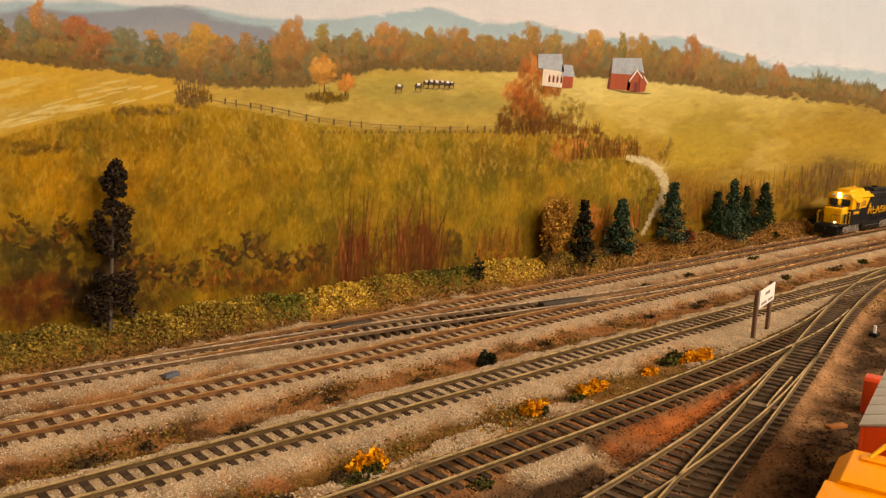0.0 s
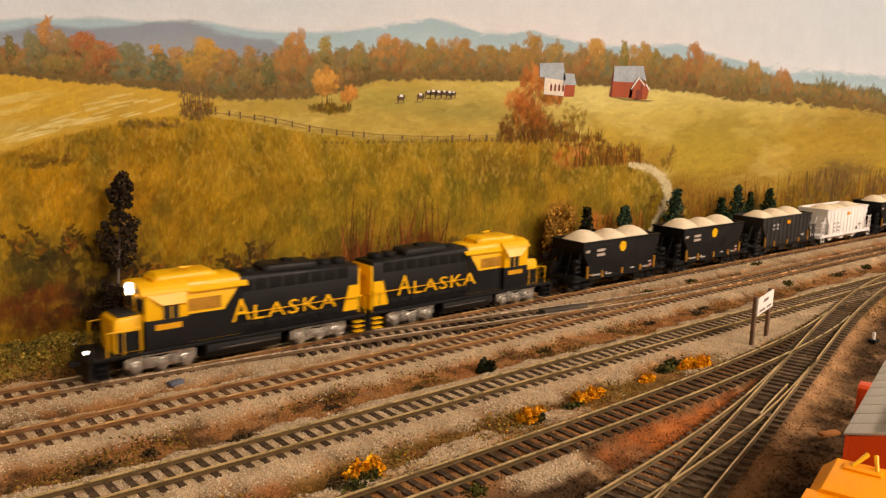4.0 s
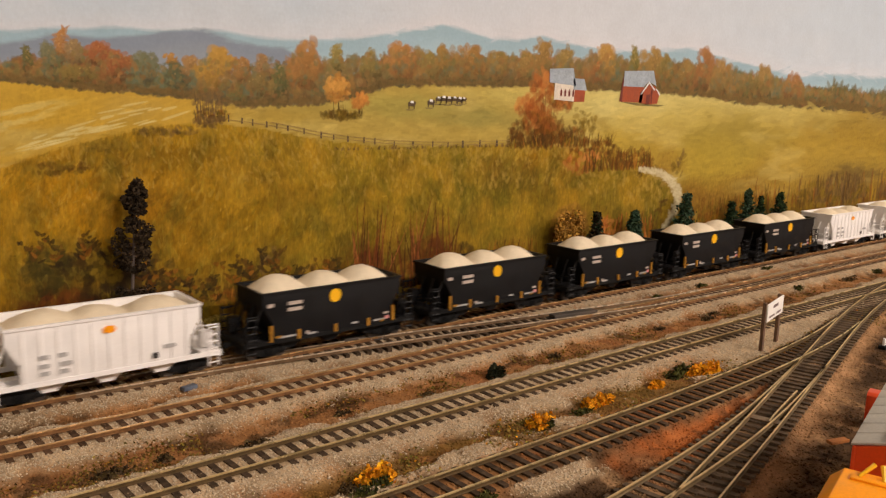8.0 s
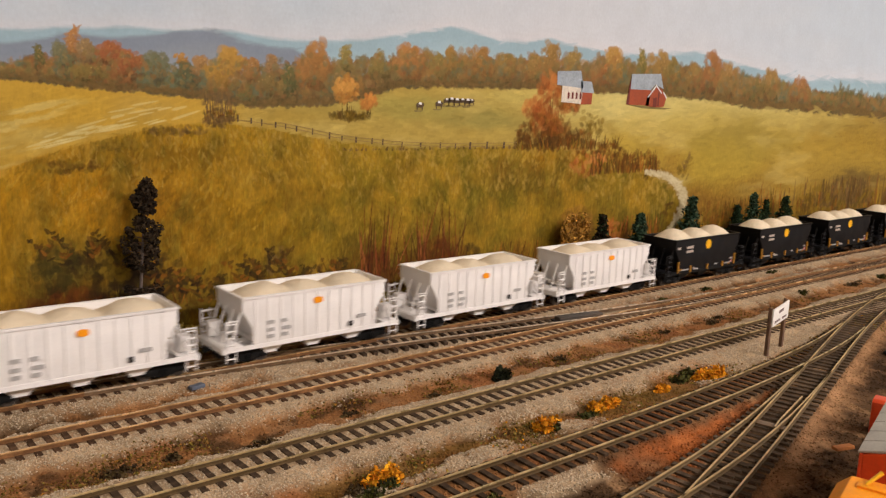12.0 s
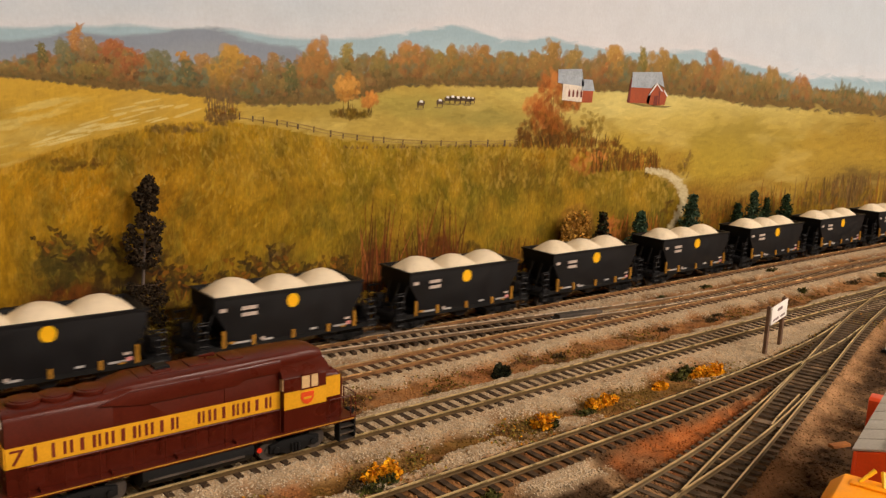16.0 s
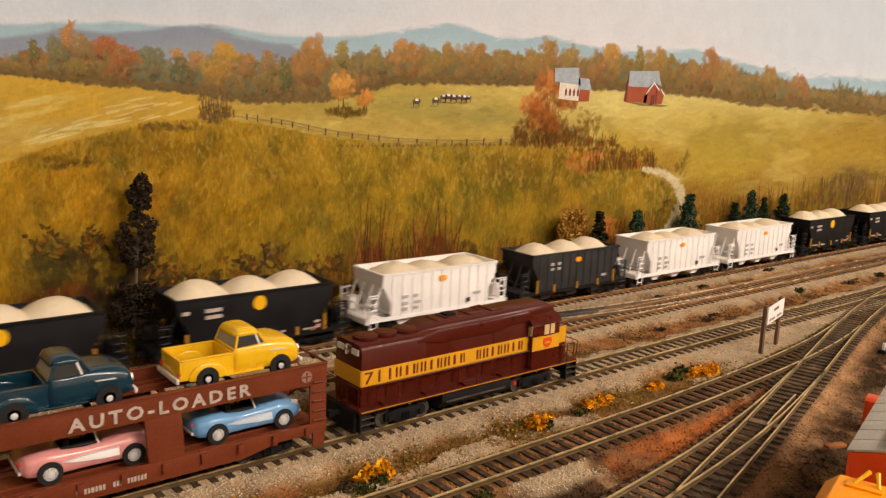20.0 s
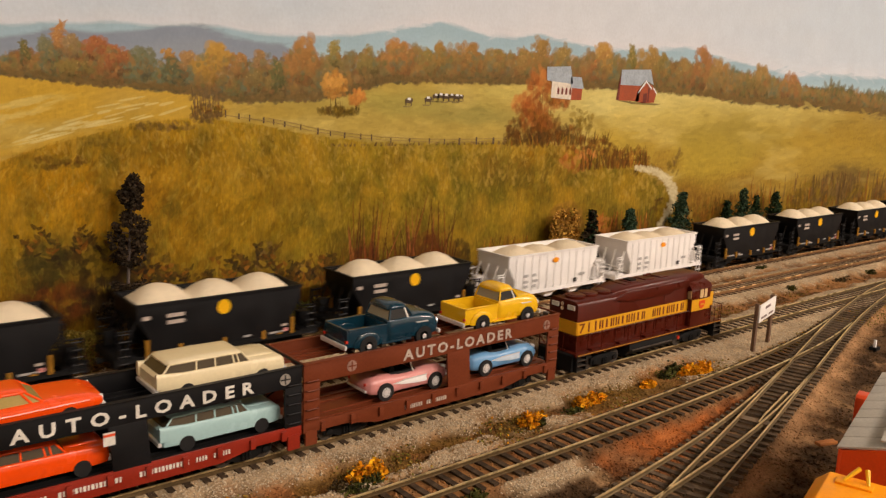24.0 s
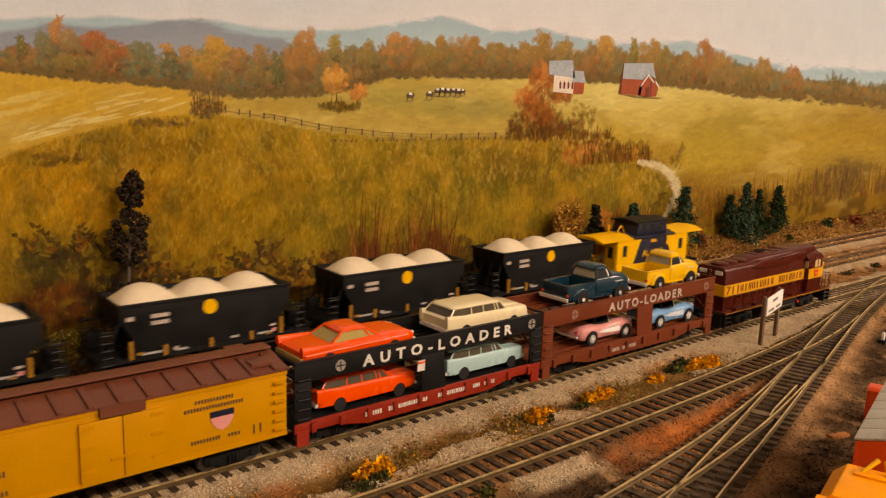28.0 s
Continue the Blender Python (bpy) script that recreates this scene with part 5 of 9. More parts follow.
stems(0.9792, 1.1684, 0.0416, 0.0434, 90, UMBER + DEEP, (1.5, 3.6), 8)
leaves(0.7954, 0.0394, 0.0549, 0.0204, 130, RUST + OLIVE, (5, 11))
leaves(1.0795, 0.0545, 0.0969, 0.0189, 150, UMBER + OLIVE, (5, 11))
leaves(0.9934, 0.0408, 0.0437, 0.0179, 70, DEEP + OLIVE, (5, 10))
leaves(1.2432, 0.0547, 0.0306, 0.0160, 40, UMBER, (5, 9))
leaves(0.7341, 0.1015, 0.0138, 0.0137, 30, UMBER + OLIVE, (4, 9))


def spray(x, z, height, colours):
    """A bent stalk with pairs of leaves, each leaf one stroke."""
    sx, sz = (float(v) for v in grain(x))
    lean, n = brush.normal(0, 0.35), brush.randint(4, 8)
    for k in range(n):
        t = (k + 0.5) / n
        px, pz = x + sx * height * t * t * lean, z + sz * height * t
        for side in (-1, 1):
            if brush.rand() < 0.75:
                a = math.pi / 2 + side * brush.uniform(0.5, 1.3)
                length = brush.uniform(12, 25) * (1 - 0.4 * t)
                shrubs.add(np.array([px + math.cos(a) * sx * length * 0.5]), np.array([pz + math.sin(a) * sz * length * 0.5]), sz * length, sx * brush.uniform(5, 10), a, np.array([colours[brush.randint(len(colours))] * brush.uniform(0.8, 1.2)]), 0.6, 0.9)


for sx_, sz_ in ((0.1301, 0.0625), (0.1407, 0.0632), (0.1514, 0.0606), (0.1212, 0.0601), (0.1574, 0.0533), (0.1867, 0.0327), (0.1946, 0.0353), (0.2027, 0.0325), (0.2081, 0.0300), (0.2155, 0.0254), (0.2250, 0.0261), (0.1819, 0.0438), (0.1771, 0.0513), (0.2447, 0.0332), (0.2549, 0.0359), (0.2653, 0.0386), (0.2759, 0.0296), (0.2890, 0.0241), (0.3025, 0.0266), (0.3165, 0.0291)):
    for colours_ in (SOOT, DARK, DARK + OLIVE + RUST):
        spray(sx_ + brush.normal(0, 0.003), sz_ + brush.normal(0, 0.002), brush.uniform(22, 52), colours_)


def flat_shape(mesh, points, y):
    mesh.add([(a, y, b) for a, b in points], [tuple(range(len(points)))])


def pigment(name, *rgb):
    return shader(name, tuple(tone(*rgb)), 0.6, 0, 0.14, 120, 700, 0.25)


P_CREAM, P_ROOF, P_RED, P_DARKRED, P_DARK, P_PATH, P_WHITE, P_SHADOW = (
    pigment("cream_pigment", 228, 200, 172), pigment("slate_pigment", 160, 160, 158), pigment("barn_red_pigment", 158, 66, 26), pigment("dark_red_pigment", 112, 40, 22),
    pigment("umber_pigment", 82, 58, 28), pigment("path_pigment", 204, 180, 132), pigment("pale_pigment", 226, 214, 200), pigment("shadow_pigment", 132, 108, 50))
D1, D2, D3 = WALL_Y - 0.0004, WALL_Y - 0.0006, WALL_Y - 0.0008


def painted_patch(name, shapes, material, y, label=""):
    m = Mesh()
    for s in shapes:
        flat_shape(m, s, y)
    return part(name, m, material, backdrop, label, smooth=0)


# winding path
px_, pz_ = np.array(PATH).T
t_ = np.linspace(0, len(PATH) - 1, 26)
cxp, czp = np.interp(t_, np.arange(len(PATH)), px_), np.interp(t_, np.arange(len(PATH)), pz_)
wide = np.interp(t_, (0, 1, 3, 5, 7), (0.004, 0.009, 0.0085, 0.006, 0.0035)) * (1 + 0.2 * np.sin(t_ * 9))
lane = Dabs()
for a, b, w_ in zip(cxp, czp, wide):
    n_ = 26
    qx = a + brush.uniform(-0.8, 0.8, n_) * w_
    qz = b + brush.uniform(-1, 1, n_) * 0.0022
    lane.add(qx, qz, w_ * brush.uniform(0.6, 1.3, n_), 0.0026, np.radians(brush.normal(-20, 20, n_)), mix(np.broadcast_to(tone(206, 182, 134), (n_, 3)), tone(160, 128, 84), (brush.rand(n_) < 0.3) * 0.7), 0.2, 0.45)

def canvas_colour(x, y):
    return np.clip(CANVAS.reshape(-1, 3), 0.003, 0.86)


canvas = sheet("canvas", wx, wz, lambda x, y: y * 0, canvas_colour, M_PAINTING, "pigment")
canvas.transform(Matrix(((1, 0, 0, 0), (0, 0, -1, WALL_Y), (0, 1, 0, 0), (0, 0, 0, 1))))
part("canvas", canvas, None, backdrop, "painted landscape of fields, woods and blue mountains")
upper = sheet("upper_sky", wx[::12], np.linspace(wz[-1], CANVAS_TOP, 16), lambda x, y: y * 0, painted, M_PAINTING, "pigment")
upper.transform(Matrix(((1, 0, 0, 0), (0, 0, -1, WALL_Y), (0, 1, 0, 0), (0, 0, 0, 1))))
part("upper_sky", upper, None, backdrop, "pale painted sky")
# church and barn
painted_patch("painted_church_wall", [[(0.5415, 0.1625), (0.5670, 0.1612), (0.5685, 0.1752), (0.5420, 0.1770)]], P_CREAM, D1, "cream church wall")
painted_patch("painted_church_annex", [[(0.5672, 0.1608), (0.5812, 0.1612), (0.5818, 0.1715), (0.5680, 0.1715)]], P_RED, D1, "red annex wall")
painted_patch("painted_church_roof", [[(0.5352, 0.1770), (0.5345, 0.1885), (0.5645, 0.1902), (0.5690, 0.1750)], [(0.5660, 0.1715), (0.5655, 0.1815), (0.5795, 0.1812), (0.5835, 0.1712)]], P_ROOF, D2, "grey slate church roofs")
for k_ in range(4):
    a_ = 0.5490 + k_ * 0.0052
    painted_patch("painted_church_window", [[(a_, 0.1655), (a_ + 0.0024, 0.1655), (a_ + 0.0026, 0.1700), (a_ + 0.0013, 0.1722), (a_, 0.1700)]], P_DARKRED, D2)
painted_patch("painted_barn_wall", [[(0.6322, 0.1622), (0.6640, 0.1618), (0.6660, 0.1780), (0.6335, 0.1790)], [(0.6590, 0.1618), (0.6700, 0.1600), (0.6880, 0.1612), (0.6905, 0.1690), (0.6835, 0.1775), (0.6720, 0.1800), (0.6610, 0.1710)]], P_RED, D1, "red barn walls")
painted_patch("painted_barn_shade", [[(0.6300, 0.1625), (0.6340, 0.1622), (0.6352, 0.1885), (0.6330, 0.1800)], [(0.6770, 0.1615), (0.6795, 0.1615), (0.6795, 0.1745), (0.6770, 0.1745)], [(0.6700, 0.1612), (0.6760, 0.1608), (0.6760, 0.1700), (0.6700, 0.1690)]], P_DARKRED, D2)
painted_patch("painted_barn_roof", [[(0.6345, 0.1765), (0.6350, 0.1905), (0.6790, 0.1925), (0.6850, 0.1782), (0.6722, 0.1820), (0.6650, 0.1765)]], P_ROOF, D2, "grey barn roof")
painted_patch("painted_barn_trim", [[(0.6612, 0.1700), (0.6622, 0.1695), (0.6735, 0.1800), (0.6728, 0.1822)], [(0.6728, 0.1822), (0.6735, 0.1800), (0.6820, 0.1735), (0.6828, 0.1748)], [(0.6850, 0.1760), (0.6848, 0.1745), (0.6905, 0.1690), (0.6915, 0.1700)]], P_WHITE, D3, "white gable trim")
painted_patch("painted_barn_shadow", [[(0.632, 0.1622), (0.700, 0.1600), (0.706, 0.1608), (0.690, 0.1585), (0.655, 0.1590)]], P_SHADOW, D1)
# cattle
for cx_, cz_, s_ in ((0.3870, 0.1560, 1.0), (0.4055, 0.1574, 1.0), (0.4130, 0.1600, 0.9), (0.4180, 0.1604, 1.0), (0.4235, 0.1600, 1.0), (0.4290, 0.1604, 0.9), (0.4345, 0.1600, 1.0), (0.4385, 0.1602, 0.8)):
    body_ = [(cx_ - 0.0040 * s_, cz_ + 0.0012 * s_), (cx_ - 0.0036 * s_, cz_ - 0.0014 * s_), (cx_ + 0.0020 * s_, cz_ - 0.0014 * s_), (cx_ + 0.0036 * s_, cz_ + 0.0004), (cx_ + 0.0030 * s_, cz_ + 0.0022 * s_), (cx_ - 0.0020 * s_, cz_ + 0.0024 * s_)]
    painted_patch("painted_cow", [body_] + [[(cx_ + d_, cz_ - 0.0034 * s_), (cx_ + d_ + 0.0008, cz_ - 0.0034 * s_), (cx_ + d_ + 0.0008, cz_ - 0.0012 * s_), (cx_ + d_, cz_ - 0.0012 * s_)] for d_ in (-0.0034, 0.0016)], P_DARK, D1, "dark cow with a pale back")
    painted_patch("painted_cow_back", [[(cx_ - 0.0020 * s_, cz_ + 0.0010), (cx_ + 0.0014 * s_, cz_ + 0.0008), (cx_ + 0.0010 * s_, cz_ + 0.0026 * s_), (cx_ - 0.0016 * s_, cz_ + 0.0027 * s_)]], P_WHITE, D2)
    painted_patch("painted_cow_shadow", [[(cx_ - 0.006, cz_ - 0.0036 * s_), (cx_ + 0.003, cz_ - 0.0036 * s_), (cx_ + 0.001, cz_ - 0.0046 * s_), (cx_ - 0.005, cz_ - 0.0046 * s_)]], P_SHADOW, WALL_Y - 0.0002)
# fence
fx, fz = np.array(FENCE).T
post_x = 0.238
while post_x < 0.492:
    sx, sz = (float(v) for v in grain(post_x))
    z_ = float(np.interp(post_x, fx, fz)) + brush.uniform(-0.0004, 0.0004)
    w_, h_ = sx * brush.uniform(0.9, 1.7), sz * brush.uniform(8, 14)
    painted_patch("painted_fence_post", [[(post_x - w_, z_ - h_ * 0.3), (post_x + w_, z_ - h_ * 0.35), (post_x + w_ * 1.2, z_ + h_ * 0.6), (post_x - w_ * 0.8, z_ + h_ * 0.65)]], P_DARK, D1)
    post_x += sx * brush.uniform(16, 36)
m_ = Mesh()
for lift in (0.0022, 0.0):
    for a, b in zip(range(len(FENCE) - 1), range(1, len(FENCE))):
        if lift and a < 2:
            continue
        flat_shape(m_, [(fx[a], fz[a] + lift), (fx[b], fz[b] + lift), (fx[b], fz[b] + lift + 0.0003), (fx[a], fz[a] + lift + 0.0004)], D1 - 0.0001 - lift * 0.05)
part("painted_fence_rail", m_, pigment("fence_pigment", 140, 106, 52), backdrop, "thin brown fence rails", smooth=0)

# ---- rolling stock: each built round its own centre, rail top at z = 0, front to +x ----
WHEEL = Mesh().tube((0, -0.0012, 0), (0, 0.0012, 0), 0.0048, 20).tube((0, 0.0010, 0), (0, 0.0016, 0), 0.0052, 20).tube((0, -0.0018, 0), (0, -0.0010, 0), 0.0018, 10).data("wheel", M_WHEEL)
SIDEFRAME = Mesh().prism(((-0.0125, 0.0075), (-0.0125, 0.0035), (-0.0070, 0.0032), (-0.0040, 0.0018), (0.0040, 0.0018), (0.0070, 0.0032), (0.0125, 0.0035), (0.0125, 0.0075), (0.0050, 0.0086), (-0.0050, 0.0086)), -0.0009, 0.0009)
for s_ in (-0.0095, 0.0095):
    SIDEFRAME.tube((s_, -0.0018, 0.0050), (s_, 0.0012, 0.0050), 0.0017, 8)
for s_ in (-0.0016, 0.0, 0.0016):
    SIDEFRAME.tube((s_, -0.0015, 0.0026), (s_, -0.0015, 0.0066), 0.0007, 6)


def truck(parent, x, frame_material, wheelbase=0.019, scale_=1.0):
    body = part("truck", Mesh().box(-0.004, 0.004, -0.0095, 0.0095, 0.0045, 0.0085).tube((0, 0, 0.008), (0, 0, 0.0105), 0.0035, 10), M_FRAME, parent, at=pose(x, 0, 0))
    frames = SIDEFRAME.data("sideframe", frame_material, 0.0002)
    for y in (-0.0112, 0.0112):
        part("sideframe", frames, None, body, at=pose(0, y, 0, 0, 0, 0 if y < 0 else 180))
    for dx in (-wheelbase / 2, wheelbase / 2):
        for y in (-0.0083, 0.0083):
            part("wheel", WHEEL, None, body, at=pose(dx, y, 0.0048, 0, 0, 0 if y < 0 else 180))
    return body


COUPLER = Mesh().box(0, 0.006, -0.0010, 0.0010, 0.0085, 0.0105).box(0.005, 0.0078, -0.0018, 0.0018, 0.0080, 0.0112).data("coupler", M_FRAME, 0.0002)


def couplers(parent, half):
    part("coupler", COUPLER, None, parent, at=pose(half, 0, 0))
    part("coupler", COUPLER, None, parent, at=pose(-half, 0, 0, 0, 0, 180))


def ladder_mesh(width, z0, z1, rungs, r=0.00035):
    m = Mesh()
    for x in (-width / 2, width / 2):
        m.rod([(x, 0, z0), (x, 0, z1)], r, 5)
    for k in range(rungs):
        z = z0 + (z1 - z0) * (k + 0.5) / rungs
        m.rod([(-width / 2, 0, z), (width / 2, 0, z)], r, 5)
    return m


def heap(half, wide, seed, tall=0.0112):
    """Three mounds of loose sand in a hopper."""
    rng = random.Random(seed)
    nx, ny = 56, 15
    peaks = [(half * a + rng.uniform(-0.002, 0.002), rng.uniform(0.9, 1.08)) for a in (-0.62, 0.0, 0.62)]
    v, f = [], []
    for j in range(ny):
        for i in range(nx):
            x, y = -half + 2 * half * i / (nx - 1), -wide + 2 * wide * j / (ny - 1)
            z = max(k * tall - tall * ((x - c) / 0.0205) ** 2 * 0.92 for c, k in peaks)
            z = max(z, 0.0012) if z > -0.02 else 0.0012
            edge = 1 - (abs(y) / wide) ** 2.2 * 0.92
            z = z * edge + 0.0005 * noise.noise(Vector((x * 160, y * 160, seed)))
            v.append((x, y, 0.0378 + z))
    for j in range(ny - 1):
        for i in range(nx - 1):
            a = j * nx + i
            f.append((a, a + 1, a + nx + 1, a + nx))
    return Mesh().add(v, f)


def shorten(car, k):
    """Draws a car's body together along its length; trucks and couplers keep their size."""
    done = set()
    for ob in car.children:
        at = ob.matrix_basis.copy()
        at.translation.x *= k
        ob.matrix_basis = at
        if ob.name.split(".")[0] not in ("truck", "coupler") and ob.data.name not in done:
            done.add(ob.data.name)
            ob.data.transform(Matrix.Diagonal((k, 1, 1, 1)))


def hopper_car(kind, label):
    car = thing("hopper_car", label, "hopper car", "hopper cars of the sand train")
    body = {"black": M_BLACK, "grey": M_GREYBLACK, "white": M_WHITE}[kind]
    ribbed = kind != "black"
    H = 0.0535
    side = ((-H, 0.0425), (-H, 0.0345), (-0.0465, 0.0235), (-0.0465, 0.0128), (0.0465, 0.0128), (0.0465, 0.0235), (H, 0.0345), (H, 0.0425))
    for y0, y1 in ((-0.0178, -0.0166), (0.0166, 0.0178)):
        part("side_panel", Mesh().prism(side, y0, y1), body, car, bevel=0.0002)
    if ribbed:
        rib = Mesh().box(-0.0008, 0.0008, -0.0184, -0.0178, 0.0136, 0.0412).data("rib", body, 0.0002)
        for k in range(11):
            x = -0.0445 + 0.0089 * k
            part("rib", rib, None, car, at=pose(x, 0, 0))
            part("rib", rib, None, car, at=pose(-x, 0, 0, 0, 0, 180))
    for s in (-1, 1):
        plate = ((s * H, 0.0425), (s * (H - 0.0011), 0.0425), (s * (H - 0.0011), 0.0350), (s * 0.0375, 0.0130), (s * 0.0388, 0.0130), (s * H, 0.0342))
        part("slope_sheet", Mesh().prism(plate, -0.0168, 0.0168), body, car)
    rim = Mesh()
    for y in (-0.0178, 0.0178):
        rim.box(-H - 0.0006, H + 0.0006, y - 0.0010, y + 0.0010, 0.0418, 0.0432)
    for x in (-H, H):
        rim.box(x - 0.0009, x + 0.0009, -0.0168, 0.0168, 0.0418, 0.0432)
    part("rim", rim, body, car)
    part("load", heap(H - 0.0016, 0.0164, {"black": 1, "grey": 4, "white": 2}[kind], 0.0082 if kind == "white" else 0.0118), M_SAND, car, "heaped pale sand load")
    frame_ = Mesh().box(-0.064, 0.064, -0.0035, 0.0035, 0.0082, 0.0120)
    for y in (-0.0172, 0.0172):
        frame_.box(-0.0655, 0.0655, y - 0.0009, y + 0.0009, 0.0108, 0.0134)
    for x in (-0.0655, 0.0655):
        frame_.box(x - 0.0012, x + 0.0012, -0.0178, 0.0178, 0.0100, 0.0134)
    part("underframe", frame_, M_WHITE if kind == "white" else M_FRAME, car)
    for x in (-0.031, 0.0, 0.031):
        rings = [[(x - a, -b, z), (x + a, -b, z), (x + a, b, z), (x - a, b, z)] for a, b, z in ((0.0125, 0.0160, 0.0132), (0.0040, 0.0125, 0.0062), (0.0040, 0.0125, 0.0052))]
        part("discharge_bay", Mesh().loft(rings), body, car)
    deck = Mesh().box(0.0535, 0.0655, -0.0172, 0.0172, 0.0132, 0.0140)
    for y in (-0.0150, -0.0052, 0.0052, 0.0150):
        deck.prism(((0.0600, 0.0140), (0.0612, 0.0140), (0.0538, 0.0338), (0.0526, 0.0338)), y - 0.0006, y + 0.0006)
    deck.rod([(0.0645, -0.0165, 0.0140), (0.0645, -0.0165, 0.0290), (0.0560, -0.0165, 0.0290)], 0.0005)
    deck.rod([(0.0645, 0.0165, 0.0140), (0.0645, 0.0165, 0.0290), (0.0560, 0.0165, 0.0290)], 0.0005)
    deck.rod([(0.0645, -0.0165, 0.0215), (0.0645, 0.0165, 0.0215)], 0.0004)
    deck.box(0.0560, 0.0640, -0.0128, -0.0065, 0.0150, 0.0240)
    decks = deck.data("end_platform", body, 0.00015)
    part("end_platform", decks, None, car)
    part("end_platform", decks, None, car, at=pose(0, 0, 0, 0, 0, 180))
    steps = ladder_mesh(0.0062, 0.0048, 0.0300, 6, 0.00045).data("ladder", body)
    for x in (-0.0612, 0.0612):
        for y in (-0.0182, 0.0182):
            part("ladder", steps, None, car, at=pose(x, y, 0))
    for x in (-0.0465, 0.0465):
        truck(car, x, M_FRAME)
    couplers(car, 0.0635)
    yellow_disc = kind == "black"
    r = 0.0044 if yellow_disc else 0.0030
    disc = Mesh().tube((0, 0, 0), (0, -0.0003, 0), r, 24)
    y = 0.0179 if not ribbed else 0.0186
    if kind != "black":
        disc = Mesh().prism([(0.0034 * math.cos(a) * (1.06 if kind == "grey" else 1.0), 0.0020 * math.copysign(abs(math.sin(a)) ** 0.6, math.sin(a))) for a in np.arange(16) * math.pi / 8], -0.0003, 0.0)
    discs = disc.data("herald", M_YELLOW if yellow_disc else M_ORANGE)
    mark = M_DULLLETTER if kind == "black" else M_GREYMARK
    for s in (-1, 1):
        turn = pose(0, 0, 0, 0, 0, 0 if s < 0 else 180)
        part("herald", discs, None, car, "yellow round herald" if yellow_disc else "orange herald", at=turn @ pose(0, -y, 0.0360))
        if kind == "white":
            bars = ((-0.0345, 0.0262, 0.0050), (-0.0250, 0.0262, 0.0042), (-0.0345, 0.0215, 0.0050), (-0.0235, 0.0215, 0.0060), (-0.0345, 0.0175, 0.0045), (-0.0245, 0.0175, 0.0045), (0.0340, 0.0215, 0.0070))
        elif kind == "grey":
            bars = ((-0.0315, 0.0345, 0.0035), (-0.0235, 0.0345, 0.0035), (-0.0315, 0.0305, 0.0035), (-0.0235, 0.0305, 0.0035), (0.0340, 0.0200, 0.0060))
        else:
            bars = ((-0.0305, 0.0352, 0.0105), (-0.0305, 0.0313, 0.0105), (-0.0480, 0.0352, 0.0045), (-0.036, 0.0146, 0.0120), (-0.018, 0.0140, 0.0070), (0.036, 0.0150, 0.0100), (0.0155, 0.0158, 0.0050))
        if kind == "black":
            for bx, bz, bw, bh, paint_ in ((0.0425, 0.0158, 0.0030, 0.0022, M_PINK), (0.0385, 0.0142, 0.0034, 0.0016, M_STEPYELLOW), (0.0415, 0.0190, 0.0040, 0.0014, M_DULLLETTER), (-0.0425, 0.0150, 0.0040, 0.0014, M_STEPYELLOW), (-0.0215, 0.0150, 0.0026, 0.0018, M_DULLLETTER)):
                part("label_plate", Mesh().box(-bw / 2, bw / 2, -0.0003, 0, -bh / 2, bh / 2), paint_, car, at=turn @ pose(bx, -y, bz))
        for bx, bz, bw in bars:
            low = kind == "black" and bz < 0.02
            part("marking", Mesh().box(-bw / 2, bw / 2, -0.0003, 0, -0.0007 if low else -0.0011, 0.0005 if low else 0.0011), mark if not low else M_GREYMARK, car, at=turn @ pose(bx, -y, bz))
        if kind != "white":
            for sx_, z0, z1 in ((-0.0480, 0.0125, 0.0228), (-0.0280, 0.0120, 0.0178), (0.0, 0.0122, 0.0172), (0.0265, 0.0122, 0.0172), (0.0470, 0.0130, 0.0232)):
                part("step_bracket", Mesh().box(sx_ - 0.0009, sx_ + 0.0009, -0.0191, -0.0178, z0, z1), M_STEPYELLOW, car, at=turn)
        else:
            part("placard", Mesh().box(-0.0016, 0.0016, -0.0004, 0, -0.0016, 0.0016), M_GREYBLACK, car, at=turn @ pose(0.0255, -y, 0.0172))
    shorten(car, 0.955)
    return car


HOPPERS = {
    "black": hopper_car("black", "black hopper car heaped with pale sand, yellow disc"),
    "grey": hopper_car("grey", "weathered black ribbed hopper car heaped with pale sand"),
    "white": hopper_car("white", "white ribbed hopper car heaped with pale sand, orange herald"),
}
# the train in order, behind the two engines
ORDER = "bbgw" + "bbbbb" + "wwww" + "bbbbbbbbbb" + "wgww" + "bbb" + "ww" + "bbbbb"
PITCH = 0.1413
SPEED_A = 0.2165
FIRST = 2.009 - 4 * PITCH
TRAIN_A = []
used = set()
for k, letter in enumerate(ORDER):
    kind = {"b": "black", "g": "grey", "w": "white"}[letter]
    ob = HOPPERS[kind] if kind not in used else copy_thing(HOPPERS[kind], pose(0, 0, 0))
    used.add(kind)
    TRAIN_A.append((ob, FIRST + k * PITCH + (0.0085 if k > 31 else 0.0), 0))


# ---- diesel engines ----
def hood_ring(x, half, z0, z1, round_=0.003):
    """A cross-section of a hood: square below, its top edges cut."""
    return [(x, -half, z0), (x, -half, z1 - round_), (x, -half + round_ * 0.35, z1 - round_ * 0.35), (x, -half + round_, z1), (x, half - round_, z1), (x, half - round_ * 0.35, z1 - round_ * 0.35), (x, half, z1 - round_), (x, half, z0)]


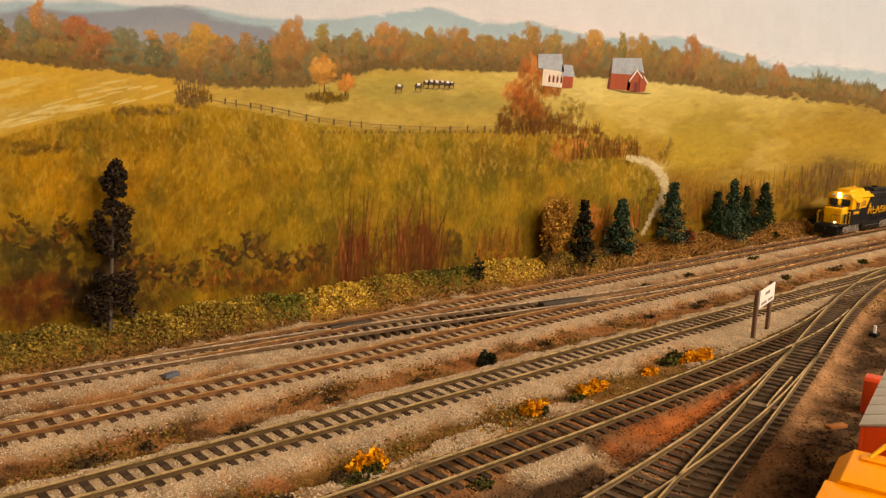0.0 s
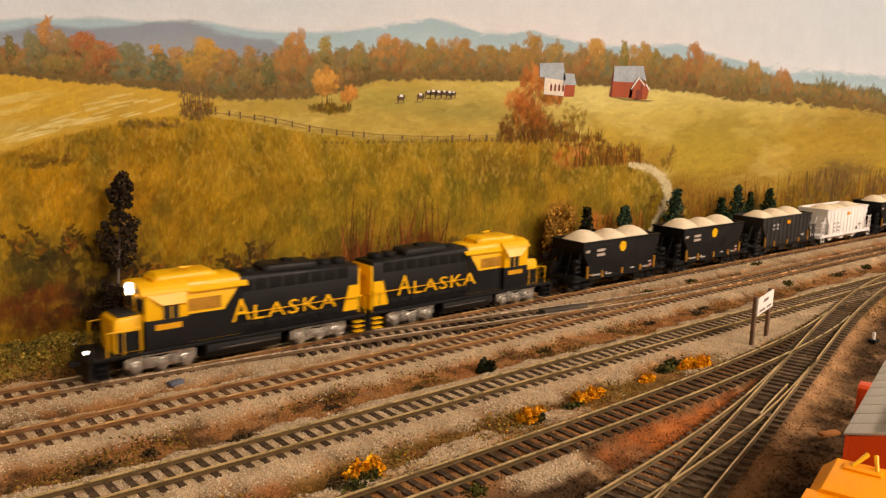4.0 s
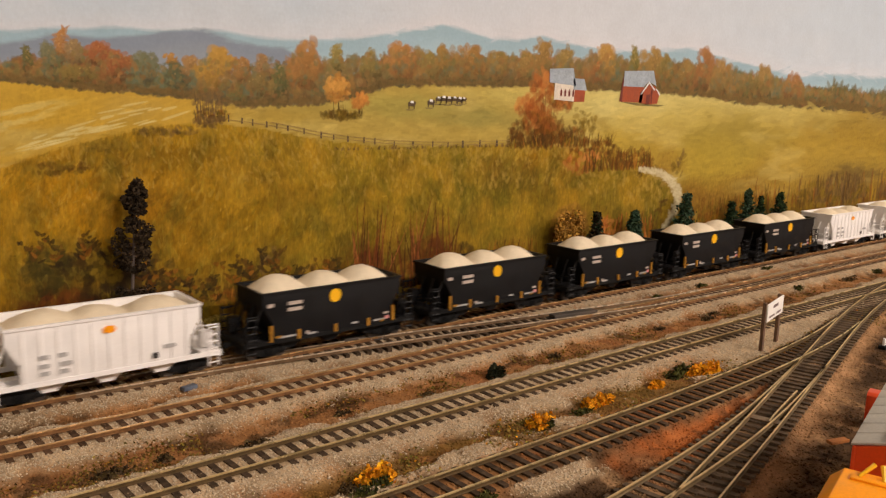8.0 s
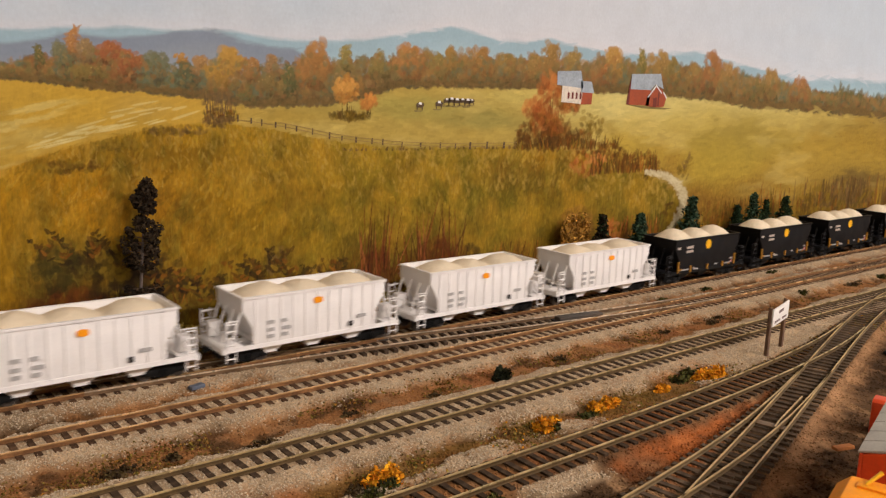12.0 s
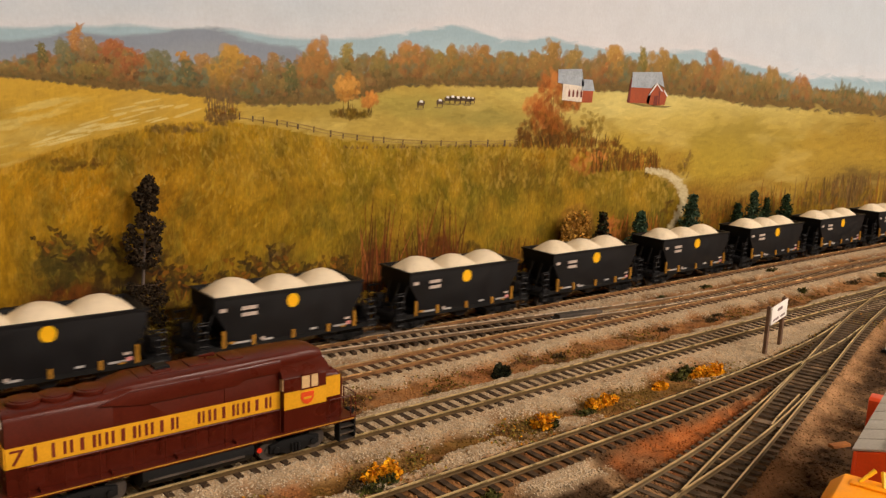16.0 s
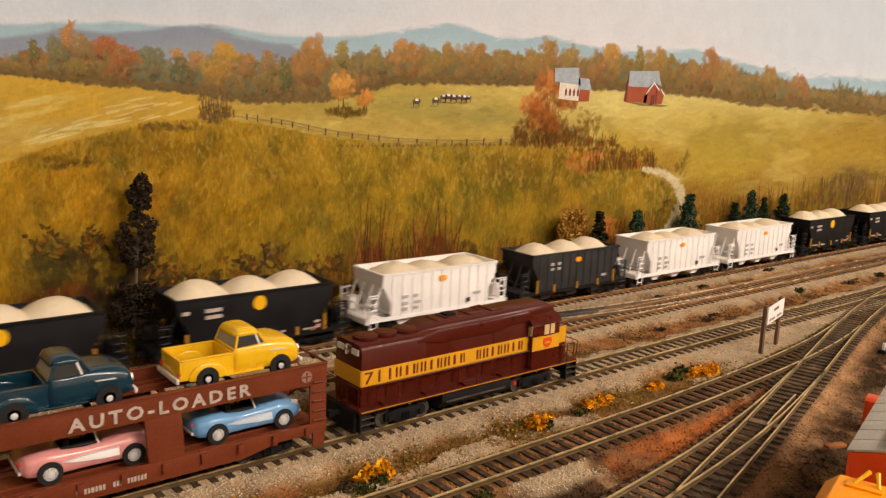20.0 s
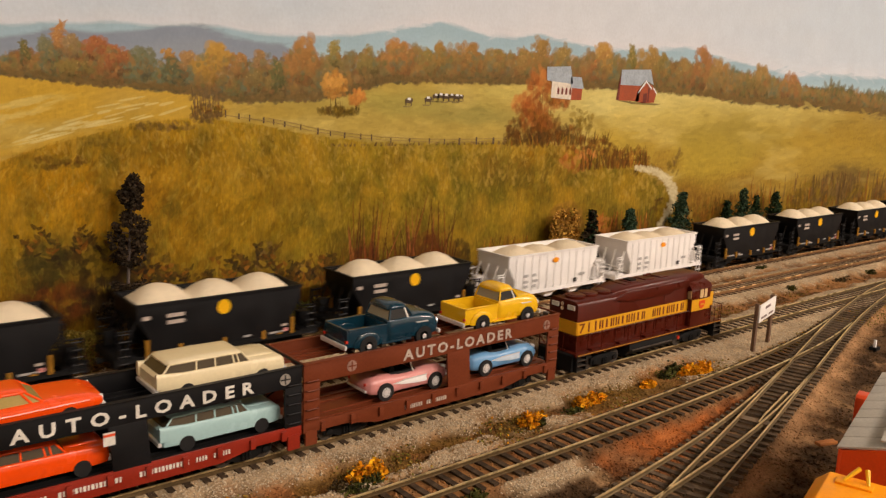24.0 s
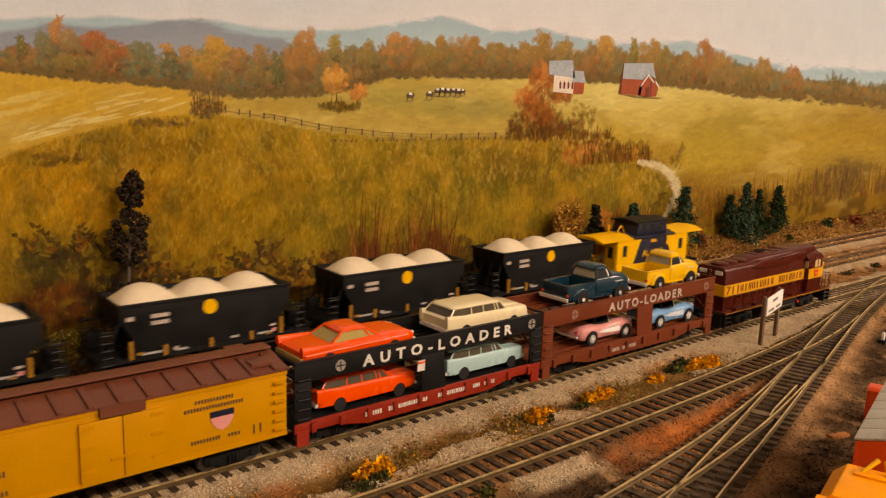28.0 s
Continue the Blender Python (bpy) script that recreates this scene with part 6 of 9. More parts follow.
def handrail(engine, x0, x1, y, z0, z1, posts, material):
    m = Mesh().rod([(x0, y, z1), (x1, y, z1)], 0.00028, 5)
    for k in range(posts):
        x = x0 + (x1 - x0) * k / (posts - 1)
        m.rod([(x, y, z0), (x, y, z1)], 0.00028, 5)
    return part("handrail", m, material, engine)


def engine_steps(engine, x, material):
    for y in (-1, 1):
        for z in (0.0030, 0.0062, 0.0094, 0.0126):
            part("step", Mesh().box(x - 0.0038, x + 0.0038, *sorted((y * 0.0118, y * 0.0160)), z, z + 0.0006), M_STEEL, engine)
        for dx in (-0.0041, 0.0041):
            part("step_plate", Mesh().box(x + dx - 0.0003, x + dx + 0.0003, *sorted((y * 0.0118, y * 0.0160)), 0.0028, 0.0138), material, engine)


def engine(label, half, cab0, cab1, nose1, hood_top, cab_top, nose_top, hump, paints):
    """A road-switcher: cab and short nose towards +x, long hood behind."""
    loco = thing("diesel_engine", label, "locomotive")
    P = paints
    L = half
    part("walkway", Mesh().box(-L, L, -0.0158, 0.0158, 0.0122, 0.0140), P["sill"], loco, bevel=0.0003)
    part("frame", Mesh().box(-L + 0.004, L - 0.004, -0.0065, 0.0065, 0.0085, 0.0122), M_FRAME, loco)
    fl = L * 0.32
    tank = [(a, b) for a, b in ((-0.0145, 0.0118), (-0.0150, 0.0075), (-0.0110, 0.0032), (0.0110, 0.0032), (0.0150, 0.0075), (0.0145, 0.0118))]
    part("fuel_tank", Mesh().prism(tank, -fl, fl, "x"), M_FRAME, loco, bevel=0.0005)
    for y in (-1, 1):
        part("tank_strip", Mesh().box(-fl * 0.9, fl * 0.8, *sorted((y * 0.0150, y * 0.0156)), 0.0072, 0.0080), M_STEEL, loco)
    # long hood with its raised roof line
    hw = 0.0116
    low, high, h0, h1 = hood_top - 0.0022, hood_top, hump[0], hump[1]
    rings = [hood_ring(-L + 0.0035, hw, 0.0140, low, 0.003), hood_ring(h0, hw, 0.0140, low, 0.003), hood_ring(h0 + 0.008, hw, 0.0140, high, 0.0036), hood_ring(h1, hw, 0.0140, high, 0.0036)]
    part("hood", Mesh().loft(rings), P["hood"], loco, bevel=0.0003)
    rings = [hood_ring(h1 + 0.0001, hw + 0.0002, 0.0140, high + 0.0003, 0.0036), hood_ring(cab0 - 0.004, hw + 0.0002, 0.0140, high + 0.0012, 0.004), hood_ring(cab0 + 0.0005, hw + 0.0002, 0.0140, high + 0.0012, 0.004)]
    part("hood_front", Mesh().loft(rings), P["hood_front"], loco, bevel=0.0003)
    # louvred doors along the hood
    door = Mesh().box(-0.0045, 0.0045, -hw - 0.0003, -hw, 0.0160, 0.0300).data("hood_door", P["hood"], 0.00015)
    n = 10
    for k in range(n):
        x = -L + 0.012 + (cab0 + L - 0.020) * k / (n - 1)
        part("hood_door", door, None, loco, at=pose(x, 0, 0))
        part("hood_door", door, None, loco, at=pose(x, 0, 0) @ Matrix.Diagonal((1, -1, 1, 1)))
    # roof fans, stacks and hatches
    for x in (-L + 0.013, -L + 0.0245, -L + 0.037):
        part("roof_fan", Mesh().tube((x, 0, low), (x, 0, low + 0.0016), 0.0064, 20).tube((x, 0, low + 0.0016), (x, 0, low + 0.0020), 0.0050, 20), P["roof"], loco, bevel=0.0003)
    part("roof_hatch", Mesh().box(h0 + 0.012, h1 - 0.003, -0.0062, 0.0062, high, high + 0.0018), P["roof"], loco, bevel=0.0005)
    part("exhaust_stack", Mesh().box(h0 + 0.02, h0 + 0.026, -0.0030, 0.0030, high + 0.0016, high + 0.0034), M_FRAME, loco)
    # cab
    cw = 0.0155
    arch = [(-cw, 0.0140), (-cw, cab_top - 0.0058), (-cw + 0.0022, cab_top - 0.0030), (-cw + 0.0078, cab_top - 0.0004), (-0.004, cab_top), (0.004, cab_top), (cw - 0.0078, cab_top - 0.0004), (cw - 0.0022, cab_top - 0.0030), (cw, cab_top - 0.0058), (cw, 0.0140)]
    part("cab", Mesh().prism(arch, cab0, cab1, "x"), P["cab"], loco, bevel=0.0003)
    roof_ = [(a * 1.02, max(b, cab_top - 0.0060) + 0.0006) for a, b in arch[1:-1]]
    part("cab_roof", Mesh().prism(roof_ + [(cw * 0.9, cab_top - 0.0058), (-cw * 0.9, cab_top - 0.0058)], cab0 - 0.001, cab1 + 0.0016, "x"), P["cab_roof"], loco)
    wz0, wz1 = cab_top - 0.0114, cab_top - 0.0054
    mid = (cab0 + cab1) / 2
    for y in (-1, 1):
        win = part("cab_window", Mesh().box(mid - 0.0020, mid + 0.0062, min(y * cw, y * (cw + 0.0004)), max(y * cw, y * (cw + 0.0004)), wz0, wz1), P["window"], loco, "side window of the cab")
        part("window_frame", Mesh().box(mid - 0.0026, mid + 0.0068, min(y * cw, y * (cw + 0.0007)), max(y * cw, y * (cw + 0.0007)), wz1, wz1 + 0.0006).box(mid - 0.0026, mid + 0.0068, min(y * cw, y * (cw + 0.0007)), max(y * cw, y * (cw + 0.0007)), wz0 - 0.0006, wz0).box(mid + 0.0020, mid + 0.0026, min(y * cw, y * (cw + 0.0007)), max(y * cw, y * (cw + 0.0007)), wz0, wz1), P["trim"], win)
        part("windshield", Mesh().box(cab1 + 0.0001, cab1 + 0.0005, min(y * 0.0030, y * 0.0125), max(y * 0.0030, y * 0.0125), cab_top - 0.0135, cab_top - 0.0062), M_GLASS, loco)
        part("rear_window", Mesh().box(cab0 - 0.0005, cab0 - 0.0001, min(y * 0.0122, y * 0.0150), max(y * 0.0122, y * 0.0150), cab_top - 0.0114, cab_top - 0.0054), P["window"], loco)
    # nose
    rings = [hood_ring(cab1, 0.0112, 0.0140, nose_top, 0.0025), hood_ring(nose1 - 0.003, 0.0112, 0.0140, nose_top - 0.0010, 0.0025), hood_ring(nose1, 0.0100, 0.0140, nose_top - 0.0034, 0.0025)]
    part("nose", Mesh().loft(rings), P["nose"], loco, bevel=0.0003)
    part("nose_top", Mesh().box(cab1 + 0.0015, nose1 - 0.0045, -0.0082, 0.0082, nose_top - 0.0006, nose_top + 0.0003), P["nose_top"], loco)
    # lamps, number boards, horn
    for x, s in ((cab1 + 0.0016, 1), (-L + 0.0035, -1)):
        zc = cab_top - 0.0020 if s > 0 else low - 0.0040
        part("number_board", Mesh().box(min(x, x + s * 0.0008), max(x, x + s * 0.0008), -0.0092, -0.0036, zc - 0.0014, zc + 0.0014).box(min(x, x + s * 0.0008), max(x, x + s * 0.0008), 0.0036, 0.0092, zc - 0.0014, zc + 0.0014), M_LETTER, loco, "white number boards")
        lit = P["lit"] and s > 0
        for dz in (-0.0014, 0.0014):
            part("headlight", Mesh().tube((x, 0, zc + dz), (x + s * 0.0014, 0, zc + dz), 0.00125, 14), M_HEADLIGHT if lit else M_CHROME, loco, "lit headlight" if lit else "")
    if P["lit"]:
        for y in (-0.0085, 0.0085):
            part("ditch_light", Mesh().tube((L, y, 0.0165), (L + 0.0012, y, 0.0165), 0.0011, 12), M_HEADLIGHT, loco, "lit lower headlight")
    part("horn", Mesh().tube((h1 - 0.002, 0.003, high + 0.001), (h1 - 0.002, 0.003, high + 0.0030), 0.0005, 6).tube((h1 - 0.005, 0.003, high + 0.0030), (h1 + 0.002, 0.003, high + 0.0030), 0.0005, 6, 0.0010), P["roof"], loco)
    for s in (-1, 1):
        part("pilot", Mesh().prism(((s * L, 0.0136), (s * (L + 0.0012), 0.0125), (s * (L + 0.0016), 0.0028), (s * (L - 0.0006), 0.0028)), -0.0135, 0.0135), P["pilot"], loco)
    for x in (-L + 0.0050, L - 0.0050):
        engine_steps(loco, x, P["steps"])
    for y in (-0.0155, 0.0155):
        handrail(loco, -L + 0.010, cab0 - 0.002, y, 0.0140, 0.0255, 9, P["rail"])
        handrail(loco, cab1 + 0.002, L - 0.003, y, 0.0140, 0.0245, 3, P["rail"])
    for x in (-L, L):
        handrail(loco, x, x, 0.0, 0.0136, 0.0245, 2, P["rail"])
        for y in (-1, 1):
            part("end_rail", Mesh().rod([(x, y * 0.0150, 0.0140), (x, y * 0.0150, 0.0250), (x, y * 0.0045, 0.0250), (x, y * 0.0045, 0.0140)], 0.00028, 5), P["rail"], loco)
    for x in (-L * 0.60, L * 0.60):
        truck(loco, x, P["truck"], 0.024)
    couplers(loco, L)
    return loco


NORTH_FRAME = Mesh().prism(((-0.0205, 0.0110), (-0.0205, 0.0060), (-0.0170, 0.0040), (-0.0030, 0.0040), (0.0, 0.0026), (0.0030, 0.0040), (0.0170, 0.0040), (0.0205, 0.0060), (0.0205, 0.0110), (0.0120, 0.0118), (0.0, 0.0096), (-0.0120, 0.0118)), -0.0010, 0.0010)
for s_ in (-0.0145, 0.0, 0.0145):
    NORTH_FRAME.tube((s_, -0.0030, 0.0058), (s_, 0.0012, 0.0058), 0.0033, 12)
    NORTH_FRAME.tube((s_, -0.0036, 0.0058), (s_, -0.0030, 0.0058), 0.0020, 10)
for s_ in (-0.0075, 0.0075):
    NORTH_FRAME.box(s_ - 0.0022, s_ + 0.0022, -0.0026, 0.0, 0.0050, 0.0098)
    NORTH_FRAME.rod([(s_ - 0.0012, -0.0026, 0.0045), (s_ - 0.0012, -0.0026, 0.0112)], 0.0007, 6)
    NORTH_FRAME.rod([(s_ + 0.0012, -0.0026, 0.0045), (s_ + 0.0012, -0.0026, 0.0112)], 0.0007, 6)
NORTH_FRAME.rod([(-0.0190, -0.0024, 0.0122), (0.0190, -0.0024, 0.0122)], 0.0008, 6)


def six_wheel_truck(parent, x):
    body = part("truck", Mesh().box(-0.017, 0.017, -0.0080, 0.0080, 0.0050, 0.0100), M_FRAME, parent, at=pose(x, 0, 0))
    frames = NORTH_FRAME.data("sideframe", M_SILVER, 0.0002)
    for y in (-0.0122, 0.0122):
        part("sideframe", frames, None, body, "silver painted sideframe", at=pose(0, y, 0, 0, 0, 0 if y < 0 else 180))
    for dx in (-0.0145, 0.0, 0.0145):
        for y in (-0.0083, 0.0083):
            part("wheel", WHEEL, None, body, at=pose(dx, y, 0.0048, 0, 0, 0 if y < 0 else 180))
    return body


def northern_engine(lit, label):
    loco = thing("diesel_engine", label, "locomotive")
    Y, K = M_YELLOW, M_BLACK
    part("walkway", Mesh().box(-0.0880, 0.0880, -0.0158, 0.0158, 0.0126, 0.0146), K, loco, bevel=0.0003)
    part("frame", Mesh().box(-0.084, 0.084, -0.0065, 0.0065, 0.0085, 0.0126), M_FRAME, loco)
    part("fuel_tank", Mesh().prism(((-0.0145, 0.0124), (-0.0150, 0.0075), (-0.0110, 0.0030), (0.0110, 0.0030), (0.0150, 0.0075), (0.0145, 0.0124)), -0.0250, 0.0240, "x"), K, loco, bevel=0.0005)
    for y in (-1, 1):
        part("tank_strip", Mesh().box(-0.0235, 0.0160, *sorted((y * 0.0150, y * 0.0156)), 0.0086, 0.0092), M_STEEL, loco)
    # black long hood, its roof hatch and fans
    rings = [hood_ring(-0.0845, 0.0114, 0.0146, 0.0478, 0.0028), hood_ring(-0.0600, 0.0118, 0.0146, 0.0488, 0.0030), hood_ring(0.0002, 0.0118, 0.0146, 0.0505, 0.0032)]
    part("hood", Mesh().loft(rings), K, loco, bevel=0.0003)
    door = Mesh().box(-0.0042, 0.0042, -0.0121, -0.0117, 0.0170, 0.0208).data("hood_door", K, 0.00015)
    tall = Mesh().box(-0.0042, 0.0042, -0.0120, -0.0117, 0.0400, 0.0470).data("louvre", M_FRAME, 0.00015)
    for k in range(8):
        for s in (1, -1):
            part("hood_door", door, None, loco, at=pose(-0.068 + 0.0096 * k, 0, 0) @ Matrix.Diagonal((1, s, 1, 1)))
            part("louvre", tall, None, loco, at=pose(-0.072 + 0.0098 * k, 0, 0) @ Matrix.Diagonal((1, s, 1, 1)))
    part("roof_hatch", Mesh().loft([hood_ring(-0.0555, 0.0075, 0.0482, 0.0520, 0.0018), hood_ring(-0.0535, 0.0088, 0.0482, 0.0532, 0.0018), hood_ring(-0.0200, 0.0088, 0.0482, 0.0538, 0.0018), hood_ring(-0.0170, 0.0075, 0.0482, 0.0526, 0.0018)]), K, loco, bevel=0.0003)
    for x in (-0.0750, -0.0640, -0.0095):
        part("roof_fan", Mesh().tube((x, 0, 0.0478), (x, 0, 0.0512), 0.0056, 18).tube((x, 0, 0.0512), (x, 0, 0.0517), 0.0042, 18), K, loco, bevel=0.0003)
    part("exhaust_stack", Mesh().box(-0.040, -0.034, -0.0030, 0.0030, 0.0532, 0.0550), M_FRAME, loco)
    # yellow shoulder between hood and cab, black below
    rings = [hood_ring(0.0004, 0.0121, 0.0146, 0.0508, 0.0034), hood_ring(0.0360, 0.0121, 0.0146, 0.0512, 0.0036)]
    shoulder = part("hood_front", Mesh().loft(rings), Y, loco, bevel=0.0003)
    for y in (-1, 1):
        part("lower_panel", Mesh().prism(((0.0345, 0.0150), (0.0002, 0.0150), (0.0002, 0.0462), (0.0110, 0.0314), (0.0345, 0.0314)), *sorted((y * 0.0121, y * 0.0125))), K, loco)
        # flat grille panel: the recess's shade is put into a darker yellow
        part("intake_grille", Mesh().box(0.0130, 0.0335, *sorted((y * 0.0121, y * 0.0124)), 0.0330, 0.0402), shader("recess_shade_yellow", (0.42, 0.20, 0.012), 0.5, 0, 0.2, 200, 1200, 0.3), shoulder)
        eave = [[(x, y * a, z) for a, z in ((0.0118, 0.0474), (0.0142, 0.0452), (0.0142, 0.0444), (0.0118, 0.0462))] for x in (-0.0035, 0.0330)]
        part("roof_eave", Mesh().loft(eave), Y, loco)
    # cab
    arch = [(-0.0155, 0.0314), (-0.0155, 0.0462), (-0.0125, 0.0496), (-0.0078, 0.0512), (0.0078, 0.0512), (0.0125, 0.0496), (0.0155, 0.0462), (0.0155, 0.0314)]
    part("cab", Mesh().prism(arch, 0.0345, 0.0590, "x"), Y, loco, bevel=0.0003)
    part("cab_base", Mesh().box(0.0345, 0.0592, -0.0155, 0.0155, 0.0146, 0.0314), K, loco, bevel=0.0002)
    roof_ = [(-0.0160, 0.0460), (-0.0128, 0.0500), (-0.0078, 0.0517), (0.0078, 0.0517), (0.0128, 0.0500), (0.0160, 0.0460)]
    part("cab_roof", Mesh().prism(roof_, 0.0335, 0.0612, "x"), Y, loco, bevel=0.0002)
    rings = [hood_ring(0.0125, 0.0082, 0.0500, 0.0532, 0.0015), hood_ring(0.0165, 0.0098, 0.0500, 0.0553, 0.0020), hood_ring(0.0480, 0.0098, 0.0500, 0.0549, 0.0020), hood_ring(0.0515, 0.0082, 0.0500, 0.0532, 0.0015)]
    part("roof_box", Mesh().loft(rings), Y, loco, bevel=0.0003)
    for y in (-1, 1):
        win = part("cab_window", Mesh().box(0.0400, 0.0492, *sorted((y * 0.0155, y * 0.0158)), 0.0316, 0.0392), M_GLASS, loco, "dark side window of the cab")
        part("window_frame", Mesh().box(0.0440, 0.0447, *sorted((y * 0.0158, y * 0.0160)), 0.0316, 0.0392).box(0.0394, 0.0400, *sorted((y * 0.0155, y * 0.0160)), 0.0316, 0.0392).box(0.0492, 0.0498, *sorted((y * 0.0155, y * 0.0160)), 0.0316, 0.0392), Y, win)
        shade_ = [[(a, y * 0.0150, 0.0474), (b, y * 0.0180, 0.0400), (b, y * 0.0174, 0.0396), (a, y * 0.0146, 0.0464)] for a, b in ((0.0350, 0.0365), (0.0600, 0.0500))]
        part("sunshade", Mesh().loft(shade_), Y, loco)
        part("number_panel", Mesh().box(0.0385, 0.0535, *sorted((y * 0.0155, y * 0.0158)), 0.0256, 0.0289), M_GOLD, loco, "gold number panel")
        part("windshield", Mesh().box(0.0591, 0.0595, *sorted((y * 0.0020, y * 0.0128)), 0.0352, 0.0432), M_GLASS, loco)
        part("end_panel", Mesh().prism(((-0.0846, 0.0176), (-0.0722, 0.0176), (-0.0768, 0.0345), (-0.0846, 0.0345)), *sorted((y * 0.0118, y * 0.0122))), Y, loco)
        part("side_stripe", Mesh().box(-0.0850, 0.0010, *sorted((y * 0.0156, y * 0.0159)), 0.0276, 0.0281), Y, loco, "thin yellow handrail")
        for k in range(7):
            part("handrail_post", Mesh().rod([(-0.082 + 0.0135 * k, y * 0.0156, 0.0146), (-0.082 + 0.0135 * k, y * 0.0156, 0.0278)], 0.00028, 5), K, loco)
        front = Mesh().rod([(0.0620, y * 0.0152, 0.0146), (0.0620, y * 0.0152, 0.0290), (0.0800, y * 0.0152, 0.0280), (0.0800, y * 0.0152, 0.0146)], 0.00032, 6).rod([(0.0712, y * 0.0152, 0.0146), (0.0712, y * 0.0152, 0.0286)], 0.00028, 5)
        part("handrail", front, Y if y else K, loco)
        for x in (-0.0830, 0.0830):
            for z in (0.0030, 0.0062, 0.0094):
                part("step", Mesh().box(x - 0.0036, x + 0.0036, *sorted((y * 0.0118, y * 0.0160)), z, z + 0.0007), Y if x < 0 else K, loco)
            part("step_well", Mesh().box(x - 0.0042, x + 0.0042, *sorted((y * 0.0100, y * 0.0118)), 0.0028, 0.0126), K, loco)
    # short nose with a black top
    rings = [hood_ring(0.0590, 0.0112, 0.0146, 0.0348, 0.0016), hood_ring(0.0725, 0.0112, 0.0146, 0.0342, 0.0016), hood_ring(0.0748, 0.0106, 0.0146, 0.0326, 0.0016)]
    nose = part("nose", Mesh().loft(rings), Y, loco, bevel=0.0003)
    part("nose_top", Mesh().box(0.0600, 0.0722, -0.0094, 0.0094, 0.0340, 0.0350), K, nose)
    part("nose_panel", Mesh().box(0.0602, 0.0735, -0.0115, -0.0112, 0.0150, 0.0262), K, nose)
    part("nose_panel", Mesh().box(0.0602, 0.0735, 0.0112, 0.0115, 0.0150, 0.0262), K, nose)
    part("nose_door", Mesh().box(0.0748, 0.0752, 0.0020, 0.0088, 0.0160, 0.0300), M_GOLD, nose)
    part("end_cap", Mesh().box(-0.0862, -0.0845, -0.0112, 0.0112, 0.0150, 0.0450), Y, loco, bevel=0.0004)
    part("end_grille", Mesh().box(-0.0866, -0.0862, -0.0060, 0.0060, 0.0340, 0.0385), M_GOLD, loco)
    for s in (-1, 1):
        part("pilot", Mesh().prism(((s * 0.0880, 0.0140), (s * 0.0895, 0.0125), (s * 0.0898, 0.0026), (s * 0.0870, 0.0026)), -0.0140, 0.0140), K, loco)
        for y in (-1, 1):
            part("end_rail", Mesh().rod([(s * 0.0876, y * 0.0150, 0.0146), (s * 0.0876, y * 0.0150, 0.0262), (s * 0.0876, y * 0.0045, 0.0262), (s * 0.0876, y * 0.0045, 0.0146)], 0.0003, 5), Y if s < 0 else K, loco)
    for dz in (0.0462, 0.0494):
        part("headlight", Mesh().tube((0.0606, 0, dz), (0.0632, 0, dz), 0.0017, 14), M_HEADLIGHT if lit else M_CHROME, loco, "lit headlight" if lit else "")
    if lit:
        for y in (-0.0100, 0.0100):
            part("ditch_light", Mesh().tube((0.0890, y, 0.0178), (0.0904, y, 0.0178), 0.0009, 12), M_HEADLIGHT if y > 0 else M_CHROME, loco, "lit lower headlight" if y > 0 else "")
    for y in (-0.0070, 0.0070):
        part("number_board", Mesh().box(0.0612, 0.0616, y - 0.0026, y + 0.0026, 0.0466, 0.0490), M_LETTER, loco)
    part("horn", Mesh().tube((0.030, 0.003, 0.0549), (0.030, 0.003, 0.0572), 0.0005, 6).tube((0.027, 0.003, 0.0572), (0.034, 0.003, 0.0572), 0.0005, 6, 0.0010), Y, loco)
    for x in (-0.0530, 0.0500):
        six_wheel_truck(loco, x)
    couplers(loco, 0.0880)
    for back in (False, True):
        y = 0.0126 if back else -0.0126
        a0, a1 = ((-0.0055, 0.0062) if back else (-0.0645, -0.0528))
        words("lettering", "A", a0, a1, 0.0226, 0.0200, y, Y, loco, back, "large yellow initial")
        b0, b1 = ((-0.0668, -0.0078) if back else (-0.0505, 0.0080))
        words("lettering", "LASKA", b0, b1, 0.0222, 0.0130, y, Y, loco, back, "yellow lettering")
    return loco


ENGINE_1 = northern_engine(True, "black and yellow diesel engine with lit headlights leading the sand train")
ENGINE_2 = northern_engine(False, "black and yellow diesel engine coupled back to back behind the leader")
TRAIN_A.append((ENGINE_1, 1.0890, 180))
TRAIN_A.append((ENGINE_2, 1.2700, 0))

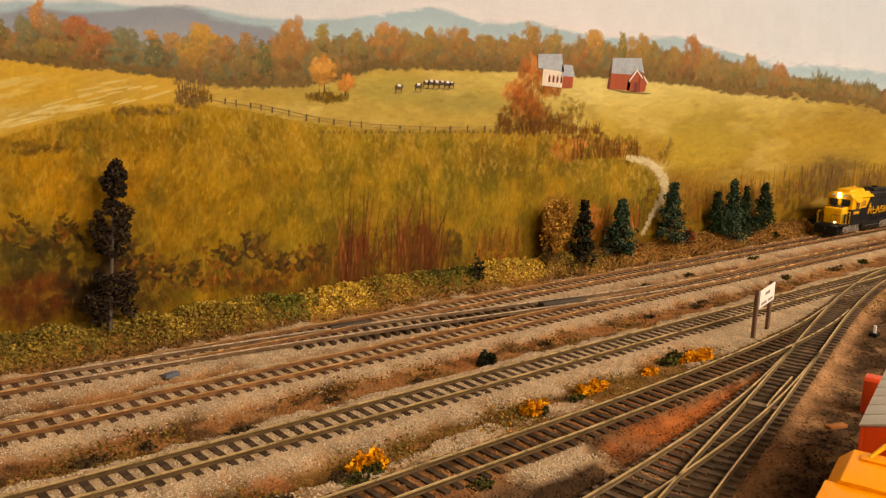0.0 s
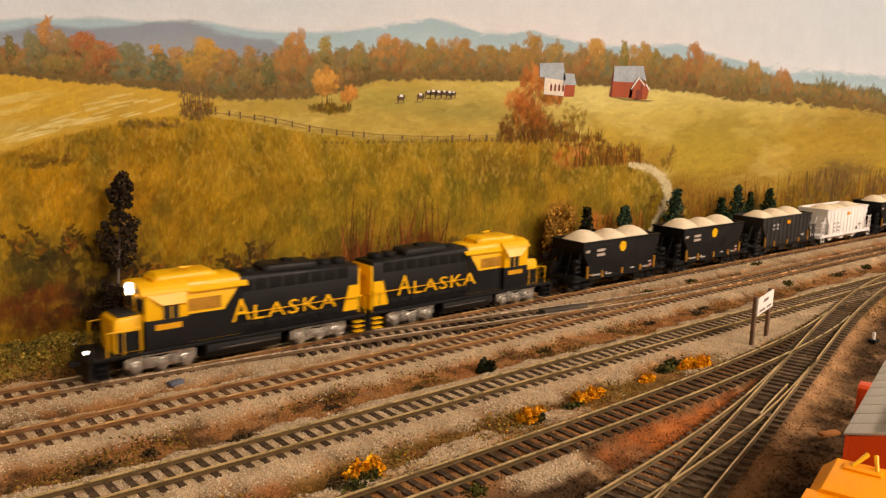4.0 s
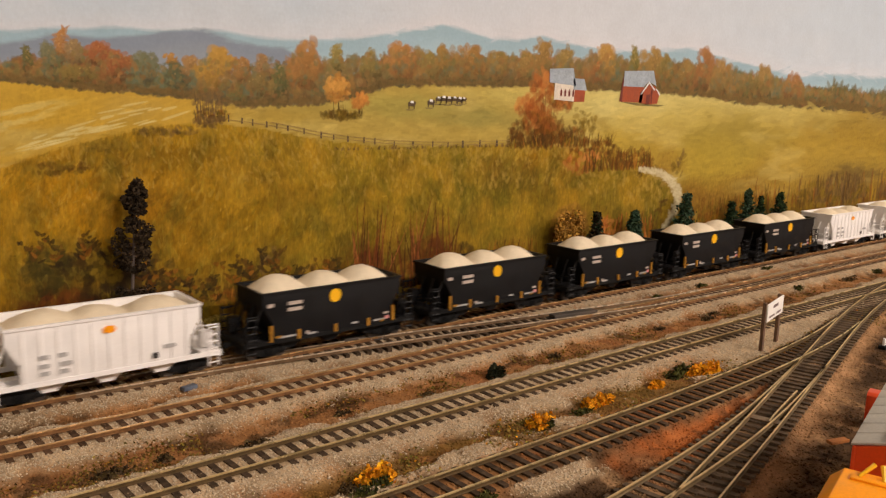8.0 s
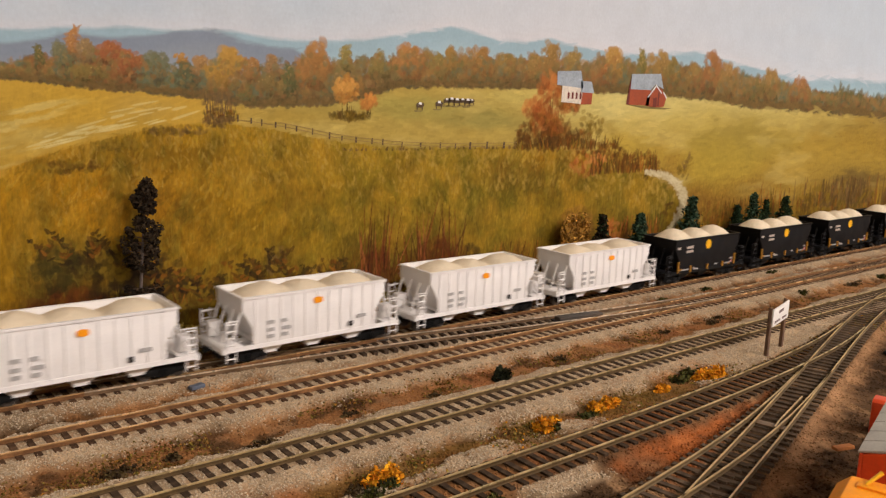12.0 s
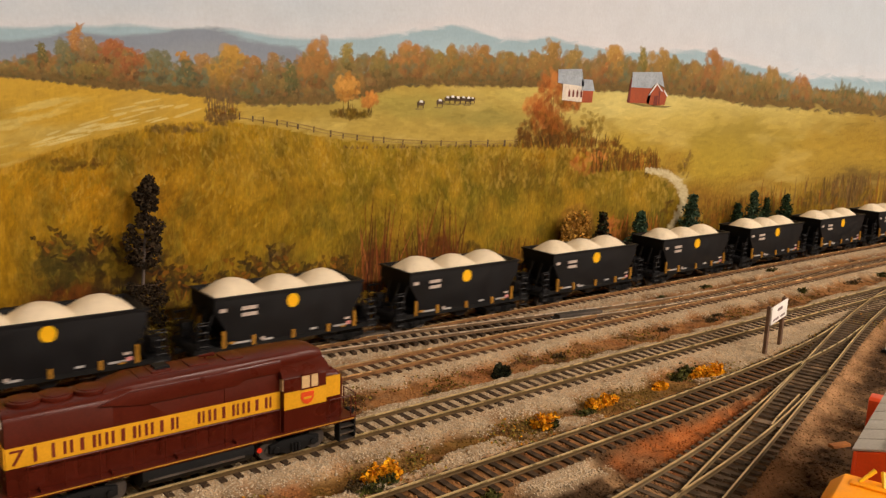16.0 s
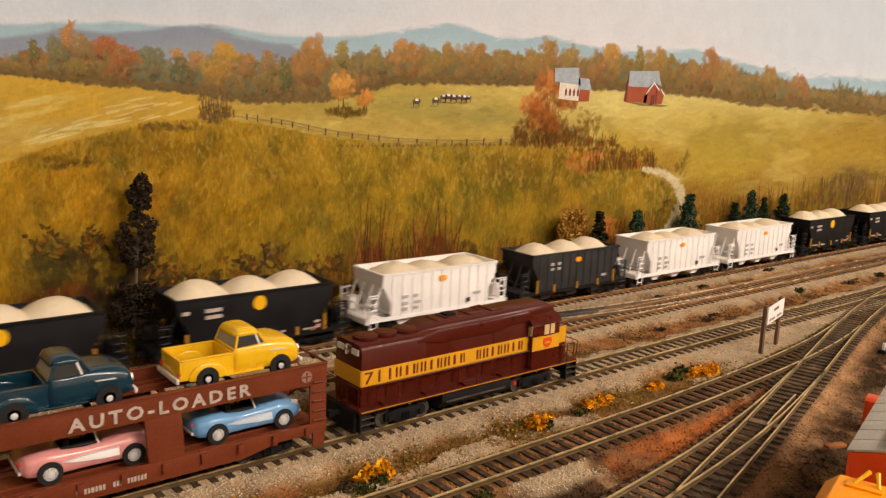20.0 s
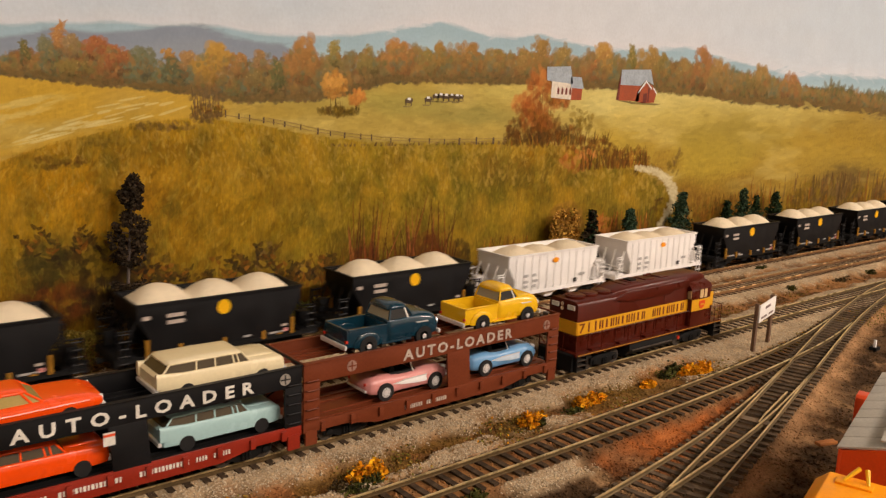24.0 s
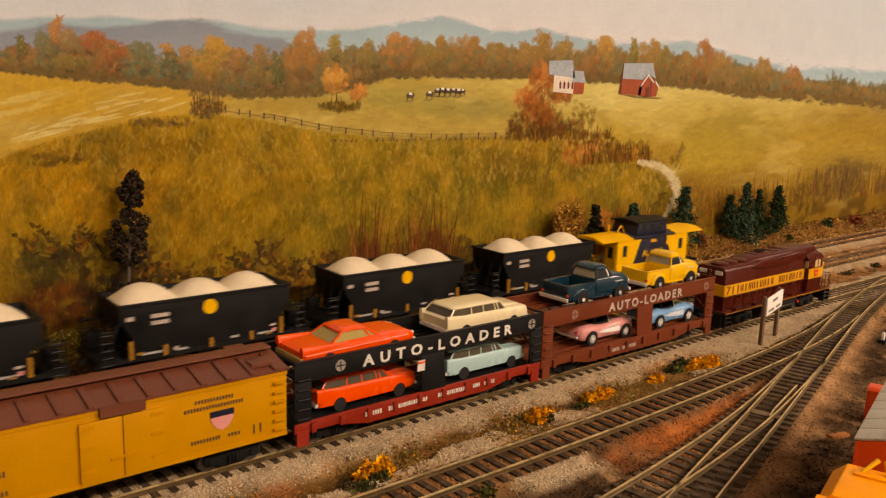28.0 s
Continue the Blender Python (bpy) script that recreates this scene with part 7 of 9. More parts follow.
MAROON = {"sill": M_MAROON, "hood": M_MAROON, "hood_front": M_MAROON, "roof": M_MAROON, "cab": M_MAROON, "cab_roof": M_MAROON, "window": M_INSIDE, "trim": M_MAROON, "nose": M_MAROON, "nose_top": M_MAROON, "lit": False, "pilot": M_FRAME, "steps": M_FRAME, "rail": M_MAROON, "truck": M_FRAME}
ENGINE_3 = engine("maroon diesel engine with a gold band pulling the auto-loaders", 0.0765, 0.0385, 0.0600, 0.0722, 0.0470, 0.0446, 0.0372, (-0.034, 0.012), MAROON)
for y in (-1, 1):
    a, b = sorted((y * 0.0119, y * 0.0122))
    part("gold_band", Mesh().box(-0.0730, 0.0384, a, b, 0.0245, 0.0325), M_GOLD, ENGINE_3, "gold band along the hood")
    a, b = sorted((y * 0.0155, y * 0.0158))
    part("cab_band", Mesh().box(0.0384, 0.0600, a, b, 0.0245, 0.0325), M_GOLD, ENGINE_3)
    a, b = sorted((y * 0.0112, y * 0.0115))
    part("nose_band", Mesh().box(0.0602, 0.0700, a, b, 0.0245, 0.0345), M_GOLD, ENGINE_3)
    a, b = sorted((y * 0.0158, y * 0.0161))
    part("sill_stripe", Mesh().box(-0.0755, 0.0755, a, b, 0.0129, 0.0134), M_STEPYELLOW, ENGINE_3)
    shield = ((0.0468, 0.0312), (0.0532, 0.0312), (0.0534, 0.0285), (0.0520, 0.0262), (0.0500, 0.0254), (0.0480, 0.0262), (0.0466, 0.0285))
    part("shield", Mesh().prism(shield, *sorted((y * 0.0158, y * 0.0161))), M_REDORANGE, ENGINE_3, "red shield on the cab side")
    part("shield_bar", Mesh().box(0.0480, 0.0520, *sorted((y * 0.0161, y * 0.0163)), 0.0280, 0.0290), M_GOLD, ENGINE_3)
# the raised casing that runs from the middle of the hood over the cab
rings = [hood_ring(-0.0360, 0.0070, 0.0440, 0.0456, 0.0014), hood_ring(-0.0250, 0.0104, 0.0440, 0.0482, 0.0026), hood_ring(0.0385, 0.0104, 0.0440, 0.0490, 0.0028), hood_ring(0.0560, 0.0092, 0.0430, 0.0490, 0.0028), hood_ring(0.0616, 0.0084, 0.0430, 0.0472, 0.0024)]
part("roof_casing", Mesh().loft(rings), M_MAROON, ENGINE_3, "raised roof casing flowing over the cab", bevel=0.0003)
for y in (-1, 1):
    lip = ((-0.0400, 0.0420), (-0.0230, 0.0392), (0.0180, 0.0392), (0.0215, 0.0412), (0.0386, 0.0412), (0.0386, 0.0462), (-0.0280, 0.0455))
    part("casing_lip", Mesh().prism(lip, *sorted((y * 0.0112, y * 0.0127))), M_MAROON, ENGINE_3, bevel=0.0005)
    for x in (-0.062, -0.036, -0.010, 0.016):
        part("sill_bracket", Mesh().box(x - 0.0003, x + 0.0003, *sorted((y * 0.0119, y * 0.0156)), 0.0140, 0.0152), M_MAROON, ENGINE_3)
for x in (-0.012, 0.004, 0.020):
    part("roof_vent", Mesh().box(x - 0.0042, x + 0.0042, -0.0050, 0.0050, 0.0484, 0.0494), M_MAROON, ENGINE_3, bevel=0.0004)
part("end_band", Mesh().box(-0.0736, -0.0729, -0.0118, 0.0118, 0.0245, 0.0325), M_GOLD, ENGINE_3)
words("lettering", "711", -0.0715, -0.0560, 0.0257, 0.0085, -0.0124, M_REDMARK, ENGINE_3)
words("lettering", "711", -0.0715, -0.0560, 0.0257, 0.0085, 0.0124, M_REDMARK, ENGINE_3, True)
for word_x, count in ((-0.0530, 9), (-0.0005, 7)):
    for k in range(count):
        for y in (-1, 1):
            a, b = sorted((y * 0.0122, y * 0.0124))
            x = word_x + k * 0.00515
            for dx, w in (((0.0, 0.0011), (0.0024, 0.0011)), ((0.0004, 0.0012), (0.0026, 0.0009)), ((0.0010, 0.0014),))[(k * 2 + count) % 3]:
                part("letter_bar", Mesh().box(x + dx, x + dx + w, a, b, 0.0260, 0.0311), M_REDMARK, ENGINE_3, smooth=0)
part("side_lamp", Mesh().tube((0.0265, -0.0150, 0.0085), (0.0265, -0.0158, 0.0085), 0.0012, 10), M_REDLAMP, ENGINE_3, "small red lamp")
TRAIN_C = [(ENGINE_3, 0.0, 0)]


# ---- toy automobiles: wheels rest on z = 0, front to +x ----
def shell(sections, sub=4):
    """Sections (x, half width, z foot, z belt, half width on top, z top) joined into a smooth, rounded shell."""
    rows = np.array(sections, float)
    pad = np.vstack([2 * rows[:1] - rows[1:2], rows, 2 * rows[-1:] - rows[-2:-1]])
    fine = []
    for k in range(1, len(pad) - 2):
        p0, p1, p2, p3 = pad[k - 1:k + 3]
        for t in np.arange(sub) / sub:
            q = 0.5 * (2 * p1 + (p2 - p0) * t + (2 * p0 - 5 * p1 + 4 * p2 - p3) * t * t + (3 * p1 - p0 - 3 * p2 + p3) * t ** 3)
            q[0] = p1[0] + (p2[0] - p1[0]) * t
            fine.append(q)
    fine.append(rows[-1])
    rings = []
    for x, w, z0, zb, wt, zt in fine:
        d, e = zb - z0, max(zt - zb, 0.0001)
        half = [(w * 0.88, z0), (w * 0.97, z0 + d * 0.10), (w, z0 + d * 0.45), (w * 0.995, z0 + d * 0.80), (w * 0.965, zb)]
        for t in (0.3, 0.6, 1.0):
            half.append((w * 0.965 + (wt - w * 0.965) * t, zb + e * math.sin(t * math.pi / 2)))
        half.append((wt * 0.5, zt + e * 0.10))
        rings.append([(x, -a, b) for a, b in half] + [(x, a, b) for a, b in reversed(half)])
    return Mesh().loft(rings)


def auto_wheels(car, xs_, half, r, hub, well, inset=0.0007, cap_size=0.58):
    tyre = Mesh().tube((0, -0.0011, 0), (0, 0.0011, 0), r, 22).data("tyre", M_TYRE, 0.0003)
    cap = Mesh().tube((0, -0.0013, 0), (0, 0.0004, 0), r * cap_size, 18).tube((0, -0.0017, 0), (0, -0.0012, 0), r * 0.30, 12).data("hubcap", hub, 0.0001)
    # black disc flush with the body, standing in for the arch's dark hollow
    arch = Mesh().tube((0, -0.0002, 0), (0, 0.0020, 0), r * well, 22).data("wheel_well", M_TYRE)
    for x in xs_:
        for y in (-1, 1):
            w = part("wheel", tyre, None, car, at=pose(x, y * (half - 0.0006 - inset), r, 0, 0, 0 if y < 0 else 180))
            part("hubcap", cap, None, w, "bright hubcap")
            part("wheel_well", arch, None, car, at=pose(x, y * (half - 0.0002), r * 1.04, 0, 0, 0 if y < 0 else 180))


def cabin(car, paint, lo, hi, w0, w1, z0, z1, roof, posts, glass, screen, post_r=0.00045):
    """The glazed upper body: glass between the pillars, a rounded roof on top. lo and hi: its ends in x at the belt and under the roof."""
    ring = lambda ends, w, z: [(ends[0], -w, z), (ends[1], -w, z), (ends[1], w, z), (ends[0], w, z)]
    part("glazing", Mesh().loft([ring(lo, w0, z0 - 0.0006), ring(hi, w1, z1)]), glass, car, "dark side windows", smooth=0)
    for name, a, b, s in (("rear_window", lo[0], hi[0], -1), ("windshield", lo[1], hi[1], 1)):
        off = s * 0.0002
        part(name, Mesh().add([(a + off, -w0 * 0.90, z0), (a + off, w0 * 0.90, z0), (b + off, w1 * 0.90, z1 - 0.0002), (b + off, -w1 * 0.90, z1 - 0.0002)], [(0, 1, 2, 3)]), screen, car, "tinted curved window")
    for y in (-1, 1):
        for a, b, m in [(lo[0], hi[0], paint), (lo[1], hi[1], paint)] + list(posts):
            part("pillar", Mesh().tube((a, y * w0, z0 - 0.0004), (b, y * w1, z1 + 0.0002), post_r, 6), m, car)
    ends, t = (hi[0] - 0.0012, hi[1] + 0.0010), roof
    w = w1 + 0.0004
    part("roof", shell(((ends[0], w * 0.82, z1 - 0.0003, z1 + t * 0.15, w * 0.60, z1 + t * 0.30), (ends[0] + 0.0016, w, z1 - 0.0003, z1 + t * 0.45, w * 0.66, z1 + t * 0.82), ((ends[0] + ends[1]) / 2, w, z1 - 0.0003, z1 + t * 0.5, w * 0.66, z1 + t), (ends[1] - 0.0018, w, z1 - 0.0003, z1 + t * 0.42, w * 0.66, z1 + t * 0.78), (ends[1], w * 0.84, z1 - 0.0003, z1 + t * 0.12, w * 0.60, z1 + t * 0.24))), paint, car, smooth=50)


def pickup(label, paint, length=0.0550):
    car = thing("pickup_truck", label, "toy truck", "toy cars on the auto-loaders")
    h, W = length / 2, 0.0112
    for y in (-1, 1):
        side_ = part("bed_side", Mesh().box(-h + 0.0012, -0.0046, *sorted((y * 0.0090, y * 0.0102)), 0.0046, 0.0129), paint, car, bevel=0.0002)
        part("bed_rail", Mesh().box(-h + 0.0006, -0.0040, *sorted((y * 0.0088, y * 0.0108)), 0.0129, 0.0136), paint, side_, bevel=0.0003)
    part("tailgate", Mesh().box(-h, -h + 0.0012, -0.0102, 0.0102, 0.0046, 0.0134), paint, car, bevel=0.0003)
    part("bed_front", Mesh().box(-0.0046, -0.0036, -0.0100, 0.0100, 0.0046, 0.0134), paint, car, bevel=0.0003)
    part("bed_floor", Mesh().box(-h + 0.0012, -0.0046, -0.0092, 0.0092, 0.0058, 0.0066), M_WOOD, car, "dark wooden bed floor")
    for y in (-1, 1):
        fender = shell(((-0.0235, 0.0004, 0.0042, 0.0060, 0.0003, 0.0066), (-0.0212, 0.0013, 0.0040, 0.0086, 0.0008, 0.0096), (-0.0165, 0.0016, 0.0040, 0.0096, 0.0010, 0.0110), (-0.0115, 0.0015, 0.0040, 0.0090, 0.0009, 0.0102), (-0.0085, 0.0010, 0.0040, 0.0070, 0.0006, 0.0080), (-0.0070, 0.0004, 0.0040, 0.0054, 0.0003, 0.0060)))
        part("rear_fender", fender, paint, car, smooth=50, at=pose(0, y * 0.0102, 0))
        part("running_board", Mesh().box(-0.0080, 0.0100, *sorted((y * 0.0096, y * 0.0116)), 0.0038, 0.0047), paint, car, bevel=0.0003)
        part("side_trim", Mesh().prism(((0.0125, 0.0122), (0.0200, 0.0122), (0.0210, 0.0116), (0.0135, 0.0117)), *sorted((y * 0.0106, y * 0.0117))), M_HUB, car, "chrome side spear")
        part("headlight", Mesh().tube((h - 0.0026, y * 0.0088, 0.0106), (h + 0.0002, y * 0.0088, 0.0104), 0.0016, 14), M_HUB, car)
        part("tail_lamp", Mesh().tube((-h - 0.0006, y * 0.0098, 0.0076), (-h + 0.0004, y * 0.0098, 0.0076), 0.0008, 10), M_REDLAMP, car)
    part("body", shell(((-0.0036, 0.0102, 0.0040, 0.0132, 0.0096, 0.0143), (-0.0022, 0.0110, 0.0040, 0.0137, 0.0100, 0.0148), (0.0050, 0.0112, 0.0040, 0.0138, 0.0101, 0.0150), (0.0110, 0.0113, 0.0040, 0.0140, 0.0098, 0.0156), (0.0165, 0.0116, 0.0040, 0.0140, 0.0090, 0.0161), (0.0220, 0.0116, 0.0042, 0.0134, 0.0084, 0.0157), (0.0256, 0.0113, 0.0046, 0.0124, 0.0080, 0.0144), (h, 0.0102, 0.0054, 0.0106, 0.0074, 0.0120))), paint, car, smooth=50)
    cabin(car, paint, (-0.0028, 0.0122), (-0.0012, 0.0084), 0.0099, 0.0085, 0.0148, 0.0196, 0.0032, [(0.0088, 0.0070, M_HUB)], M_GLASS, M_PALEGLASS, 0.0006)
    part("bumper", Mesh().box(h + 0.0002, h + 0.0016, -W - 0.0002, W + 0.0002, 0.0040, 0.0062), M_HUB, car, bevel=0.0006)
    part("bumper", Mesh().box(-h - 0.0018, -h - 0.0004, -W, W, 0.0038, 0.0062), M_HUB, car, bevel=0.0006)
    part("grille", Mesh().box(h - 0.0006, h + 0.0006, -0.0066, 0.0066, 0.0066, 0.0094), M_HUB, car, bevel=0.0003)
    auto_wheels(car, (-0.0160, 0.0178), W + 0.0008, 0.0043, M_HUB, 1.16)
    return car


def roadster(label, paint, length=0.0510):
    car = thing("sports_car", label, "toy car", "toy cars on the auto-loaders")
    h, W = length / 2, 0.0112
    part("body", shell(((-h, 0.0078, 0.0050, 0.0082, 0.0060, 0.0092), (-h + 0.0022, 0.0100, 0.0036, 0.0096, 0.0074, 0.0112), (-0.0160, W, 0.0030, 0.0104, 0.0082, 0.0124), (-0.0095, 0.0110, 0.0030, 0.0100, 0.0086, 0.0116), (-0.0020, 0.0106, 0.0030, 0.0096, 0.0086, 0.0110), (0.0060, 0.0108, 0.0030, 0.0100, 0.0084, 0.0116), (0.0130, W, 0.0030, 0.0106, 0.0080, 0.0125), (0.0185, W, 0.0032, 0.0104, 0.0074, 0.0122), (0.0230, 0.0102, 0.0038, 0.0094, 0.0066, 0.0108), (h, 0.0084, 0.0050, 0.0078, 0.0054, 0.0086))), paint, car, smooth=50)
    part("cockpit", Mesh().box(-0.0108, 0.0036, -0.0080, 0.0080, 0.0104, 0.0121), M_GLASS, car, "dark open cockpit", bevel=0.0004)
    for y in (-0.0038, 0.0038):
        part("seat", Mesh().box(-0.0098, -0.0070, y - 0.0028, y + 0.0028, 0.0112, 0.0148), M_TYRE, car, bevel=0.0009)
    part("steering_wheel", Mesh().tube((-0.0004, 0.0036, 0.0130), (-0.0008, 0.0036, 0.0133), 0.0017, 16), M_TYRE, car)
    part("windshield", Mesh().add([(0.0052, -0.0082, 0.0116), (0.0052, 0.0082, 0.0116), (0.0016, 0.0070, 0.0168), (0.0016, -0.0070, 0.0168)], [(0, 1, 2, 3)]), M_GLASS, car)
    part("windshield_frame", Mesh().rod([(0.0030, -0.0088, 0.0114), (0.0016, -0.0071, 0.0170), (0.0016, 0.0071, 0.0170), (0.0030, 0.0088, 0.0114)], 0.0004, 5), M_HUB, car)
    for y in (-1, 1):
        cove = ((0.0100, 0.0092), (0.0104, 0.0056), (0.0040, 0.0056), (-0.0060, 0.0066), (-0.0112, 0.0078), (-0.0040, 0.0088))
        part("side_cove", Mesh().prism(cove, *sorted((y * 0.0100, y * 0.01125))), M_PALEBLUE if paint is M_SKYBLUE else M_WHITE, car, "pale side cove", bevel=0.0002)
        part("side_trim", Mesh().rod([(0.0102, y * 0.0113, 0.0092), (-0.0040, y * 0.0113, 0.0088), (-0.0112, y * 0.0113, 0.0078)], 0.00025, 5), M_HUB, car)
        part("headlight", Mesh().tube((0.0205, y * 0.0080, 0.0104), (0.0238, y * 0.0080, 0.0096), 0.0015, 12), M_HUB, car)
        part("tail_lamp", Mesh().tube((-h + 0.0004, y * 0.0070, 0.0088), (-h - 0.0003, y * 0.0070, 0.0088), 0.0008, 10), M_REDLAMP, car)
    part("bumper", Mesh().box(h - 0.0010, h + 0.0006, -0.0084, 0.0084, 0.0046, 0.0062), M_HUB, car, bevel=0.0005)
    part("bumper", Mesh().box(-h - 0.0006, -h + 0.0008, -0.0082, 0.0082, 0.0048, 0.0062), M_HUB, car, bevel=0.0005)
    auto_wheels(car, (-0.0156, 0.0158), W + 0.0006, 0.0044, M_HUB, 1.06, 0.0007, 0.62)
    return car


def wagon(label, paint, length=0.0575):
    car = thing("station_wagon", label, "toy car", "toy cars on the auto-loaders")
    h, W = length / 2, 0.0118
    part("body", shell(((-h, 0.0108, 0.0038, 0.0096, 0.0102, 0.0101), (-h + 0.0014, 0.0117, 0.0028, 0.0106, 0.0108, 0.0111), (-0.0140, W, 0.0025, 0.0108, 0.0109, 0.0113), (0.0040, W, 0.0025, 0.0107, 0.0109, 0.0112), (0.0150, W, 0.0025, 0.0105, 0.0107, 0.0111), (0.0220, W, 0.0027, 0.0103, 0.0104, 0.0110), (h - 0.0012, 0.0115, 0.0031, 0.0099, 0.0101, 0.0106), (h, 0.0108, 0.0040, 0.0090, 0.0096, 0.0096))), paint, car, smooth=40)
    part("bonnet", shell(((0.0125, 0.0062, 0.0104, 0.0112, 0.0050, 0.0115), (0.0190, 0.0066, 0.0104, 0.0114, 0.0052, 0.0119), (h - 0.0030, 0.0062, 0.0102, 0.0109, 0.0048, 0.0112))), paint, car, smooth=50)
    a, b = -h + 0.0018, 0.0122
    c, d = -h + 0.0056, 0.0088
    cabin(car, paint, (a, b), (c, d), 0.0105, 0.0092, 0.0113, 0.0148, 0.0016, [(-0.0122, -0.0116, paint), (-0.0036, -0.0034, paint), (0.0050, 0.0044, paint), (0.0072, 0.0064, paint)], M_SMOKE, M_SMOKE, 0.00042)
    for y in (-1, 1):
        fin = shell(((-h - 0.0006, 0.0012, 0.0060, 0.0112, 0.0005, 0.0122), (-h + 0.0050, 0.0012, 0.0060, 0.0110, 0.0006, 0.0118), (-h + 0.0130, 0.0008, 0.0070, 0.0106, 0.0004, 0.0111)), 3)
        part("tail_fin", fin, paint, car, smooth=50, at=pose(0, y * 0.0106, 0))
        part("headlight", Mesh().tube((h - 0.0012, y * 0.0086, 0.0074), (h + 0.0004, y * 0.0086, 0.0074), 0.0013, 12), M_HUB, car)
    part("bumper", Mesh().box(h - 0.0004, h + 0.0012, -0.0110, 0.0110, 0.0036, 0.0054), M_HUB, car, bevel=0.0005)
    part("bumper", Mesh().box(-h - 0.0012, -h + 0.0004, -0.0110, 0.0110, 0.0036, 0.0056), M_HUB, car, bevel=0.0005)
    auto_wheels(car, (-0.0165, 0.0178), W + 0.0001, 0.0032, M_TYRE, 1.05, 0.0014)
    return car


def coupe(label, paint, length=0.0630):
    car = thing("finned_coupe", label, "toy car", "toy cars on the auto-loaders")
    h, W = length / 2, 0.0124
    part("body", shell(((-h, 0.0116, 0.0052, 0.0078, 0.0092, 0.0082), (-h + 0.0030, 0.0126, 0.0038, 0.0086, 0.0090, 0.0092), (-0.0170, W, 0.0031, 0.0088, 0.0086, 0.0098), (-0.0060, W, 0.0030, 0.0090, 0.0088, 0.0100), (0.0080, W, 0.0030, 0.0092, 0.0090, 0.0102), (0.0180, W, 0.0031, 0.0092, 0.0086, 0.0104), (h - 0.0040, 0.0120, 0.0036, 0.0088, 0.0082, 0.0098), (h, 0.0108, 0.0050, 0.0078, 0.0076, 0.0084))), paint, car, smooth=40)
    cabin(car, paint, (-0.0152, 0.0108), (-0.0086, 0.0046), 0.0098, 0.0080, 0.0100, 0.0138, 0.0018, [(0.0066, 0.0030, paint)], M_STRAW, M_STRAW, 0.0005)
    for y in (-1, 1):
        fin = shell(((-h - 0.0004, 0.0016, 0.0070, 0.0092, 0.0006, 0.0110), (-h + 0.0060, 0.0015, 0.0070, 0.0094, 0.0006, 0.0108), (-0.0160, 0.0012, 0.0076, 0.0096, 0.0005, 0.0103), (-0.0080, 0.0006, 0.0080, 0.0094, 0.0003, 0.0098)), 3)
        part("tail_fin", fin, paint, car, smooth=50, at=pose(0, y * 0.0110, 0))
        part("side_crease", Mesh().rod([(-h + 0.0010, y * 0.0124, 0.0070), (-0.0100, y * 0.0125, 0.0074), (h - 0.0050, y * 0.0122, 0.0080)], 0.0004, 5), paint, car)
        part("headlight", Mesh().tube((h - 0.0014, y * 0.0090, 0.0072), (h + 0.0004, y * 0.0090, 0.0072), 0.0013, 12), M_HUB, car)
    part("bumper", Mesh().box(h - 0.0006, h + 0.0012, -0.0112, 0.0112, 0.0036, 0.0056), M_HUB, car, bevel=0.0005)
    part("bumper", Mesh().box(-h - 0.0012, -h + 0.0004, -0.0118, 0.0118, 0.0034, 0.0058), M_STRAW, car, bevel=0.0005)
    auto_wheels(car, (-0.0178, 0.0188), W + 0.0001, 0.0032, M_TYRE, 1.05, 0.0014)
    return car


# ---- auto-loader cars ----
def emblem(parent, x, z, y, material, ground_paint):
    e = part("emblem", Mesh().tube((0, 0, 0), (0, -0.0002, 0), 0.0027, 20), material, parent, "round emblem with a cross", at=pose(x, y, z))
    part("emblem_cross", Mesh().box(-0.0022, 0.0022, -0.00035, -0.0002, -0.0003, 0.0003).box(-0.0003, 0.0003, -0.00035, -0.0002, -0.0022, -0.0003).box(-0.0003, 0.0003, -0.00035, -0.0002, 0.0003, 0.0022), ground_paint, e, smooth=0)
    return e


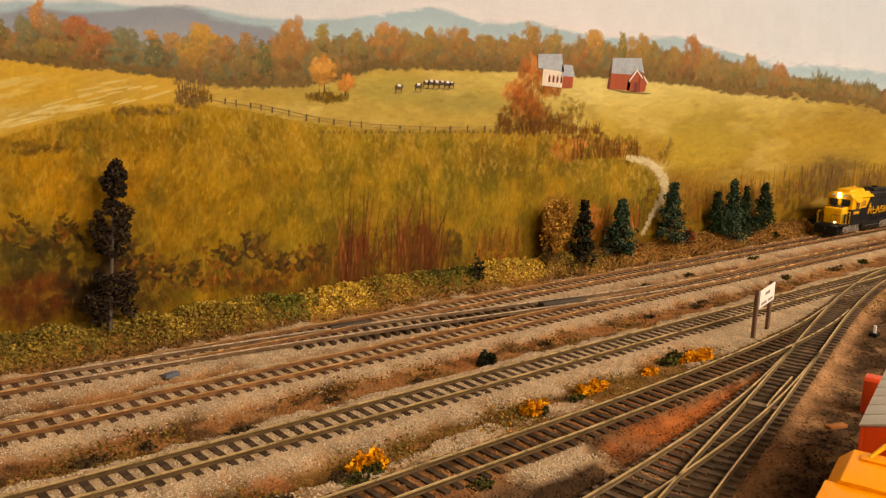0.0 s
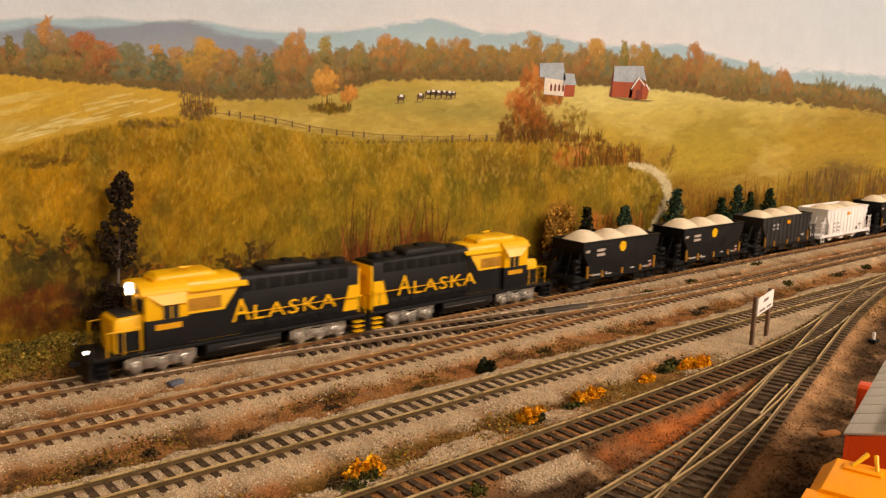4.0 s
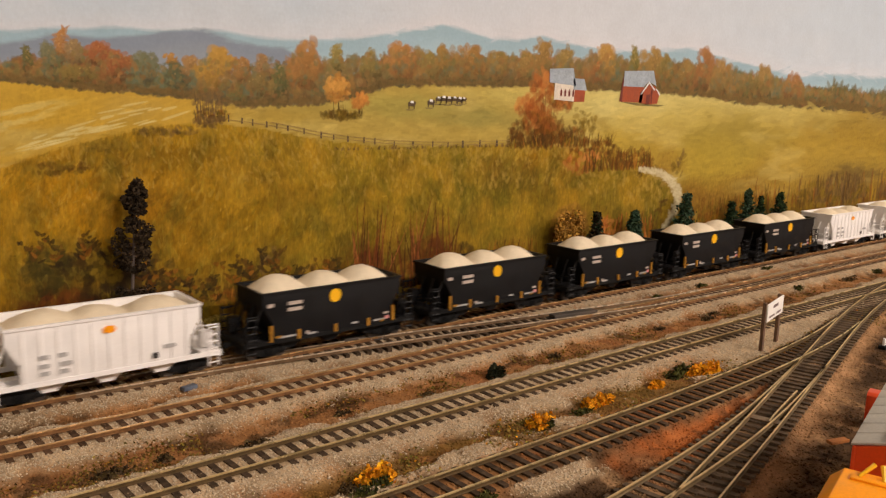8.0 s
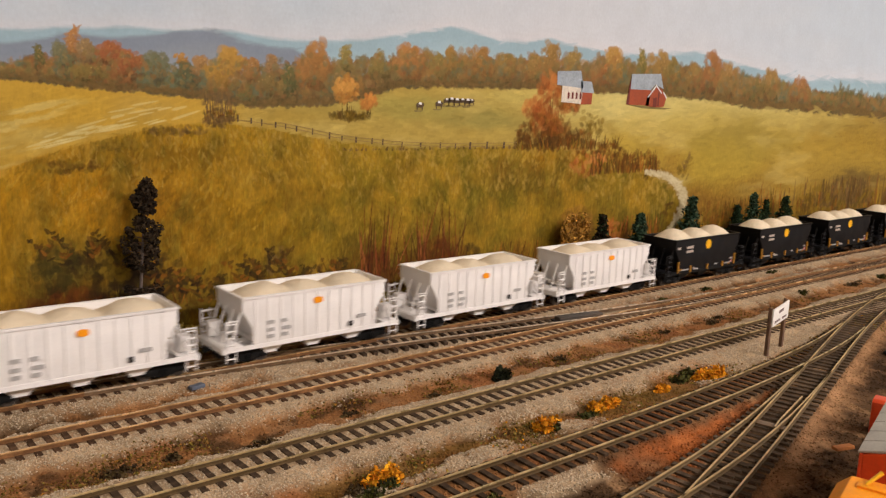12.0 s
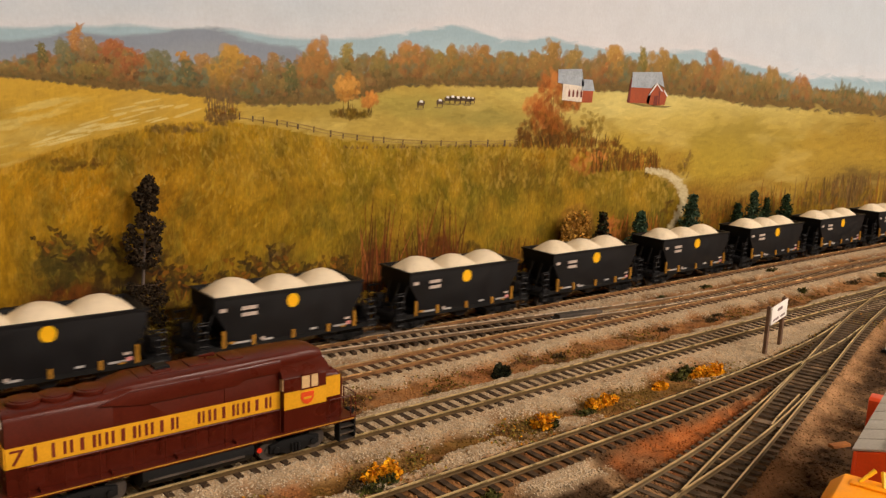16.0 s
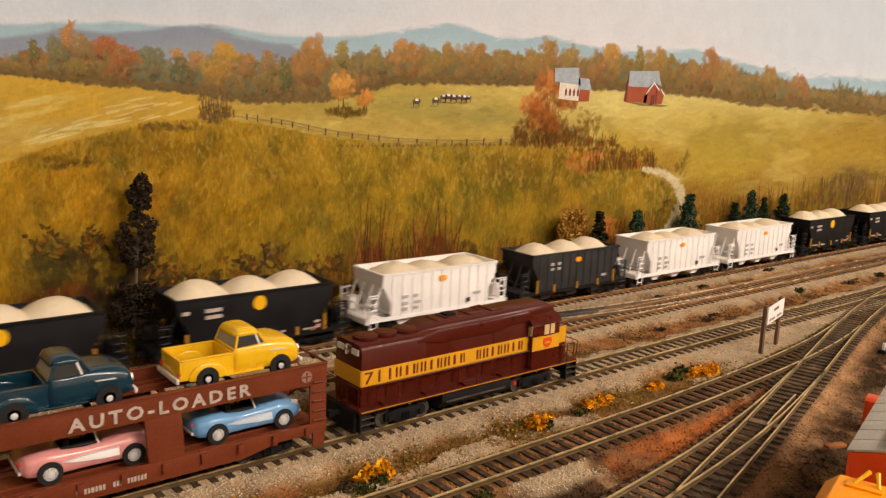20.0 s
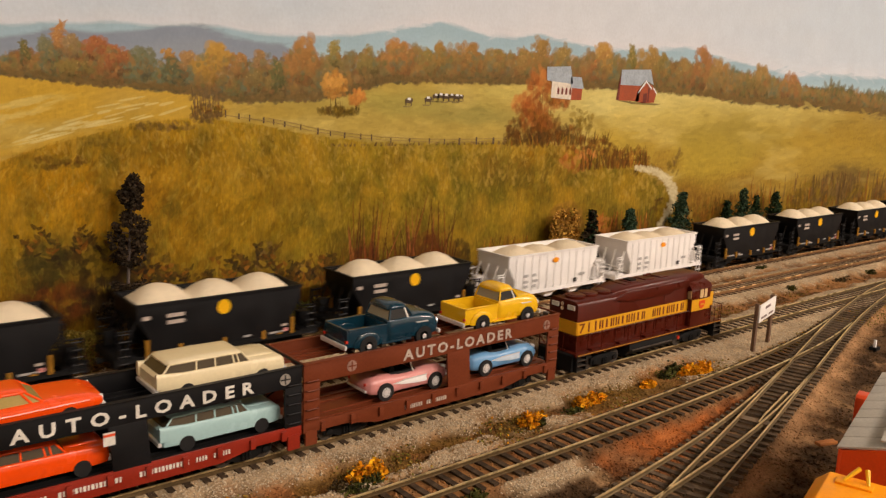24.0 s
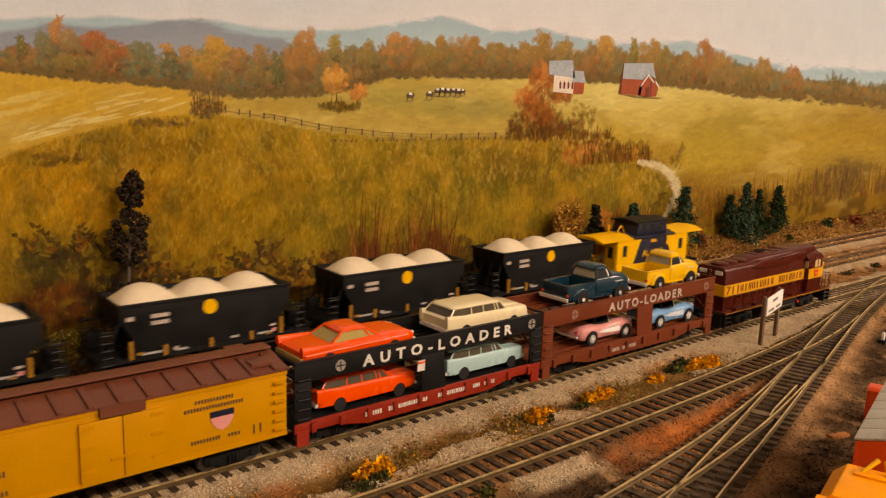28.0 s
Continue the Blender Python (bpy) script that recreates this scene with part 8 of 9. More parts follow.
def auto_loader(label, half, deck_paint, flat_paint, letters, text_x0, text_x1, post_x, emblems, deck_z, spacing, mark_paint):
    car = thing("auto_loader", label, "freight car", "auto-loader cars")
    W = 0.0178
    # fish-bellied flat car below
    belly = ((-half, 0.0150), (-half, 0.0100), (-half * 0.72, 0.0100), (-half * 0.5, 0.0065), (half * 0.5, 0.0065), (half * 0.72, 0.0100), (half, 0.0100), (half, 0.0150))
    for y in (-W, W - 0.0010):
        part("side_sill", Mesh().prism(belly, y, y + 0.0010), flat_paint, car, bevel=0.0002)
    part("lower_deck", Mesh().box(-half, half, -W + 0.0010, W - 0.0010, 0.0114, 0.0124), flat_paint if flat_paint is deck_paint else M_FRAME, car)
    pocket = Mesh().box(-0.0012, 0.0012, -W - 0.0012, -W, 0.0095, 0.0140).data("stake_pocket", flat_paint, 0.0002)
    for k in range(10):
        x = -half * 0.88 + half * 1.76 * k / 9
        part("stake_pocket", pocket, None, car, at=pose(x, 0, 0))
        part("stake_pocket", pocket, None, car, at=pose(x, 0, 0, 0, 0, 180))
    for y in (-0.0085, 0.0085):
        ramp_ = Mesh()
        for s in (-0.0028, 0.0028):
            ramp_.box(-half * 0.94, half * 0.94, y + s - 0.0003, y + s + 0.0003, 0.0124, 0.0132)
        part("wheel_track", ramp_, deck_paint, car)
        ramp_ = Mesh()
        for s in (-0.0028, 0.0028):
            ramp_.box(-half * 0.94, half * 0.94, y + s - 0.0003, y + s + 0.0003, deck_z - 0.0014, deck_z)
        part("wheel_track", ramp_, deck_paint, car)
    for y in (-0.0085, 0.0085):
        part("upper_runway", Mesh().box(-half * 0.97, half * 0.97, y - 0.0042, y + 0.0042, deck_z - 0.0024, deck_z - 0.0014), deck_paint, car)
    cross = Mesh().box(-0.0012, 0.0012, -W + 0.0012, W - 0.0012, deck_z - 0.0034, deck_z - 0.0024).data("cross_beam", deck_paint)
    for k in range(6):
        part("cross_beam", cross, None, car, at=pose(-half * 0.9 + half * 0.36 * k, 0, 0))
    for y in (-W, W - 0.0012):
        part("girder", Mesh().box(-half, half, y, y + 0.0012, 0.0335, 0.0425), deck_paint, car, bevel=0.0002)
        part("girder_flange", Mesh().box(-half, half, y - 0.0005, y + 0.0017, 0.0425, 0.0431), deck_paint, car)
        part("centre_panel", Mesh().prism(((post_x, 0.0145), (post_x + 0.0150, 0.0145), (post_x + 0.0135, 0.0336), (post_x - 0.0015, 0.0336)), y, y + 0.0012), deck_paint, car, bevel=0.0002)
        for s in (-1, 1):
            a, b = sorted((s * half, s * (half - 0.0085)))
            part("end_post", Mesh().box(a, b, y, y + 0.0012, 0.0145, 0.0336), deck_paint, car, bevel=0.0002)
    rung = Mesh().rod([(-0.0030, 0, 0), (-0.0030, -0.0012, 0), (0.0030, -0.0012, 0), (0.0030, 0, 0)], 0.0003, 5).data("rung", deck_paint)
    for s in (-1, 1):
        for k in range(5):
            part("rung", rung, None, car, at=pose(s * (half - 0.0042), -W, 0.0170 + 0.0045 * k))
        part("end_brace", Mesh().rod([(s * half, -W, 0.0430), (s * half, W, 0.0430)], 0.0006).rod([(s * half, -W + 0.0005, 0.0160), (s * half, W - 0.0005, 0.0420)], 0.0004).rod([(s * half, W - 0.0005, 0.0160), (s * half, -W + 0.0005, 0.0420)], 0.0004), deck_paint, car)
        for y in (-W - 0.0004, W - 0.0010):
            part("end_foot", Mesh().box(*sorted((s * (half - 0.001), s * (half - 0.007))), y, y + 0.0014, 0.0040, 0.0110), flat_paint, car)
    words("lettering", "AUTO-LOADER", text_x0, text_x1, 0.0352, 0.0074, -W - 0.0003, letters, car, False, "pale lettering", spacing, 0.00022)
    words("lettering", "AUTO-LOADER", text_x0, text_x1, 0.0352, 0.0074, W + 0.0003, letters, car, True, "pale lettering", spacing, 0.00022)
    for x in emblems:
        emblem(car, x, 0.0380, -W - 0.0001, mark_paint, deck_paint)
    for x in (-half * 0.68, half * 0.68):
        truck(car, x, M_FRAME)
    couplers(car, half - 0.001)
    return car


def marks(parent, x, z, y, widths, height, material, gap=0.0006):
    for w in widths:
        if w > 0:
            part("marking", Mesh().box(x, x + w, *sorted((y, y - 0.0002 if y < 0 else y + 0.0002)), z, z + height), material, parent, smooth=0)
        x += abs(w) + gap


LOADER_1 = auto_loader("brown two-deck auto-loader car with four toy cars", 0.0835, M_BROWN, M_BROWN, M_DULLLETTER, -0.028, 0.046, 0.0020, (-0.058, 0.073), 0.0392, 1.35, M_FADED)
marks(LOADER_1, -0.0260, 0.0092, -0.0179, (0.0010, 0.0008) * 4 + (-0.002,) + (0.0009, 0.0008) * 5, 0.0021, M_DULLLETTER, 0.0005)
LOADER_2 = auto_loader("black two-deck auto-loader rack on a red flat car", 0.0775, M_BLACK, M_REDFLAT, M_LETTER, -0.042, 0.054, -0.006, (-0.054, 0.069), 0.0362, 1.75, M_DIMMARK)
marks(LOADER_2, -0.0400, 0.0100, -0.0179, (0.0008,) * 7 + (-0.003,) + (0.0011, 0.0007) * 8 + (-0.006,) + (0.0011, 0.0007) * 7 + (-0.002,) + (0.0007,) * 4 + (-0.002,) + (0.0007,) * 6, 0.0021, M_LETTER, 0.0006)
part("card", Mesh().box(-0.0095, -0.0050, -0.0181, -0.0178, 0.0262, 0.0316), M_LETTER, LOADER_2, "small pale paper card")
part("card_stripe", Mesh().box(-0.0095, -0.0050, -0.0183, -0.0181, 0.0300, 0.0310), M_REDORANGE, LOADER_2, smooth=0)
AUTOS_1 = [
    (pickup("dark teal toy pickup on the upper brown deck", M_TEAL), -0.0285, 0.0392),
    (pickup("bright yellow toy pickup on the upper brown deck", M_PICKYEL), 0.0455, 0.0392),
    (roadster("pink toy sports car with white coves on the lower deck", M_PINK), -0.0175, 0.0132),
    (roadster("light blue toy sports car with white coves on the lower deck", M_SKYBLUE), 0.0495, 0.0132),
]
AUTOS_2 = [
    (coupe("red-orange finned toy coupe on the upper black deck", M_CARRED), -0.0385, 0.0362),
    (wagon("cream toy station wagon on the upper black deck", M_CREAM), 0.0435, 0.0362),
    (wagon("red-orange toy station wagon on the lower black deck", M_CARRED, 0.0565), -0.0335, 0.0132),
    (wagon("pale aqua toy station wagon on the lower black deck", M_AQUA, 0.0550), 0.0430, 0.0132),
]
TRAIN_C += [(LOADER_1, -0.1795, 0), (LOADER_2, -0.3415, 0)]


# ---- yellow reefer ----
def reefer():
    car = thing("refrigerator_car", "yellow refrigerator boxcar with a ribbed brown roof", "boxcar")
    L, W, Z0, Z1, ZR = 0.0705, 0.0178, 0.0118, 0.0412, 0.0462
    for y in (-W, W - 0.0014):
        part("side", Mesh().box(-L, L, y, y + 0.0014, Z0, Z1), M_REEFER, car, bevel=0.0003)
    for x in (-L, L - 0.0014):
        part("end", Mesh().prism(((-W + 0.0014, Z0), (W - 0.0014, Z0), (W - 0.0014, Z1), (0, ZR - 0.001), (-W + 0.0014, Z1)), x, x + 0.0014, "x"), M_ROOFBROWN, car)
    for y in (-W - 0.0005, W - 0.0001):
        part("side_rail", Mesh().box(-L, L, y, y + 0.0006, Z0, Z0 + 0.0016), M_REEFER, car)
        part("side_rail", Mesh().box(-L, L, y, y + 0.0006, Z1 - 0.0016, Z1), M_REEFER, car)
    eave = W + 0.0008
    for s in (-1, 1):
        part("roof_panel", Mesh().prism(((s * eave, Z1), (s * eave, Z1 + 0.0010), (0, ZR + 0.0004), (0, ZR - 0.0008)), -L - 0.0008, L + 0.0008, "x"), M_ROOFBROWN, car)
        seam = Mesh().prism(((s * eave, Z1 + 0.0010), (s * eave, Z1 + 0.0020), (s * 0.004, ZR + 0.0003), (s * 0.004, ZR - 0.0008)), -0.0012, 0.0012, "x").data("roof_rib", M_ROOFBROWN, 0.0002)
        for k in range(13):
            part("roof_rib", seam, None, car, at=pose(-L + 0.005 + (2 * L - 0.010) * k / 12, 0, 0))
    part("running_board", Mesh().box(-L, L, -0.0042, 0.0042, ZR + 0.0012, ZR + 0.0020), M_ROOFBROWN, car, bevel=0.0002)
    for x in (-L + 0.010, L - 0.010):
        for y in (-0.0105, 0.0105):
            part("ice_hatch", Mesh().box(x - 0.0048, x + 0.0048, y - 0.0040, y + 0.0040, 0.0434, 0.0458), M_ROOFBROWN, car, bevel=0.0004, at=pose(0, 0, 0))
    for s in (-1, 1):
        turn = pose(0, 0, 0, 0, 0, 0 if s < 0 else 180)
        for a, b in ((-0.0160, -0.0002), (0.0002, 0.0160)):
            d = part("door", Mesh().box(a, b, -W - 0.0011, -W, Z0 + 0.0008, Z1 - 0.0040), M_REEFER, car, at=turn, bevel=0.0003)
            for z in (0.0170, 0.0265, 0.0345):
                part("hinge", Mesh().box(min(a, b) + (0.0 if a < 0 else 0.0105), min(a, b) + (0.0052 if a < 0 else 0.0157), -W - 0.0016, -W - 0.0011, z, z + 0.0012), M_REEFER, d)
        part("door_latch", Mesh().box(-0.0050, 0.0050, -W - 0.0018, -W - 0.0011, 0.0205, 0.0214), M_REEFER, car, at=turn)
        part("door_hood", Mesh().box(-0.0085, 0.0085, -W - 0.0022, -W, Z1 - 0.0030, Z1 + 0.0008), M_ROOFBROWN, car, at=turn)
        for k in range(6):
            rung = Mesh().box(L - 0.0066, L - 0.0010, -W - 0.0014, -W - 0.0006, 0.0150 + 0.0042 * k, 0.0160 + 0.0042 * k)
            part("rung", rung, M_REEFER, car, at=turn)
        for bx, bz, bw, bh in ((0.0290, 0.0345, 0.0170, 0.0018), (0.0245, 0.0315, 0.0260, 0.0018), (0.0270, 0.0175, 0.0130, 0.0018), (0.0430, 0.0175, 0.0060, 0.0018), (0.0545, 0.0160, 0.0012, 0.0048), (0.0575, 0.0160, 0.0012, 0.0048), (-0.0540, 0.0275, 0.0120, 0.0020), (-0.0555, 0.0235, 0.0150, 0.0026), (-0.0590, 0.0165, 0.0090, 0.0020), (-0.0470, 0.0165, 0.0070, 0.0020), (-0.0590, 0.0138, 0.0100, 0.0016), (-0.0470, 0.0138, 0.0050, 0.0016)):
            n = max(1, int(bw / 0.0013))
            for k in range(n):
                part("marking", Mesh().box(bx + bw * k / n, bx + bw * (k + 0.52) / n, -W - 0.0003, -W, bz, bz + bh * 0.85), M_DARKMARK, car, at=turn, smooth=0)
        shield = ((0.0355, 0.0298), (0.0455, 0.0298), (0.0455, 0.0262), (0.0435, 0.0228), (0.0405, 0.0212), (0.0375, 0.0228), (0.0355, 0.0262))
        part("shield", Mesh().prism(shield, -W - 0.0003, -W), M_PINK, car, "red and blue shield", at=turn)
        part("shield_band", Mesh().box(0.0353, 0.0457, -W - 0.0005, -W - 0.0003, 0.0274, 0.0300), M_NAVY, car, at=turn)
    part("underframe", Mesh().box(-L, L, -0.0050, 0.0050, 0.0085, 0.0118).box(-0.030, 0.030, -0.0110, 0.0110, 0.0070, 0.0118), M_FRAME, car)
    for x in (-0.0475, 0.0475):
        truck(car, x, M_FRAME)
    couplers(car, L)
    return car


TRAIN_C.append((reefer(), -0.4935, 0))


# ---- caboose ----
def caboose():
    car = thing("caboose", "yellow and dark blue caboose with a cupola at the train's end", "caboose")
    words_y = 0.0163
    part("underframe", Mesh().box(-0.078, 0.078, -0.0150, 0.0150, 0.0105, 0.0125), M_FRAME, car)
    part("body", Mesh().box(-0.056, 0.056, -0.0158, 0.0158, 0.0125, 0.0395), M_NAVY, car, bevel=0.0004)
    for s in (-1, 1):
        for y in (-1, 1):
            part("end_panel", Mesh().prism(((s * 0.0560, 0.0127), (s * 0.0330, 0.0127), (s * 0.0200, 0.0393), (s * 0.0560, 0.0393)), *sorted((y * 0.0158, y * 0.0162))), M_YELLOW, car)
            part("window", Mesh().box(s * 0.0445 - 0.0030, s * 0.0445 + 0.0030, *sorted((y * 0.0162, y * 0.0164)), 0.0250, 0.0345), M_GLASS, car)
        part("end_wall", Mesh().box(*sorted((s * 0.0560, s * 0.0568)), -0.0150, 0.0150, 0.0127, 0.0393), M_YELLOW, car)
        part("end_door", Mesh().box(*sorted((s * 0.0568, s * 0.0573)), -0.0045, 0.0045, 0.0130, 0.0330), M_STEPYELLOW, car)
        for y in (-0.0095, 0.0095):
            part("end_window", Mesh().box(*sorted((s * 0.0568, s * 0.0572)), y - 0.0026, y + 0.0026, 0.0240, 0.0335), M_GLASS, car)
        part("end_rail", Mesh().rod([(s * 0.077, -0.0150, 0.0125), (s * 0.077, -0.0150, 0.0250), (s * 0.077, 0.0150, 0.0250), (s * 0.077, 0.0150, 0.0125)], 0.0005).rod([(s * 0.077, -0.0150, 0.0190), (s * 0.077, 0.0150, 0.0190)], 0.0004).rod([(s * 0.077, 0.005, 0.0125), (s * 0.077, 0.005, 0.0405)], 0.0004).rod([(s * 0.077, -0.005, 0.0125), (s * 0.077, -0.005, 0.0405)], 0.0004), M_YELLOW, car)
        part("platform", Mesh().box(*sorted((s * 0.056, s * 0.078)), -0.0155, 0.0155, 0.0120, 0.0130), M_FRAME, car)
        for y in (-1, 1):
            m = Mesh()
            for k in range(3):
                m.box(s * 0.0705 - 0.0045, s * 0.0705 + 0.0045, *sorted((y * 0.0125, y * 0.0160)), 0.0030 + 0.0032 * k, 0.0036 + 0.0032 * k)
            part("steps", m, M_STEPYELLOW, car)
    arch = ((-0.0172, 0.0392), (-0.0172, 0.0402), (-0.0090, 0.0428), (0.0, 0.0434), (0.0090, 0.0428), (0.0172, 0.0402), (0.0172, 0.0392))
    part("roof", Mesh().prism(arch, -0.080, -0.0335, "x"), M_YELLOW, car)
    part("roof", Mesh().prism(arch, 0.0335, 0.080, "x"), M_YELLOW, car)
    part("roof", Mesh().prism(arch, -0.0335, 0.0335, "x"), M_NAVY, car)
    part("cupola", Mesh().prism(((-0.0245, 0.0420), (0.0245, 0.0420), (0.0215, 0.0525), (-0.0215, 0.0525)), -0.0135, 0.0135), M_NAVY, car, bevel=0.0004)
    part("cupola_roof", Mesh().prism(((-0.0150, 0.0524), (-0.0150, 0.0532), (0.0, 0.0552), (0.0150, 0.0532), (0.0150, 0.0524)), -0.0255, 0.0255, "x"), M_BLACK, car)
    for y in (-1, 1):
        for x in (-0.0125, 0.0, 0.0125):
            part("cupola_window", Mesh().box(x - 0.0036, x + 0.0036, *sorted((y * 0.0135, y * 0.0137)), 0.0450, 0.0505), M_GLASS, car)
    part("smoke_jack", Mesh().tube((-0.043, 0.004, 0.042), (-0.043, 0.004, 0.0500), 0.0009, 8), M_YELLOW, car)
    part("roof_stand", Mesh().rod([(-0.0420, -0.004, 0.0432), (-0.0360, -0.004, 0.0500), (-0.0300, -0.004, 0.0432)], 0.0005), M_YELLOW, car)
    words("lettering", "ALASKA", -0.0165, 0.0165, 0.0225, 0.0085, -0.0161, M_YELLOW, car, False, "yellow lettering")
    words("lettering", "ALASKA", -0.0165, 0.0165, 0.0225, 0.0085, 0.0161, M_YELLOW, car, True, "yellow lettering")
    for y in (-1, 1):
        part("number_panel", Mesh().box(-0.0045, 0.0045, *sorted((y * 0.0158, y * 0.0160)), 0.0345, 0.0372), M_GOLD, car)
        part("herald", Mesh().tube((0.0235, y * 0.0158, 0.0330), (0.0235, y * 0.0161, 0.0330), 0.0030, 18), M_YELLOW, car)
    for x in (-0.047, 0.047):
        truck(car, x, M_FRAME)
    couplers(car, 0.0765)
    shorten(car, 0.90)
    return car


TRAIN_A.append((caboose(), 6.6735, 0))


# ---- planting ----
def leaf_mesh(points, sizes, colours, seed, stretch=1.6, droop=0.0):
    """One mesh of many small leaves: each a bent four-cornered blade, turned at random."""
    rng = np.random.RandomState(seed)
    n = len(points)
    a = rng.normal(size=(n, 3))
    a[:, 2] = a[:, 2] * 0.7 - droop
    a /= np.linalg.norm(a, axis=1, keepdims=True)
    b = np.cross(a, rng.normal(size=(n, 3)))
    b /= np.linalg.norm(b, axis=1, keepdims=True)
    c = np.cross(a, b)
    s = np.asarray(sizes)[:, None]
    p = np.asarray(points)
    v = np.stack([p - a * s * stretch / 2, p + b * s / 2 + c * s * 0.12, p + a * s * stretch / 2, p - b * s / 2 + c * s * 0.12], 1)
    me = bpy.data.meshes.new("leaves")
    me.vertices.add(n * 4)
    me.vertices.foreach_set("co", v.reshape(-1).astype(np.float32))
    me.loops.add(n * 6)
    f = (np.array([(0, 1, 2), (0, 2, 3)])[None] + (np.arange(n) * 4)[:, None, None]).reshape(-1)
    me.loops.foreach_set("vertex_index", f.astype(np.int32))
    me.polygons.add(n * 2)
    me.polygons.foreach_set("loop_start", (np.arange(n * 2) * 3).astype(np.int32))
    me.update(calc_edges=True)
    colour_layer(me, "leaf", np.repeat(np.clip(colours, 0.002, 0.9), 4, axis=0))
    me.materials.append(M_LEAF)
    return me


def ground_z(x, y):
    return float(ground_height(np.array([x]), np.array([y]))[0])


def conifer(x, y, height, radius, colours, label, seed, bare=0.0, leaves_=1500, base=None):
    """A model fir: a trunk, tiers of boughs and many small needle clumps with gaps between them."""
    rng = np.random.RandomState(seed)
    tree = thing("conifer_tree", label, "tree", "model trees along the backdrop")
    z0 = ground_z(x, y) - 0.002 if base is None else base
    tree.location = (x, y, z0)
    part("trunk", Mesh().tube((0, 0, 0), (0.0008, 0, height * 0.96), radius * 0.10 + 0.0006, 8, 0.0003), M_BARK, tree)
    boughs, pts, cols = Mesh(), [], []
    tiers = max(9, int(height / 0.0042))
    for k in range(tiers):
        t = bare + (1 - bare) * (k + rng.uniform(-0.3, 0.3)) / tiers
        r = radius * 1.42 * (1 - t) ** 1.05 * rng.uniform(0.85, 1.12) + 0.0010
        z = height * t
        for j in range(rng.randint(5, 8)):
            a = rng.uniform(0, 6.283)
            rr = r * rng.uniform(0.65, 1.08)
            end = np.array((math.cos(a) * rr, math.sin(a) * rr, z - rr * rng.uniform(0.05, 0.35)))
            boughs.tube((0, 0, z), tuple(end), 0.0004, 4, 0.00015)
            n = max(8, int(leaves_ * 1.5 / tiers / 4.5))
            u = rng.uniform(0.3, 1.05, n)[:, None]
            p = np.array((0, 0, z)) * (1 - u) + end * u + rng.normal(0, 0.0010 + rr * 0.10, (n, 3))
            pts.append(p)
            pick = np.array(colours)[rng.randint(len(colours), size=n)] * rng.uniform(0.7, 1.3, (n, 1))
            cols.append(pick)
    part("branchwork", boughs, M_BARK, tree)
    pts, cols = np.vstack(pts), np.vstack(cols)
    part("needles", leaf_mesh(pts, rng.uniform(0.0011, 0.0024, len(pts)), cols, seed + 1, 1.8, 0.3), None, tree, "clumped dark needles")["kind"] = "stuff"
    return tree


def ragged_tree(x, y, height, label, seed, base):
    """A tall model tree of ragged dark foam clumps on a bare stem, with gaps of sky between them."""
    rng = np.random.RandomState(seed)
    tree = thing("ragged_tree", label, "tree", "model trees along the backdrop")
    tree.location = (x, y, base)
    lean = lambda t: 0.0070 * t ** 1.2
    part("trunk", Mesh().tube((0, 0, 0), (lean(0.5), 0, height * 0.5), 0.0013, 8, 0.0009).tube((lean(0.5), 0, height * 0.5), (lean(0.97), 0, height * 0.97), 0.0009, 8, 0.0004), shader("grey_bark", (0.11, 0.085, 0.07), 0.9, 0, 0.3, 500, 3000, 0.4), tree)
    pts, cols, boughs = [], [], Mesh()
    tiers = (0.10, 0.15, 0.20, 0.26, 0.31, 0.48, 0.53, 0.585, 0.63, 0.68, 0.73, 0.83, 0.87, 0.91, 0.96)
    for k in range(120):
        t = min(0.985, tiers[k % len(tiers)] + rng.uniform(-0.03, 0.03))
        reach = float(np.interp(t, (0.10, 0.25, 0.36, 0.43, 0.50, 0.62, 0.72, 0.77, 0.83, 0.9, 0.96, 1.0), (0.0125, 0.0150, 0.0100, 0.0060, 0.0105, 0.0135, 0.0095, 0.0035, 0.0070, 0.0066, 0.0030, 0.0010))) * rng.uniform(0.1, 1.0) ** 0.6
        a = rng.uniform(0, 6.283)
        c = np.array((math.cos(a) * reach + lean(t), math.sin(a) * reach * 0.6, height * t * 0.985))
        boughs.tube((lean(t), 0, height * t * 0.97), tuple(c), 0.0005, 4, 0.0002)
        r = rng.uniform(0.0016, 0.0044) * (1.1 - 0.40 * t)
        p = rng.normal(size=(80, 3))
        p = p / np.linalg.norm(p, axis=1, keepdims=True) * rng.uniform(0.5, 1, (80, 1)) * r
        pts.append(c + p * np.array((1.2, 1, 1.15)))
        cols.append(np.array(((0.036, 0.024, 0.014), (0.024, 0.019, 0.013), (0.056, 0.038, 0.020)))[rng.randint(3, size=80)])
    part("branchwork", boughs, M_BARK, tree)
    pts, cols = np.vstack(pts), np.vstack(cols)
    part("foliage", leaf_mesh(pts, rng.uniform(0.0011, 0.0021, len(pts)), cols, seed + 1, 1.3), None, tree, "ragged dark foam foliage")["kind"] = "stuff"
    return tree


